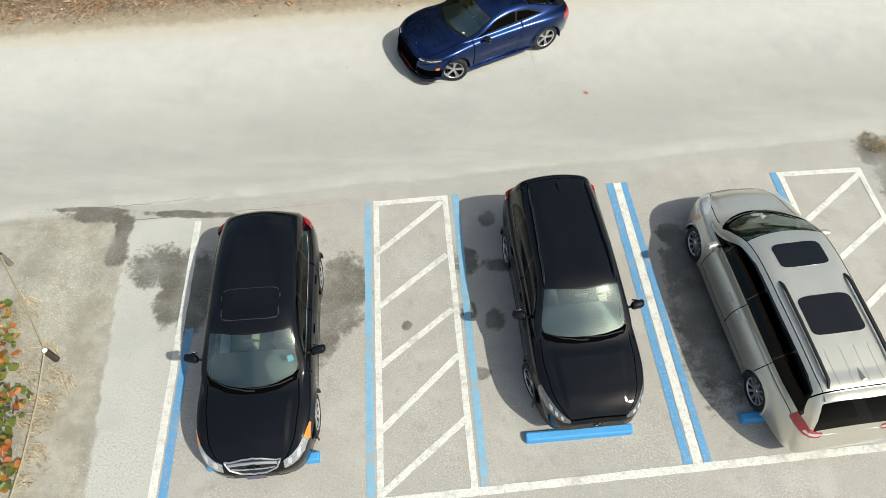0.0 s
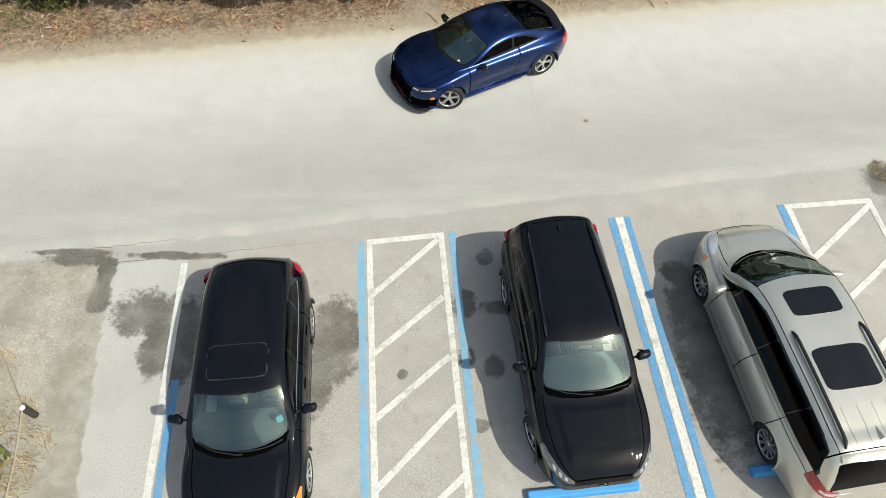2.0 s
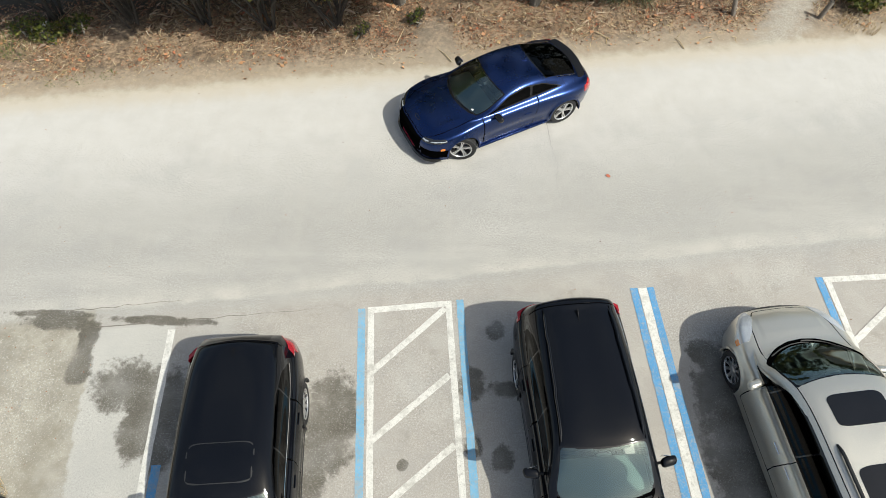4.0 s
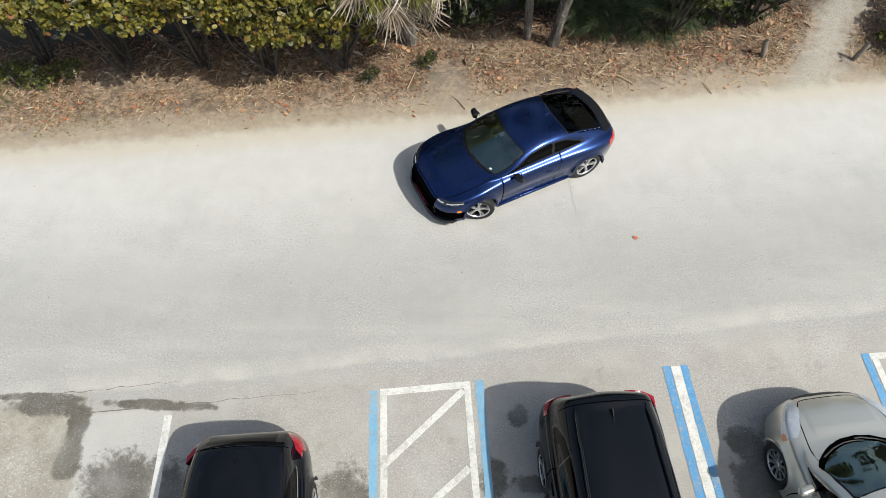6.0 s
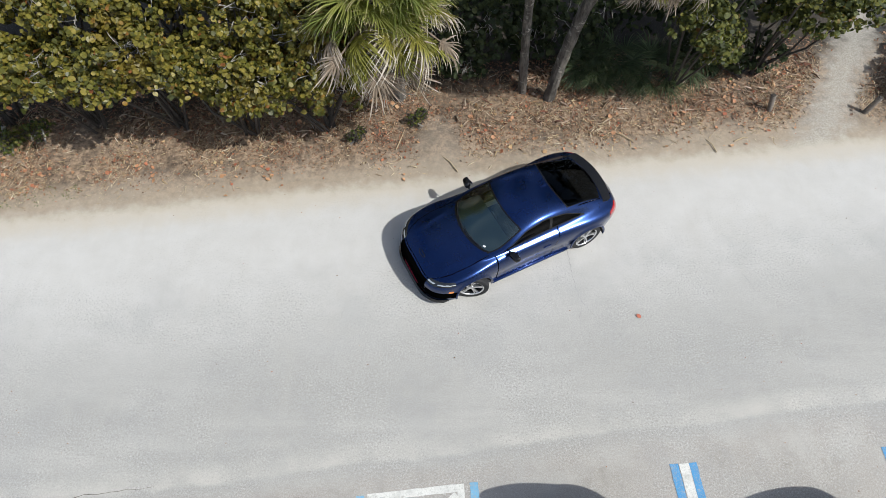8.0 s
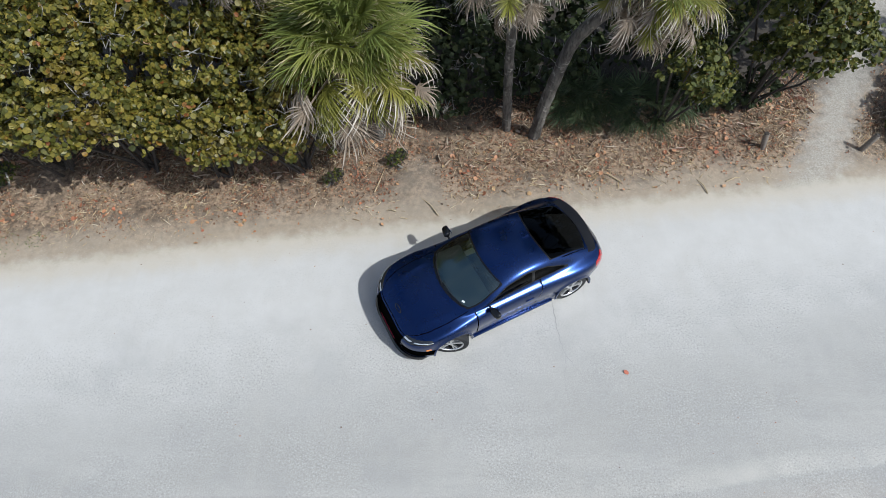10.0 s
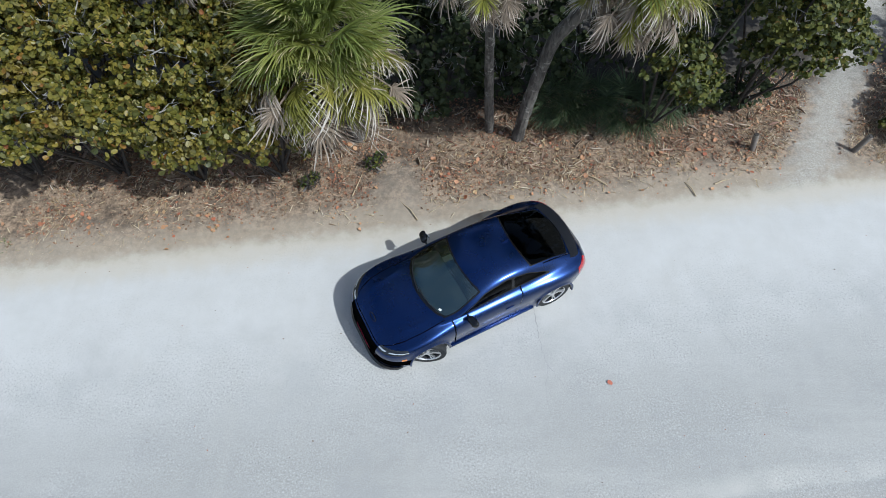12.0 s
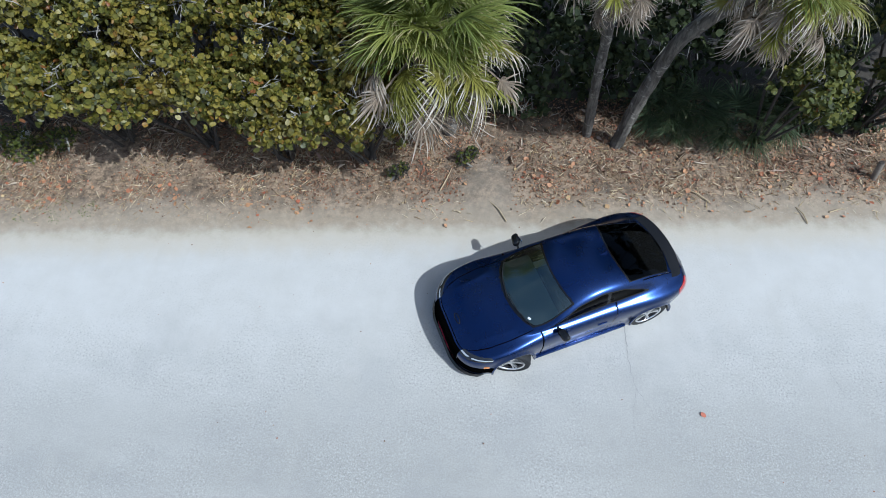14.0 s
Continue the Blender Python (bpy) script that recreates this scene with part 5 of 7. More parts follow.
COMPACT = dict(
    L=4.60, R=0.355, axles=(0.93, 3.62), paint=M["paint_black"], cladding=True, track=0.925, steer=12.0, spokes=5, twin=True, crease=0.58, arch_lip=0.055, fascia=M["trim"],
    side=[(0, 0.47), (0.02, 0.56), (0.07, 0.635), (0.15, 0.71), (0.3, 0.80), (0.5, 0.868), (0.93, 0.925), (2.4, 0.912), (3.6, 0.928), (4.2, 0.905), (4.44, 0.86), (4.55, 0.80), (4.6, 0.73)],
    section=[
        ([(0, 0.03), (4.6, 0.04)], [(0, 0.50), (0.06, 0.36), (0.14, 0.27), (0.5, 0.22), (3.7, 0.24), (4.3, 0.34), (4.6, 0.44)]),
        ([(0, 0.0), (4.6, 0.0)], [(0, 0.60), (0.1, 0.57), (0.4, 0.62), (0.95, 0.70), (2, 0.62), (3.6, 0.70), (4.6, 0.66)]),
        ([(0, 0.035), (1, 0.03), (4.6, 0.03)], [(0, 0.70), (0.1, 0.80), (0.3, 0.89), (0.6, 0.93), (0.95, 0.96), (1.6, 0.97), (3, 1.0), (4.0, 1.05), (4.45, 1.03), (4.6, 0.86)]),
        ([(0, 0.12), (0.3, 0.11), (1, 0.105), (2, 0.095), (4, 0.10), (4.5, 0.11), (4.6, 0.12)], [(0, 0.75), (0.1, 0.865), (0.3, 0.955), (0.6, 1.0), (1.0, 1.045), (1.5, 1.08), (2.5, 1.10), (3.6, 1.14), (4.2, 1.17), (4.48, 1.13), (4.6, 0.92)]),
        ([(0, 0.26), (0.5, 0.46), (1.0, 0.56), (1.25, 0.66), (1.55, 0.755), (1.8, 0.715), (2.05, 0.675), (2.4, 0.655), (3, 0.645), (3.8, 0.61), (4.25, 0.575), (4.42, 0.565), (4.55, 0.54), (4.6, 0.45)], [(0, 0.765), (0.1, 0.89), (0.3, 0.985), (0.6, 1.03), (1.0, 1.075), (1.25, 1.10), (1.55, 1.21), (1.8, 1.39), (2.05, 1.53), (2.35, 1.60), (2.8, 1.62), (3.6, 1.615), (4.15, 1.585), (4.36, 1.54), (4.44, 1.38), (4.53, 1.14), (4.6, 0.94)]),
        (None, [(0, 0.77), (0.06, 0.87), (0.2, 0.965), (0.5, 1.03), (1.0, 1.085), (1.2, 1.11), (1.4, 1.21), (1.7, 1.42), (1.95, 1.575), (2.15, 1.65), (2.5, 1.685), (3.4, 1.69), (4.1, 1.665), (4.38, 1.63), (4.46, 1.48), (4.53, 1.26), (4.58, 1.06), (4.6, 0.96)]),
    ],
    cowl=(1.23, 0.16), header=(2.0, 0.08), rear_glass=(4.43, 4.535, 0.50), hatch=4.24, glass_span=(1.68, 4.05), pillars=(2.58, 3.48),
    glass_top=[(1.6, 0.1), (1.8, 0.45), (2.1, 0.78), (2.5, 0.86), (3.5, 0.84), (3.85, 0.66), (4.05, 0.30)], trim=M["gloss_black"], bits=compact_bits,
    hood_inset=0.16, hood_front=0.05, doors=(1.46, 2.52, 3.44), handles=(2.30, 3.24), handle_mat=M["paint_black"], fin=4.05, fin_mat=M["gloss_black"],
    ditch=(2.1, 4.22, 0.045), rails=(2.15, 4.15, 0.60, 0.53, 0.035, 0.019, M["gloss_black"]), mirror=(1.84, 1.03, 1.14), seats=M["seat_grey"], dash=M["dash_haze"],
)
compact, compact_loft = build_wagon("compact_suv", COMPACT, place_car(2.375, 5.145, 276.9), "black compact utility car with roof rails behind a wheel stop")
bm = bmesh.new()
rounded_box(bm, (0.22, 1.16, 0.15), (2.30 - 0.12, 0, 0.45), 0.06, segments=3)
for v in bm.verts:
    v.co.x -= 0.10 * (abs(v.co.y) / 0.58) ** 2
part("front_bumper", bm, M["trim"], compact, "dark plastic bumper")
corner_lamps(compact, -2.205, 0.64, 1.10, (0.11, 0.44, 0.07))
bm = bmesh.new()
for k in np.linspace(0, 2 * math.pi, 3)[:2]:
    tube(bm, [Vector((2.315, 0.075 * math.cos(t), 0.70 + 0.05 * math.sin(t))) for t in np.linspace(k, k + math.pi, 12)], 0.010, 6)
part("badge", bm, M["gloss_black"], compact, "dark oval badge")


# silver-beige minivan, backed in
def van_bits(q, a, z, u, back, rail):
    head = (back > 0.04) & (back < 0.42) & (a > 0.55) & (u > 0.30) & (u < 0.60) & (q < 0.72) & (z > 0.70)
    rear_lamp = (q > 4.60) & (a > 0.50) & (z > 0.86 + 0.42 * np.clip(a - 0.62, 0, 1)) & (z < 0.99 + 0.68 * np.clip(a - 0.60, 0, 1))
    bits = [
        (2, "indicator", head & (u < 0.36) & (q > 0.60), M["lens_amber"], "amber corner lamp", 0.004, 0.006),
        (2, "headlight", head, M["lens_clear"], "clear glazed headlight", 0.004, 0.008),
        (1, "grille", (back < 0.05) & (a < 0.5) & (z > 0.45), M["trim"], "dark grille", 0.003, 0.0),
        (2, "reversing_lamp", rear_lamp & (z > 0.90 + 0.42 * np.clip(a - 0.62, 0, 1)) & (z < 0.95 + 0.42 * np.clip(a - 0.62, 0, 1)) & (q > 4.86), M["lens_clear"], "white reversing lamp", 0.012, 0.012),
        (2, "tail_light", rear_lamp, M["lens_red"], "red tail light", 0.010, 0.012),
        (1, "front_sunroof", oval(q, a, 1.92, 2.40, 0.43), M["gloss_black"], "dark glass sunroof", 0.006, 0.01),
        (1, "rear_sunroof", oval(q, a, 2.96, 3.64, 0.45), M["gloss_black"], "dark glass sunroof", 0.006, 0.01),
        (2, "slide_rail", (np.abs(u - 0.415) < 0.007) & (q > 3.72) & (q < 4.62), M["seam"], "", -0.002, 0.0),
    ]
    for b in (0.12, 0.36):
        bits.append((2, "roof_rib", (np.abs(a - b) < 0.035) & (q > 3.84) & (q < 4.46), M["paint_silver"], "", 0.005, 0.006))
    return bits


VAN = dict(
    L=5.09, R=0.345, axles=(0.96, 3.99), paint=M["paint_silver"], cladding=False, track=0.955, spokes=10, crease=0.56, arch_lip=0.025, fascia=M["paint_silver"],
    side=[(0, 0.34), (0.02, 0.46), (0.07, 0.60), (0.15, 0.71), (0.3, 0.82), (0.5, 0.905), (0.96, 0.975), (1.6, 0.982), (2.6, 0.985), (4.0, 0.985), (4.5, 0.96), (4.8, 0.92), (4.96, 0.87), (5.04, 0.80), (5.09, 0.70)],
    section=[
        ([(0, 0.03), (5.09, 0.04)], [(0, 0.32), (0.1, 0.22), (0.5, 0.19), (4.0, 0.21), (4.7, 0.30), (5.09, 0.36)]),
        ([(0, 0.0), (5.09, 0.0)], [(0, 0.48), (0.4, 0.58), (0.95, 0.66), (2, 0.62), (4.0, 0.68), (4.8, 0.60), (5.09, 0.52)]),
        ([(0, 0.035), (1, 0.03), (2.5, 0.035), (5.09, 0.035)], [(0, 0.60), (0.1, 0.70), (0.3, 0.82), (0.6, 0.90), (0.95, 0.94), (1.6, 0.95), (3, 0.97), (4.2, 1.0), (4.7, 0.96), (4.95, 0.78), (5.09, 0.60)]),
        ([(0, 0.12), (0.3, 0.13), (1, 0.105), (2, 0.09), (4, 0.09), (4.7, 0.10), (5.0, 0.15), (5.09, 0.16)], [(0, 0.65), (0.1, 0.755), (0.3, 0.885), (0.6, 0.975), (1.0, 1.03), (1.5, 1.06), (2.5, 1.08), (4.0, 1.10), (4.6, 1.13), (4.85, 1.05), (5.0, 0.80), (5.09, 0.64)]),
        ([(0, 0.17), (0.4, 0.42), (0.75, 0.58), (0.95, 0.72), (1.2, 0.815), (1.45, 0.775), (1.7, 0.735), (2.1, 0.72), (3, 0.715), (4.2, 0.70), (4.6, 0.685), (4.8, 0.67), (4.98, 0.62), (5.09, 0.45)], [(0, 0.67), (0.1, 0.78), (0.3, 0.92), (0.6, 1.01), (0.85, 1.06), (0.95, 1.09), (1.2, 1.20), (1.45, 1.39), (1.7, 1.54), (2.1, 1.635), (3, 1.665), (4.2, 1.64), (4.55, 1.60), (4.70, 1.46), (4.84, 1.22), (4.93, 0.98), (5.0, 0.82), (5.09, 0.65)]),
        (None, [(0, 0.68), (0.1, 0.80), (0.3, 0.94), (0.6, 1.035), (0.80, 1.085), (1.0, 1.19), (1.3, 1.41), (1.55, 1.575), (1.8, 1.67), (2.3, 1.725), (3.4, 1.74), (4.2, 1.715), (4.56, 1.68), (4.66, 1.57), (4.80, 1.33), (4.91, 1.08), (4.98, 0.90), (5.03, 0.80), (5.09, 0.66)]),
    ],
    cowl=(0.80, 0.34), header=(1.60, 0.10), rear_glass=(4.64, 4.92, 0.68), hatch=4.50, glass_span=(1.22, 4.62), pillars=(1.62, 2.62, 3.72),
    glass_top=[(1.1, 0.1), (1.35, 0.40), (1.75, 0.76), (2.2, 0.86), (4.1, 0.88), (4.45, 0.80), (4.64, 0.25)], trim=M["gloss_black"], bits=van_bits,
    hood_inset=0.22, hood_front=0.10, doors=(1.42, 2.62, 3.72), handles=(2.42, 2.80), handle_mat=M["chrome"], fin=4.34, fin_mat=M["paint_silver"],
    ditch=(1.72, 4.5, 0.035), rails=(2.62, 4.46, 0.575, 0.56, 0.055, 0.026, M["trim"]), mirror=(1.48, 1.07, 1.12), seats=M["seat_dark"], dash=M["seat_dark"],
)
van, vl = build_wagon("minivan", VAN, place_car(6.22, 5.16, 98.9), "silver-beige minivan with two dark sunroofs and black roof rails")
# spoiler over the tailgate, bumper with a bright strip, plate
bm = bmesh.new()
rows = []
for k in np.linspace(-1, 1, 21):
    p, nrm = vl.on(4.55, 0.66 * k)
    e = 0.12 - 0.04 * k * k
    rows.append([bm.verts.new(p + Vector(v)) for v in ((0.06, 0, 0.004), (0.0, 0, 0.018), (-e, 0, -0.012), (-e + 0.01, 0, -0.04), (-0.02, 0, -0.05))])
for r_a, r_b in zip(rows, rows[1:]):
    for j in range(4):
        bm.faces.new((r_a[j], r_a[j + 1], r_b[j + 1], r_b[j]))
part("rear_spoiler", bm, M["paint_silver"], van)
for part_name, size, at, mat, text in (("rear_bumper", (0.20, 1.56, 0.20), (-2.50, 0, 0.54), M["paint_silver"], ""), ("bumper_strip", (0.09, 1.34, 0.04), (-2.535, 0, 0.69), M["alloy"], "bright bumper strip"),
                                       ("tailgate_trim", (0.04, 0.95, 0.035), (-2.445, 0, 0.90), M["alloy"], "bright tailgate strip")):
    bm = bmesh.new()
    rounded_box(bm, size, at, min(size) * 0.42, segments=3)
    for v in bm.verts:
        v.co.x += 0.16 * (abs(v.co.y) / 0.78) ** 3
    part(part_name, bm, mat, van, text)
plate_box(van, -2.43, 0.80)


# ---- plants ----
def leaf_material(name, colors, stops, rough=0.42, glow=0.3, tint=0.3):
    """Leaf surface; each leaf takes its own tint, with some light passing through."""
    n = Nodes(name)
    rnd = n.island()
    ramp = n.add("ShaderNodeValToRGB")
    el = ramp.color_ramp.elements
    el[0].position, el[0].color = stops[0], (*colors[0], 1)
    el[1].position, el[1].color = stops[-1], (*colors[-1], 1)
    for s, c in zip(stops[1:-1], colors[1:-1]):
        e = el.new(s)
        e.color = (*c, 1)
    n.put(ramp.inputs["Fac"], rnd)
    c = n.mix(n.ramp(n.noise(25, 4), 0.4, 0.75, 0.0, 0.35), ramp.outputs["Color"], tone(colors[0], 0.6))
    c = n.mix(n.ramp(n.noise(0.9, 3), 0.5, 0.75, 0.0, tint), c, colors[-2])
    mat = n.done(c, rough)
    through_light = n.add("ShaderNodeBsdfTranslucent")
    n.put(through_light.inputs["Color"], c)
    mixer = n.add("ShaderNodeMixShader")
    mixer.inputs[0].default_value = glow
    n.tree.links.new(n.bsdf.outputs[0], mixer.inputs[1])
    n.tree.links.new(through_light.outputs[0], mixer.inputs[2])
    n.tree.links.new(mixer.outputs[0], n.tree.nodes["Material Output"].inputs["Surface"])
    return mat


M["leaf_grape"] = leaf_material("leaf_grape", [(0.044, 0.052, 0.012), (0.128, 0.126, 0.020), (0.22, 0.192, 0.030), (0.32, 0.255, 0.045), (0.28, 0.15, 0.03), (0.28, 0.09, 0.03)], [0, 0.3, 0.66, 0.94, 0.985, 1.0], 0.45, 0.32, 0.32)
# undergrowth leaves, darkened to carry the shade behind the palms
M["leaf_shade"] = leaf_material("leaf_shade", [(0.018, 0.028, 0.010), (0.034, 0.048, 0.014), (0.052, 0.068, 0.02), (0.08, 0.088, 0.025)], [0, 0.4, 0.8, 1.0], 0.75)
M["leaf_low"] = leaf_material("leaf_low", [(0.10, 0.14, 0.03), (0.17, 0.20, 0.04), (0.34, 0.24, 0.05), (0.50, 0.16, 0.04), (0.36, 0.08, 0.03)], [0, 0.45, 0.7, 0.9, 1.0])
M["leaf_orange"] = leaf_material("leaf_orange", [(0.47, 0.22, 0.11), (0.55, 0.33, 0.17), (0.40, 0.12, 0.06), (0.58, 0.44, 0.22)], [0, 0.4, 0.75, 1.0], 0.6, 0.1)
M["leaf_brown"] = leaf_material("leaf_brown", [(0.08, 0.042, 0.024), (0.22, 0.122, 0.065), (0.38, 0.235, 0.135), (0.28, 0.075, 0.035), (0.50, 0.35, 0.215)], [0, 0.35, 0.7, 0.85, 1.0], 0.75, 0.05)
M["leaf_shred"] = leaf_material("leaf_shred", [(0.20, 0.13, 0.085), (0.38, 0.28, 0.19), (0.56, 0.46, 0.35), (0.30, 0.12, 0.07), (0.66, 0.58, 0.48)], [0, 0.35, 0.7, 0.85, 1.0], 0.75, 0.05)
M["straw"] = leaf_material("straw", [(0.27, 0.18, 0.095), (0.50, 0.38, 0.21), (0.66, 0.54, 0.36), (0.74, 0.65, 0.50)], [0, 0.4, 0.8, 1.0], 0.7, 0.1)
M["grass"] = leaf_material("grass", [(0.05, 0.10, 0.02), (0.09, 0.15, 0.03), (0.20, 0.20, 0.06), (0.36, 0.30, 0.14)], [0, 0.4, 0.8, 1.0], 0.6, 0.2)
M["bark"] = plain("bark", (0.060, 0.050, 0.042), 0.9, var=0.55, scale=9, bump=1.0, grain=28)
M["bark_pale"] = plain("bark_pale", (0.37, 0.345, 0.305), 0.85, var=0.3, scale=8, bump=0.8, grain=45)
M["post_wood"] = plain("post_wood", (0.22, 0.19, 0.16), 0.85, var=0.3, scale=5, bump=0.8, grain=30)
M["stalk"] = plain("stalk", (0.48, 0.37, 0.23), 0.8, var=0.25, scale=12, bump=0.0)
M["rope"] = plain("rope", (0.42, 0.34, 0.22), 0.9, var=0.2, scale=20, bump=0.6, grain=150)
M["plastic_white"] = plain("plastic_white", (0.80, 0.80, 0.78), 0.4, var=0.05)


def palm_bark():
    """Grey fibrous trunk with pale scars and dark gaps along its length."""
    n = Nodes("palm_bark")
    fibre = n.noise(7.0, 7, 0.7, n.stretched(1.6, 1.6, 0.35))
    scar = n.noise(5.0, 5, 0.65, n.stretched(1.0, 1.0, 1.5))
    c = n.mix(n.ramp(fibre, 0.35, 0.65), (0.050, 0.043, 0.037), (0.17, 0.152, 0.13))
    c = n.mix(n.ramp(scar, 0.56, 0.68, 0.0, 0.85), c, (0.40, 0.37, 0.32))
    n.bump(n.math("ADD", fibre, n.math("MULTIPLY", n.noise(45, 4), 0.4)), 1.0, 0.012)
    return n.done(c, 0.9)


M["palm_bark"] = palm_bark()


def frond_material(name, green, mid, dead, drying=(0.72, 1.05)):
    """Palm leaf: green at the heart, drying to straw towards the tips."""
    n = Nodes(name)
    at = n.add("ShaderNodeAttribute")
    at.attribute_name = "along"
    rnd = n.object_random()
    seg = n.island()
    base = n.mix(seg, tone(green, 0.55), tone(green, 1.35))
    base = n.mix(n.ramp(rnd, 0.3, 1.0, 0.0, 0.6), base, mid)
    edge = n.math("ADD", at.outputs["Fac"], n.math("MULTIPLY", n.math("SUBTRACT", seg, 0.5), 0.5))
    edge = n.math("ADD", edge, n.math("MULTIPLY", n.math("SUBTRACT", rnd, 0.6), 0.35))
    c = n.mix(n.ramp(edge, *drying), base, dead)
    mat = n.done(c, 0.6)
    tl, mixer = n.add("ShaderNodeBsdfTranslucent"), n.add("ShaderNodeMixShader")
    n.put(tl.inputs["Color"], c)
    mixer.inputs[0].default_value = 0.35
    n.tree.links.new(n.bsdf.outputs[0], mixer.inputs[1])
    n.tree.links.new(tl.outputs[0], mixer.inputs[2])
    n.tree.links.new(mixer.outputs[0], n.tree.nodes["Material Output"].inputs["Surface"])
    return mat


M["frond_green"] = frond_material("frond_green", (0.205, 0.24, 0.052), (0.31, 0.305, 0.065), (0.55, 0.46, 0.26), (0.82, 1.12))
M["frond_yellow"] = frond_material("frond_yellow", (0.245, 0.24, 0.040), (0.31, 0.27, 0.055), (0.64, 0.57, 0.49), (0.64, 0.86))
M["frond_dead"] = frond_material("frond_dead", (0.27, 0.21, 0.15), (0.36, 0.29, 0.22), (0.58, 0.50, 0.42), (0.5, 0.95))
M["frond_dark"] = frond_material("frond_dark", (0.075, 0.105, 0.045), (0.095, 0.12, 0.055), (0.16, 0.15, 0.07))

rng = np.random.default_rng(7)
LEAF = np.array([(0, -0.95, 0), (0.72, -0.72, 0.16), (1.0, 0.05, 0.22), (0.66, 0.74, 0.14), (0, 0.95, 0), (-0.66, 0.74, 0.14), (-1.0, 0.05, 0.22), (-0.72, -0.72, 0.16)])
LONG = np.array([(0, -1.0, 0), (0.30, -0.45, 0.12), (0.34, 0.1, 0.18), (0.2, 0.6, 0.1), (0, 1.0, 0), (-0.2, 0.6, 0.1), (-0.34, 0.1, 0.18), (-0.30, -0.45, 0.12)])


def turned(normal, spin):
    """Matrices with z along each normal, spun about it."""
    z = normal / np.linalg.norm(normal, axis=1)[:, None]
    ref = np.where(np.abs(z[:, 2:3]) < 0.95, np.array([[0, 0, 1.0]]), np.array([[1.0, 0, 0]]))
    x = np.cross(ref, z)
    x /= np.linalg.norm(x, axis=1)[:, None]
    y = np.cross(z, x)
    c, s = np.cos(spin)[:, None], np.sin(spin)[:, None]
    return np.stack([x * c + y * s, -x * s + y * c, z], axis=2)


def leaves_mesh(name, points, normals, sizes, material, parent=None, shape=LEAF):
    """Many folded leaves as one mesh, two faces to a leaf."""
    n = len(points)
    m = turned(normals, rng.uniform(0, 6.28, n))
    local = shape[None] * sizes[:, None, None] * np.array([1, 1, 1])
    local[:, :, 2] *= rng.uniform(-0.4, 1.6, n)[:, None]
    local[:, :, 0] *= rng.uniform(0.62, 1.05, n)[:, None]
    local *= 1 + rng.normal(0, 0.09, (n, 8, 1))
    v = np.einsum("nij,nkj->nki", m, local) + points[:, None, :]
    faces = []
    for i in range(n):
        b = 8 * i
        faces += [(b, b + 1, b + 2, b + 3, b + 4), (b, b + 4, b + 5, b + 6, b + 7)]
    return mesh_object(name, v.reshape(-1, 3), faces, material, parent)


def lobe_points(count, centre, radii, low=-0.5):
    """Points near the outside of a lobed, uneven ball, and their outward directions."""
    d = rng.normal(size=(count * 2, 3))
    d /= np.linalg.norm(d, axis=1)[:, None]
    d = d[d[:, 2] > low][:count]
    bump = np.array([noise.noise(Vector(p * 2.2) + Vector(centre)) for p in d])
    r = (1.0 + 0.45 * bump) * rng.uniform(0.5, 1.08, len(d)) ** 0.7
    p = np.array(centre) + d * np.array(radii) * r[:, None]
    # draw the leaves into sprays round twig ends
    tips = p[:: max(1, len(p) // 34)]
    for i in range(len(p)):
        gap = np.linalg.norm(tips - p[i], axis=1)
        k = int(gap.argmin())
        pull = 0.5 if gap[k] > 0.13 else 0.0
        p[i] += (tips[k] - p[i]) * pull * rng.uniform(0.5, 1.3)
        out = p[i] - tips[k] + np.array([0, 0, 0.08])
        d[i] = d[i] * 0.5 + out * 4.0
    return p, d


def shrub(name, base, lobes, per, material, label, size=(0.024, 0.060), twig=M["bark"], low=-0.5, group="sea grape shrubs", category="shrub"):
    """A shrub: forking stems and a crown of separate leaves in lobes."""
    thing = empty(name, Matrix.Translation(base), label, category, group)
    o = np.array(base)
    bm, fine = bmesh.new(), bmesh.new()
    pts, nrm = [], []
    for c, r in lobes:
        c = np.array(c) - o
        area = (r[0] * r[1] + r[1] * r[2] + r[0] * r[2]) / 3
        p, d = lobe_points(max(40, int(per * area)), c, r, low)
        pts.append(p)
        nrm.append(d * 0.9 + np.array([0.2, -0.25, 0.55]) + rng.normal(size=d.shape) * 1.0)
        start = Vector((rng.uniform(-0.15, 0.15), rng.uniform(-0.15, 0.15), 0))
        mid = start.lerp(Vector(c), 0.5) + Vector(rng.uniform(-0.2, 0.2, 3))
        hub = Vector(c) - Vector((0, 0, 0.2 * r[2]))
        tube(bm, [start, mid, hub], [0.032, 0.026, 0.018], 6)
        for k in rng.choice(len(p), 16, replace=False):
            tip = Vector(p[k])
            way = [hub.lerp(tip, s) + Vector(rng.uniform(-0.11, 0.11, 3)) * (1.6 - s) for s in (rng.uniform(0.2, 0.5), 0.65, 0.82)]
            tube(fine, way + [tip + Vector((0, 0, 0.03))], [0.010, 0.008, 0.007, 0.004], 4, cap=False)
    part("trunk", bm, twig, thing)
    part("twig_spray", fine, M["bark"] if category == "plant" else M["bark_pale"], thing)
    pts, nrm = np.concatenate(pts), np.concatenate(nrm)
    leaves_mesh("crown", pts, nrm, rng.uniform(*size, len(pts)), material, thing)
    return thing


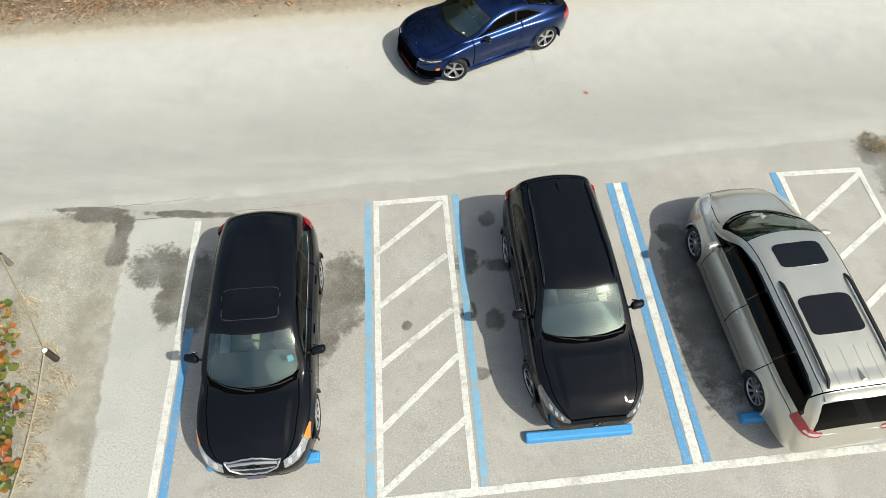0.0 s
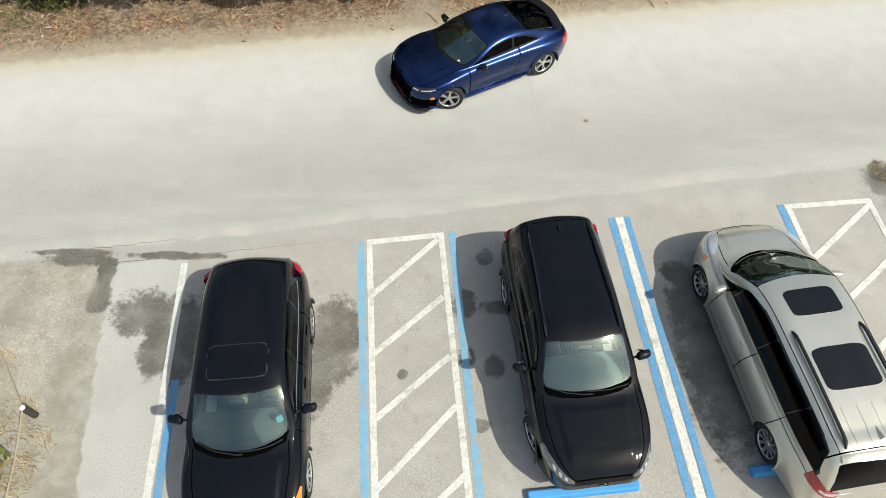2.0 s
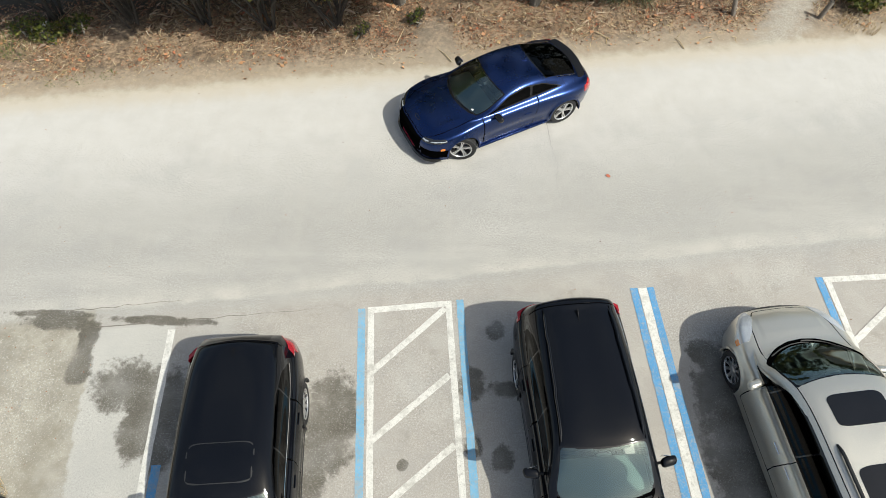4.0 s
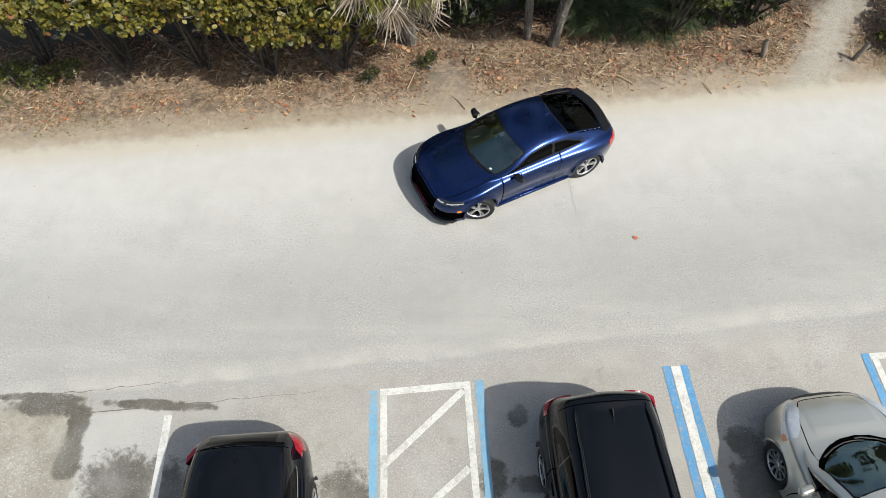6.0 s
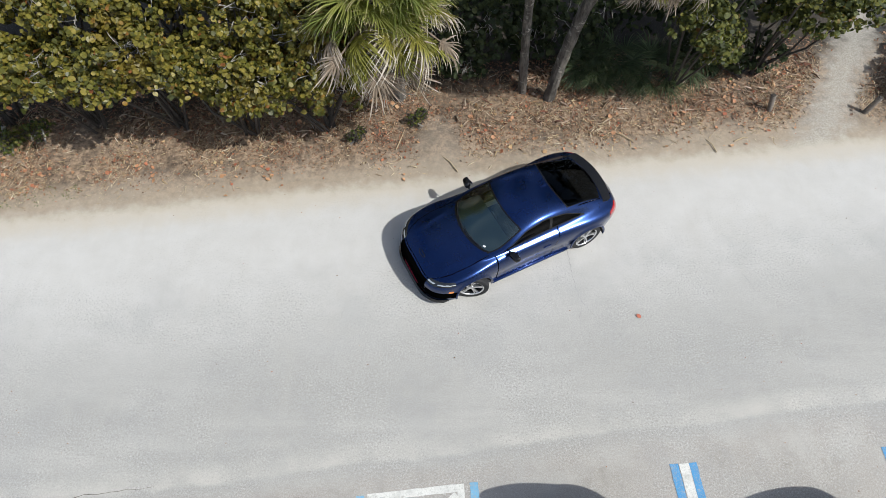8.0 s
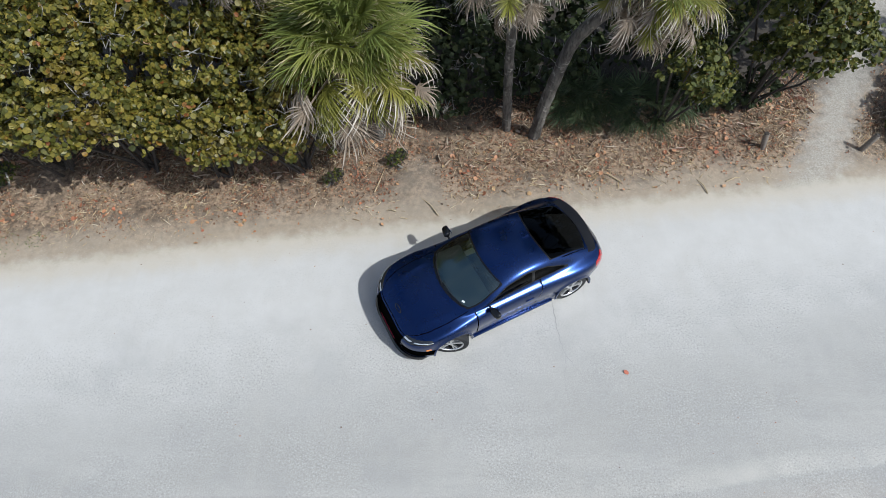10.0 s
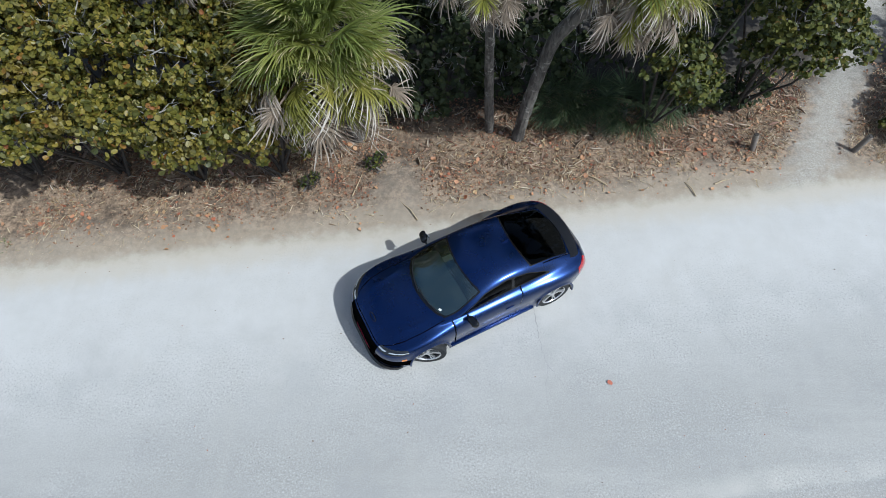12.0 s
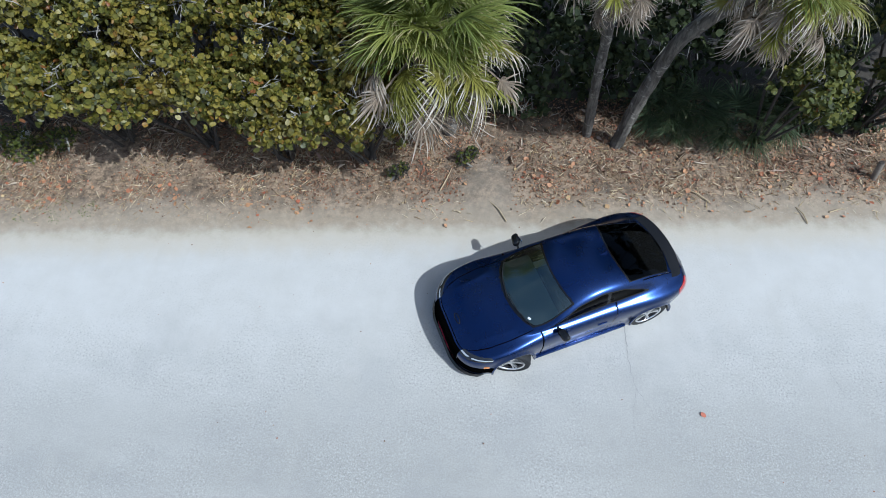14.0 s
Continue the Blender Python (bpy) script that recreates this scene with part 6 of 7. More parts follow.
M["leaf_green"] = leaf_material("leaf_green", [(0.030, 0.040, 0.009), (0.075, 0.090, 0.016), (0.125, 0.134, 0.021), (0.20, 0.185, 0.032), (0.24, 0.10, 0.03)], [0, 0.3, 0.65, 0.96, 1.0], 0.62)
GRAPE = "olive-green sea grape shrub with round leaves and pale twigs"
for bx, lobes in [
    (-2.9, [((-2.7, 14.55, 2.55), (0.75, 0.6, 0.6)), ((-2.9, 15.2, 3.1), (0.9, 0.8, 0.6)), ((-3.6, 14.35, 2.5), (0.6, 0.5, 0.5)), ((-2.2, 15.0, 2.2), (0.5, 0.6, 0.6))]),
    (-4.6, [((-4.4, 14.45, 2.75), (0.85, 0.65, 0.6)), ((-4.2, 15.4, 3.3), (1.0, 0.8, 0.55)), ((-5.1, 14.3, 2.7), (0.6, 0.5, 0.5)), ((-4.1, 14.2, 2.2), (0.5, 0.4, 0.45))]),
    (-6.2, [((-5.9, 14.35, 3.1), (0.9, 0.7, 0.65)), ((-5.6, 15.3, 3.8), (1.0, 0.9, 0.6)), ((-6.5, 14.0, 2.6), (0.6, 0.5, 0.5)), ((-6.6, 15.0, 3.7), (0.8, 0.8, 0.6))]),
    (-8.0, [((-7.5, 14.1, 2.9), (0.9, 0.7, 0.6)), ((-7.6, 15.0, 3.7), (1.1, 0.9, 0.6)), ((-8.4, 14.0, 2.6), (0.8, 0.6, 0.6)), ((-8.6, 15.0, 3.5), (0.9, 0.9, 0.6))]),
    (-10.0, [((-9.6, 14.3, 2.8), (0.9, 0.7, 0.6)), ((-9.8, 15.2, 3.4), (1.1, 1.0, 0.7)), ((-10.9, 14.6, 2.8), (0.9, 0.8, 0.7))]),
    (-3.6, [((-3.4, 16.4, 3.7), (1.1, 0.9, 0.6)), ((-4.6, 16.6, 4.0), (1.0, 0.9, 0.6))]),
    (-6.4, [((-5.9, 16.6, 4.2), (1.1, 1.0, 0.6)), ((-7.2, 16.5, 4.2), (1.1, 1.0, 0.6))]),
    (-9.0, [((-8.6, 16.6, 4.0), (1.2, 1.0, 0.7)), ((-10.2, 16.8, 4.0), (1.2, 1.1, 0.7))]),
]:
    by = float(np.mean([c[1] for c, _ in lobes])) + 0.7
    lobes = lobes + [((c[0] + rng.uniform(-0.6, 0.6), c[1] + rng.uniform(0.2, 0.7), c[2] - rng.uniform(0.05, 0.35)), (0.55, 0.5, 0.4)) for c, _ in lobes]
    lobes = lobes + [((bx + dx, 15.9 + dy, 3.0 + dz), (0.8, 0.6, 0.45)) for dx, dy, dz in ((-0.5, 0.0, 0.1), (0.6, 0.3, 0.2))]
    inner = (float(np.mean([c[0] for c, _ in lobes])), by - 0.35, float(np.mean([c[2] for c, _ in lobes])) - 0.75)
    shrub("sea_grape_shrub", (bx, by, hill(bx, by) - 0.03), lobes + [(inner, (1.1, 0.8, 0.6))], 2700, M["leaf_grape"], GRAPE)
# shrubs on the other side of the palms
# lobes above z = 5 are unseen crowns, added to shade the undergrowth
for bx, by, lobes in [
    (4.9, 16.9, [((5.3, 15.5, 5.1), (0.7, 0.5, 0.5)), ((4.4, 15.9, 5.3), (0.7, 0.5, 0.5)), ((4.6, 15.9, 2.75), (0.55, 0.5, 0.45)), ((5.1, 16.1, 2.3), (0.5, 0.45, 0.45)), ((5.35, 16.3, 1.7), (0.35, 0.3, 0.35)), ((4.4, 16.6, 3.1), (0.7, 0.6, 0.5))]),
    (7.0, 17.6, [((6.3, 15.7, 5.2), (0.8, 0.5, 0.5)), ((7.4, 16.2, 5.2), (0.9, 0.6, 0.6)), ((6.3, 16.2, 3.6), (0.7, 0.6, 0.55)), ((7.1, 16.5, 3.2), (0.8, 0.6, 0.55)), ((7.0, 17.3, 3.8), (1.0, 0.8, 0.6)), ((6.6, 16.9, 2.2), (0.45, 0.4, 0.5)), ((7.3, 16.7, 2.3), (0.6, 0.45, 0.5)), ((8.1, 16.9, 2.4), (0.6, 0.45, 0.4)), ((6.0, 17.6, 3.4), (0.9, 0.7, 0.7))]),
    (8.5, 19.3, [((8.8, 18.1, 2.9), (0.8, 0.6, 0.5)), ((9.4, 19.2, 3.2), (1.1, 0.8, 0.6))]),
    (11.2, 17.2, [((10.9, 17.1, 0.7), (0.5, 0.6, 0.45)), ((10.45, 16.75, 0.3), (0.45, 0.4, 0.3)), ((12.2, 17.2, 1.6), (0.8, 0.8, 0.7))]),
]:
    shrub("sea_grape_shrub", (bx, by, hill(bx, by) - 0.03), lobes, 3600, M["leaf_green"], "green sea grape shrub overhanging the sandy path")
# undergrowth behind, its dimness put into the leaf colour
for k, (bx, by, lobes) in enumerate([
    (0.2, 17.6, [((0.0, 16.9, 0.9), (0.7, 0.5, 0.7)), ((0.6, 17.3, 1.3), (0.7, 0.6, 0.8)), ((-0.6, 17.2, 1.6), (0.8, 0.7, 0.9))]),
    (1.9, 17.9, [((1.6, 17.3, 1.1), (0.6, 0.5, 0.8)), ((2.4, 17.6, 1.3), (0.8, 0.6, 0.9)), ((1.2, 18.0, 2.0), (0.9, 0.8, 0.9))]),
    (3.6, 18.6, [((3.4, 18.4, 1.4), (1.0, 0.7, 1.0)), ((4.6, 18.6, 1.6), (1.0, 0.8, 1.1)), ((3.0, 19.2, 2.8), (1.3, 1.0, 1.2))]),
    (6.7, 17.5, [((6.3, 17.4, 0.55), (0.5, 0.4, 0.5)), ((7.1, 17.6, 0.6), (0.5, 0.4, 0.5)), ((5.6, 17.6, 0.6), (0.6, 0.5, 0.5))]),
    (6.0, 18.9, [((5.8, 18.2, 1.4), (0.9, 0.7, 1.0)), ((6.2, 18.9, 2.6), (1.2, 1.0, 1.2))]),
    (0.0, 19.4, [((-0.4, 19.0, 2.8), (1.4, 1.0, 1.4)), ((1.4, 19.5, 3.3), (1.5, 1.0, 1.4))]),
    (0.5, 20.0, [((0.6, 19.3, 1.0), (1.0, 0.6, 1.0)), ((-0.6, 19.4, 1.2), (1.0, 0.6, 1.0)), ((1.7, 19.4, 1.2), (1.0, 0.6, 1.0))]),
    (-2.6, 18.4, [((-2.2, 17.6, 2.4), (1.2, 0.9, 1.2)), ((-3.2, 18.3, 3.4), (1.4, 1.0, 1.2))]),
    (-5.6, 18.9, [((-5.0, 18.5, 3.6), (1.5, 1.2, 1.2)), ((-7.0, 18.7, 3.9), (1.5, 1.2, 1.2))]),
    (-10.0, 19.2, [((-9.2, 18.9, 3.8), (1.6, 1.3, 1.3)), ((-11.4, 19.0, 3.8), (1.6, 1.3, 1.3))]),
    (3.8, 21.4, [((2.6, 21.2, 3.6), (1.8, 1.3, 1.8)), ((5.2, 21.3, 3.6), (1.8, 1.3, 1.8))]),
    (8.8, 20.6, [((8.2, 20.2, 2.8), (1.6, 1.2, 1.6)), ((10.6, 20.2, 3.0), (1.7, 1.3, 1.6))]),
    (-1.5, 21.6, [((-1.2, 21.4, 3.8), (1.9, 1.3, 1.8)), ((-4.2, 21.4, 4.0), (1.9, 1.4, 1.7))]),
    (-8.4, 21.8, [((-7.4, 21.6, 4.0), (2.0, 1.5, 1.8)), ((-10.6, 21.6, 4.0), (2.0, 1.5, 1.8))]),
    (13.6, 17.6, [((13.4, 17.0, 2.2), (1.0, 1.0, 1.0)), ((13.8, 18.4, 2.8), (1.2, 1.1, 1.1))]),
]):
    shrub("undergrowth_shrub", (bx, by, 0.0), lobes, 1050, M["leaf_shade"], "undergrowth shrub behind the palms, shade put into its dark green leaves", (0.04, 0.08), M["bark"], -0.8, "undergrowth shrubs")


def frond_mesh(name, material, fan, segments, droop, spread, petiole, curl, ragged=0.12):
    """A fan palm leaf along +x: stalk, rib and folded segments that droop at their tips."""
    verts, faces, along = [], [], []

    def strip(points, width, a0):
        b = len(verts)
        for i, (p, w) in enumerate(zip(points, width)):
            t = Vector(points[min(i + 1, len(points) - 1)]) - Vector(points[max(i - 1, 0)])
            s = t.cross(Vector((0, 0, 1)))
            s = (s.normalized() if s.length > 1e-5 else Vector((0, 1, 0))) * w
            for q, dz in ((Vector(p) + s, 0.0), (Vector(p) - Vector((0, 0, w * 0.7)), 0.0), (Vector(p) - s, 0.0)):
                verts.append(q)
                along.append(a0[i])
            if i:
                k = b + 3 * i
                faces.extend([(k - 3, k - 2, k + 1, k), (k - 2, k - 1, k + 2, k + 1)])
    drop = [-(petiole * k) ** 2 * 0.25 for k in (0, 0.5, 1)]
    strip([(petiole * k, 0, d) for k, d in zip((0, 0.5, 1), drop)], [0.022, 0.016, 0.012], [0.1, 0.1, 0.1])
    heart = Vector((petiole, 0, drop[-1]))
    for i in range(segments):
        u = -1 + 2 * i / (segments - 1)
        ang = u * spread + rng.uniform(-0.09, 0.09)
        length = fan * (1 - 0.28 * abs(u) ** 2) * rng.uniform(1 - 2 * ragged, 1.1)
        start = heart + Vector((0.25 * (1 - abs(u)) * fan, 0, -0.06 * (1 - abs(u))))
        d = Vector((math.cos(ang), math.sin(ang), 0.28 * abs(u) - 0.1))
        pts, ws = [], []
        bend = droop * rng.uniform(0.5, 1.7)
        for k in (0, 0.3, 0.6, 0.82, 1.0):
            p = start + d * length * k + Vector((0, 0, -bend * length * k ** curl))
            pull = 1 - 0.28 * bend * k ** 3
            p.x, p.y = start.x + (p.x - start.x) * pull, start.y + (p.y - start.y) * pull
            pts.append(p)
            ws.append((0.008, 0.0125, 0.0105, 0.006, 0.002)[(0, 0.3, 0.6, 0.82, 1.0).index(k)])
        strip(pts, ws, (0.1, 0.3, 0.55, 0.8, 1.0))
    me = bpy.data.meshes.new(name)
    me.from_pydata([tuple(v) for v in verts], [], faces)
    me.materials.append(material)
    attr = me.attributes.new("along", "FLOAT", "POINT")
    attr.data.foreach_set("value", along)
    return me


FRONDS = {
    "green": [frond_mesh("frond", M["frond_green"], f, 46, dr, 2.0, pt, 2.2, 0.14) for f, dr, pt in ((0.58, 0.25, 0.58), (0.64, 0.4, 0.64), (0.54, 0.16, 0.48), (0.60, 0.5, 0.6), (0.62, 0.32, 0.7))],
    "yellow": [frond_mesh("frond", M["frond_yellow"], f, 40, dr, 2.0, pt, 2.4, 0.16) for f, dr, pt in ((0.58, 0.4, 0.68), (0.55, 0.6, 0.62), (0.60, 0.75, 0.7), (0.56, 0.5, 0.75))],
    "fan": [frond_mesh("frond", M["frond_yellow"], f, 42, dr, 2.0, pt, 2.4, 0.14) for f, dr, pt in ((0.48, 0.26, 0.88), (0.46, 0.36, 0.82), (0.50, 0.30, 0.94))],
    "dead": [frond_mesh("dead_frond", M["frond_dead"], f, 30, dr, 1.5, pt, 1.5, 0.3) for f, dr, pt in ((0.48, 0.9, 0.98), (0.42, 1.2, 0.86), (0.44, 0.7, 1.04))],
    "dark": [frond_mesh("frond", M["frond_dark"], f, 30, dr, 1.75, pt, 2.4) for f, dr, pt in ((0.75, 0.45, 0.5), (0.65, 0.35, 0.45))],
}


def palm(trunk, radius, plan, label, scale=1.0, name="cabbage_palm", group="cabbage palms"):
    """A fan palm: ringed trunk along the given points and tiers of fronds. plan: (kind, count, lift in degrees, spread)."""
    base = Vector(trunk[0])
    p = empty(name, Matrix.Translation(base), label, "palm tree", group)
    bm = bmesh.new()
    pts, rad = [], []
    steps = 26
    for i in range(steps + 1):
        k = i / steps * (len(trunk) - 1)
        j = min(int(k), len(trunk) - 2)
        a, b = Vector(trunk[j]), Vector(trunk[j + 1])
        pts.append(a.lerp(b, k - j) - base)
        rad.append(radius * (1.15 - 0.25 * i / steps) * (1 + 0.07 * (i % 2)) * rng.uniform(0.95, 1.05))
    for _ in range(3):
        pts = [pts[0]] + [(pts[i - 1] + pts[i] * 2 + pts[i + 1]) / 4 for i in range(1, steps)] + [pts[-1]]
    tube(bm, pts, rad, 12)
    part("trunk", bm, M["palm_bark"], p, sharp=25)
    top = pts[-1]
    for kind, count, lift, jitter in plan:
        for i in range(count):
            az = 360 * i / count + rng.uniform(-14, 14) + lift * 3
            el = lift + rng.uniform(-jitter, jitter)
            m = Matrix.Translation(top + Vector((0, 0, rng.uniform(-0.15, 0.05)))) @ pose(0, 0, 0, 0, 0, az) @ pose(0, 0, 0, 0, -el, 0) @ pose(0, 0, 0, rng.uniform(-42, 42), 0, 0)
            f = new("dead_frond" if kind == "dead" else "frond", FRONDS[kind][int(rng.integers(len(FRONDS[kind])))])
            f.parent = p
            f.matrix_local = m @ Matrix.Scale(scale * rng.uniform(0.9, 1.1), 4)
    return p


FULL = [("green", 8, 82, 8), ("green", 13, 64, 12), ("green", 15, 44, 12), ("green", 14, 22, 12), ("yellow", 12, 4, 9), ("fan", 12, -20, 6), ("dead", 12, -10, 10), ("dead", 22, -30, 8), ("dead", 24, -52, 12)]
DRY = [("green", 7, 78, 8), ("green", 10, 55, 10), ("green", 9, 32, 10), ("yellow", 10, 12, 9), ("fan", 6, -16, 9), ("dead", 12, -14, 10), ("dead", 18, -38, 10), ("dead", 18, -62, 12)]
palm([(-1.42, 16.45, 0.0), (-1.5, 16.15, 1.8), (-1.58, 15.35, 3.55)], 0.15, FULL, "cabbage palm with green fan fronds and pale dead tips", 1.16)
palm([(1.46, 16.72, 0.0), (1.32, 16.5, 1.9), (1.15, 15.95, 4.9)], 0.088, DRY, "cabbage palm with a straight dark trunk and hanging dry fronds", 0.76)
palm([(2.06, 16.5, 0.0), (2.15, 16.42, 1.2), (2.37, 16.2, 3.0), (2.84, 15.8, 4.1), (3.4, 15.5, 4.85)], 0.112, DRY, "cabbage palm with a grey leaning trunk and yellowing fronds", 0.80)
palm([(-3.2, 16.9, 0.0), (-3.3, 16.6, 3.0), (-3.4, 16.3, 4.9)], 0.12, DRY, "cabbage palm rising behind the sea grape shrubs", 0.75)
LOWP = [("dark", 6, 55, 12), ("dark", 7, 25, 12), ("dark", 5, 8, 8)]
for x, y, s in ((4.4, 17.1, 0.85), (3.6, 17.4, 0.8), (5.3, 17.5, 0.75), (2.9, 17.3, 0.7), (3.1, 16.9, 0.5)):
    palm([(x, y, -0.05), (x + 0.03, y - 0.03, 0.22), (x, y - 0.05, 0.38)], 0.06, LOWP, "low dark green palmetto in the shade", s, "palmetto", "palmettos")


# ---- litter on the verge ----
def verge_points(count, near=14.3, far=17.2, x0=-13.0, x1=13.0, bias=1.0):
    x = rng.uniform(x0, x1, count)
    across = near + (far - near) * rng.uniform(0, 1, count) ** bias
    y = across + 0.15 * x
    open_path = (np.abs(x - (0.55 * y - 0.45)) > rng.uniform(0.45, 1.0, count)) & (((x + 0.45) / 0.5) ** 2 + ((y - 15.0) / 0.8) ** 2 > rng.uniform(0.5, 1.4, count))
    patchy = np.array([noise.noise((a * 0.8, b * 0.8, 3.3)) for a, b in zip(x, y)]) + rng.uniform(-0.5, 0.5, count) > -0.25
    fade = rng.uniform(0, 1, count) < np.clip((across - near) / 0.7, 0.06, 1.0)
    keep = open_path & patchy & fade
    return x[keep], y[keep]


def scatter(name, x, y, sizes, material, label, category, shape=LEAF, tilt=0.45, lift=0.012):
    z = np.array([hill(a, b) for a, b in zip(x, y)]) + lift + rng.uniform(0, 0.02, len(x))
    nrm = np.stack([rng.normal(0, tilt, len(x)), rng.normal(0, tilt, len(x)), np.ones(len(x))], axis=1)
    ob = leaves_mesh(name, np.stack([x, y, z], axis=1), nrm, sizes, material, None, shape)
    return tagged(ob, label, category, kind="stuff")


x, y = verge_points(52000, 14.5, 17.5, bias=0.75)
scatter("leaf_litter", x, y, rng.uniform(0.008, 0.032, len(x)) * rng.uniform(0.5, 1.0, len(x)), M["leaf_brown"], "brown dry leaf litter covering the dirt verge", "leaf litter")
x, y = verge_points(8000, 14.15, 16.9, bias=0.9)
near = np.array([noise.noise((a * 1.3, b * 1.3, 8.8)) for a, b in zip(x, y)]) + rng.uniform(-0.3, 0.3, len(x)) > 0.12
x, y = x[near], y[near]
scatter("orange_leaves", x, y, 0.009 + 0.046 * rng.uniform(0, 1, len(x)) ** 3.6, M["leaf_orange"], "fallen orange sea grape leaves scattered on the verge", "fallen leaves", lift=0.03)
x, y = verge_points(7000, 14.9, 17.2, bias=0.8)
clump = np.array([noise.noise((a * 1.2, b * 1.2, 6.1)) for a, b in zip(x, y)]) + 0.10 * np.exp(-((x - 2.5) / 3.0) ** 2) + rng.uniform(-0.2, 0.2, len(x)) > 0.08
x, y = x[clump], y[clump]
scatter("palm_shreds", x, y, 0.045 + 0.13 * rng.uniform(0, 1, len(x)) ** 3, M["leaf_shred"], "curled tan and grey palm shreds among the litter", "palm shreds", LONG * np.array([0.35, 1, 1.6]), 0.5, 0.04)
x, y = verge_points(62000, 14.25, 17.2, bias=0.85)
near = np.array([noise.noise((a * 1.1, b * 1.1, 5.5)) for a, b in zip(x, y)]) + rng.uniform(-0.3, 0.3, len(x)) > -0.2
x, y = x[near], y[near]
scatter("dry_straw", x, y, 0.014 + 0.09 * rng.uniform(0, 1, len(x)) ** 4.0, M["straw"], "dry straw and palm shreds on the dirt verge", "dry grass", LONG * np.array([0.27, 1, 0.6]), 0.4, 0.02)


def grass_tufts(name, spots, count, tall, material, label):
    """Loose blades standing round given spots."""
    verts, faces = [], []
    for sx, sy, sr in spots:
        for _ in range(count):
            a, r = rng.uniform(0, 6.28), sr * math.sqrt(rng.uniform(0, 1))
            bx, by = sx + r * math.cos(a), sy + r * math.sin(a)
            h, w = tall * rng.uniform(0.5, 1.2), 0.006
            lean = rng.normal(0, 0.45, 2) * h
            z = hill(bx, by) - 0.01
            s = Vector((math.cos(a), math.sin(a), 0)) * w
            b = len(verts)
            p0, p1, p2 = Vector((bx, by, z)), Vector((bx + lean[0] * 0.4, by + lean[1] * 0.4, z + h * 0.6)), Vector((bx + lean[0], by + lean[1], z + h * 0.85))
            verts += [p0 - s, p0 + s, p1 + s * 0.8, p1 - s * 0.8, p2]
            faces += [(b, b + 1, b + 2, b + 3), (b + 3, b + 2, b + 4)]
    return tagged(mesh_object(name, verts, faces, material), label, "grass", kind="stuff")


grass_tufts("green_grass", [(-10.4, 14.5, 0.7), (-11.3, 14.2, 0.7), (-9.7, 14.9, 0.5), ], 420, 0.12, M["grass"], "green grass tufts below the hedge")
grass_tufts("sparse_grass", [(-9.25, 13.28, 0.3), (-8.66, 13.36, 0.28), (-8.1, 13.5, 0.2)], 90, 0.05, M["grass"], "sparse yellow-green grass blades along the road edge")
grass_tufts("dry_grass", [(-6.8, 3.0, 0.35), (-6.65, 2.2, 0.35), (-7.2, 4.0, 0.4), (-7.8, 4.9, 0.4), (-6.75, 3.5, 0.4), (9.9, 16.6, 0.6), (10.3, 16.1, 0.5), (10.6, 17.0, 0.5), (9.75, 9.6, 0.3), (10.3, 9.3, 0.4)], 220, 0.16, M["straw"], "dry straw-coloured grass tufts")

# leafy ground plants at the foot of the hedge
M["leaf_bright"] = leaf_material("leaf_bright", [(0.035, 0.052, 0.008), (0.08, 0.10, 0.014), (0.14, 0.145, 0.02), (0.22, 0.19, 0.035)], [0, 0.4, 0.8, 1.0], 0.6)
for bx, by, rx in ((-10.4, 14.8, 0.5), (-9.85, 14.55, 0.4), (-9.3, 14.9, 0.38), (-1.0, 15.55, 0.2), (-2.3, 15.0, 0.16)):
    lobes = [((bx, by, 0.2), (rx, rx * 0.6, 0.22)), ((bx + 0.15, by + 0.12, 0.28), (rx * 0.6, rx * 0.5, 0.2))]
    shrub("ground_plant", (bx, by, hill(bx, by) - 0.02), lobes, 1500, M["leaf_bright"], "small leafy green plant at the foot of the hedge", (0.02, 0.045), M["bark_pale"], -0.2, "ground plants", "plant")
# low plants beside the bays
for bx, by, lobes in [
    (-7.2, 2.2, [((-7.05, 2.0, 0.2), (0.35, 0.5, 0.25)), ((-7.5, 2.4, 0.3), (0.5, 0.6, 0.35))]),
    (-7.5, 3.3, [((-7.25, 3.0, 0.22), (0.35, 0.5, 0.25)), ((-7.8, 3.4, 0.3), (0.5, 0.6, 0.35))]),
    (-8.1, 4.5, [((-7.85, 4.2, 0.22), (0.35, 0.45, 0.25)), ((-8.3, 4.7, 0.3), (0.5, 0.5, 0.32))]),
    (-8.8, 3.3, [((-8.6, 3.4, 0.35), (0.6, 0.7, 0.4)), ((-8.4, 2.2, 0.35), (0.6, 0.7, 0.4))]),
    (-7.3, 1.0, [((-7.2, 1.0, 0.3), (0.6, 0.6, 0.35)), ((-8.0, 1.2, 0.35), (0.6, 0.6, 0.4))]),
]:
    shrub("low_sea_grape", (bx, by, hill(bx, by) - 0.02), lobes, 620, M["leaf_low"], "low sea grape plant with green and orange leaves", (0.05, 0.085), M["bark_pale"], -0.1, "low sea grape plants")


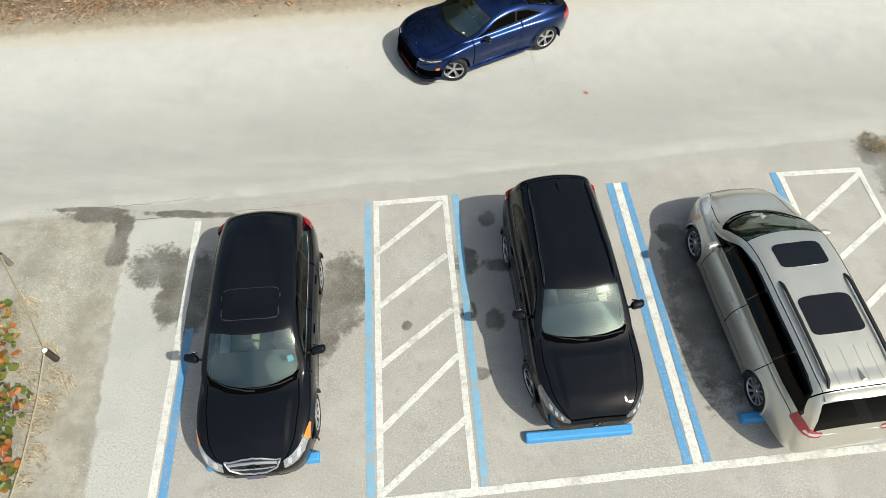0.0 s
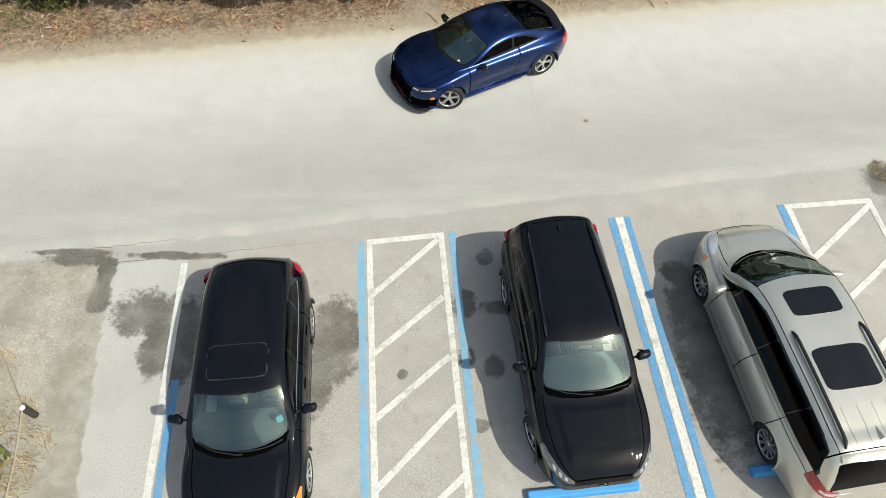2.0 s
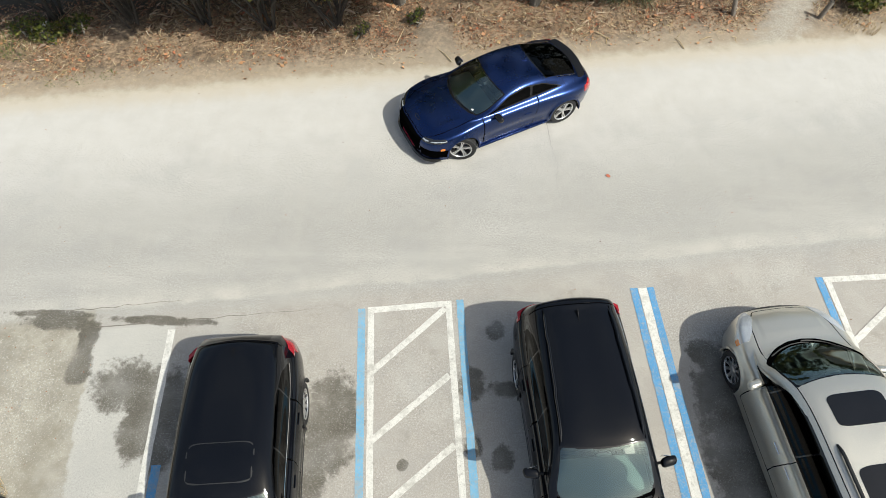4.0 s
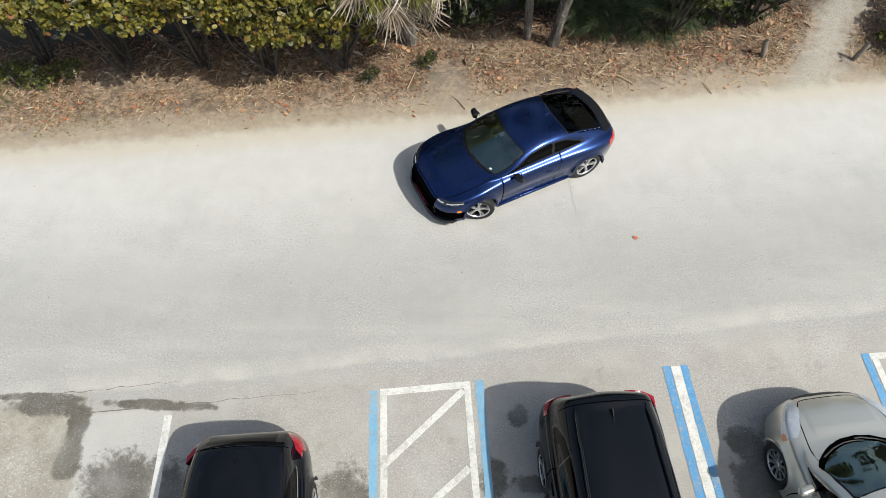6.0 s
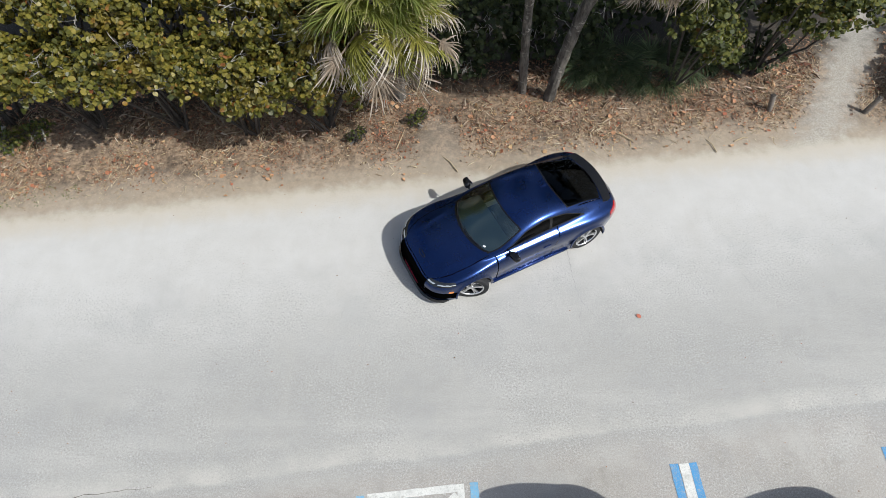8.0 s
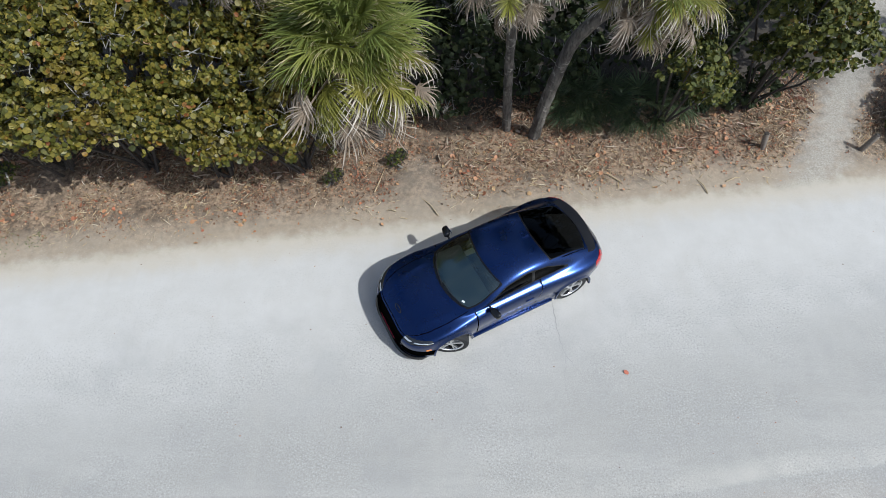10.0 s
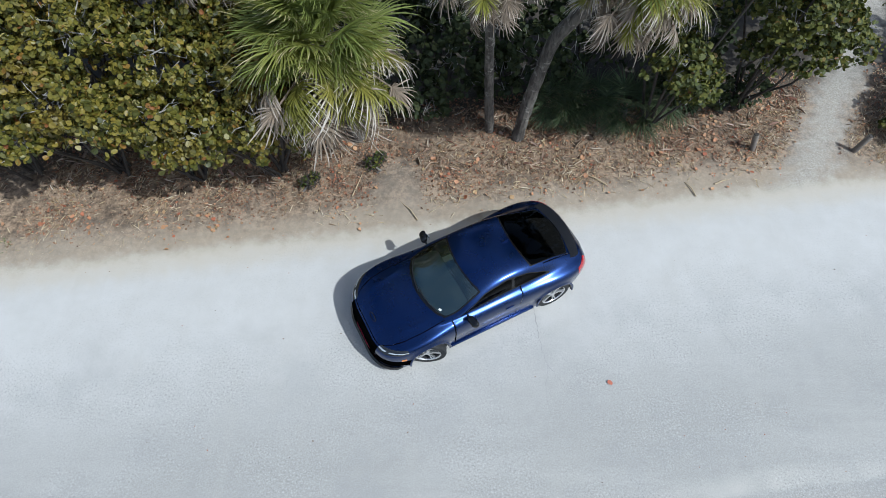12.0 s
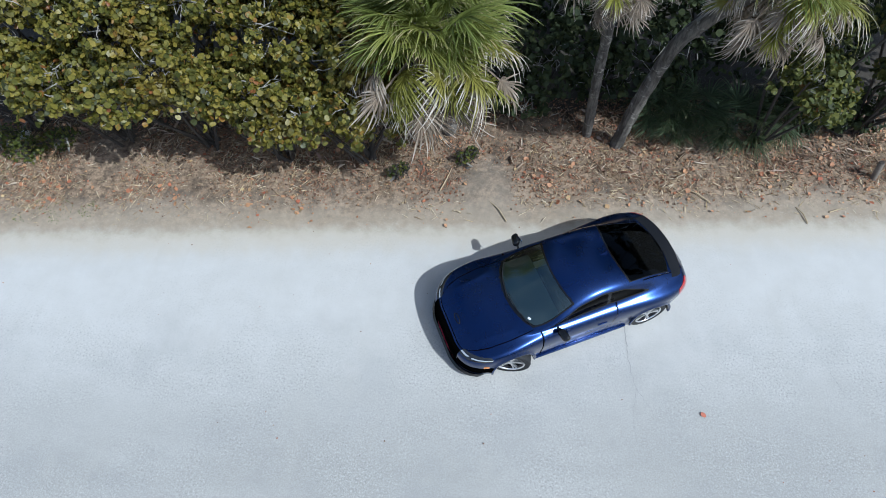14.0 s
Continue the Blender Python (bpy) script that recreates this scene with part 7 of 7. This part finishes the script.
def post(x, y, high, radius, lean, label, material=M["post_wood"], cap=None):
    thing = empty("wooden_post", pose(x, y, hill(x, y) - 0.02, lean[0], lean[1], 0), label, "post", "wooden posts")
    bm = bmesh.new()
    tube(bm, [(0, 0, -0.1), (0, 0, high * 0.5), (0, 0, high - 0.02), (0, 0, high)], [radius * 1.05, radius, radius * 0.97, radius * 0.85], 12)
    part("shaft", bm, material, thing, sharp=30)
    bm = bmesh.new()
    tube(bm, [(0, 0, high + 0.002), (0, 0, high + 0.012)], [radius * 0.8, radius * 0.7], 12)
    part("end_grain", bm, cap or M["bark"], thing)
    return thing


post(7.12, 16.27, 0.55, 0.06, (4, -14), "weathered grey wooden post standing on the verge")
post(9.35, 16.32, 0.55, 0.06, (4, 6), "weathered wooden post leaning beside the sandy path")
post(-6.85, 4.05, 0.42, 0.06, (0, 0), "short dark wooden post with a pale cap and rope", M["bark"], M["plastic_white"])
for pts in ([(-6.85, 4.05, 0.40), (-7.6, 5.0, 0.30), (-8.4, 6.0, 0.38)], [(-6.85, 4.05, 0.40), (-6.75, 3.2, 0.28), (-6.65, 2.2, 0.26), (-6.55, 1.2, 0.36)]):
    bm = bmesh.new()
    tube(bm, [Vector(pts[0]).lerp(Vector(pts[1]), k) for k in (0, 0.5)] + [Vector(p) for p in pts[1:]], 0.014, 6)
    tagged(part("rope", bm, M["rope"], None), "tan rope strung low between the posts", "rope", "ropes")
post(-8.4, 6.0, 0.40, 0.05, (0, 0), "short weathered wooden post holding a rope end")
post(-6.55, 1.2, 0.40, 0.05, (0, 0), "short weathered wooden post holding a rope end")

# single leaf on the road
M["leaf_fallen"] = plain("leaf_fallen", (0.46, 0.13, 0.07), 0.6, var=0.25, scale=30)
leaf = leaves_mesh("fallen_leaf", np.array([(3.43, 10.99, 0.02)]), np.array([(0.1, -0.1, 1.0)]), np.array([0.05]), M["leaf_fallen"])
tagged(leaf, "single curled orange leaf lying on the road", "leaf")
# dry twigs
for x, y, a, ln in ((-0.2, 14.5, 130, 0.55), (-1.3, 15.1, 75, 0.6), (3.6, 15.4, 150, 0.6), (5.6, 15.2, 115, 0.4), (6.3, 15.4, 20, 0.35)):
    bm = bmesh.new()
    d = Vector((math.cos(radians(a)), math.sin(radians(a)), 0)) * ln / 2
    tube(bm, [-d, Vector((0.02, 0.02, 0.025)), d], [0.014, 0.012, 0.006], 8)
    t = part("twig", bm, M["stalk"], None)
    t.location = (x, y, hill(x, y) + 0.02)
    tagged(t, "pale dry palm stalk lying on the litter", "twig", "dry twigs")
bm = bmesh.new()
rounded_box(bm, (0.16, 0.22, 0.10), (0, 0, 0.05), 0.04)
for v in bm.verts:
    v.co += Vector((noise.noise(v.co * 9), noise.noise(v.co * 9 + Vector((5, 0, 0))), 0)) * 0.05
bag = part("litter_bag", bm, M["plastic_white"], None)
bag.location = (-10.2, 15.1, hill(-10.2, 15.1))
tagged(bag, "crumpled white plastic bag lying in the grass", "litter")
# pebbles
x, y = rng.uniform(-11, 11, 110), rng.uniform(7.5, 14.2, 110)
x = np.concatenate([x, rng.uniform(-8, -6.2, 90)])
y = np.concatenate([y, rng.uniform(2, 7, 90)])
scatter("pebbles", x, y, rng.uniform(0.006, 0.016, len(x)), M["leaf_brown"], "small dark pebbles and bits strewn over the road", "pebbles", LEAF * np.array([1, 0.8, 1.0]), 0.3, 0.004)
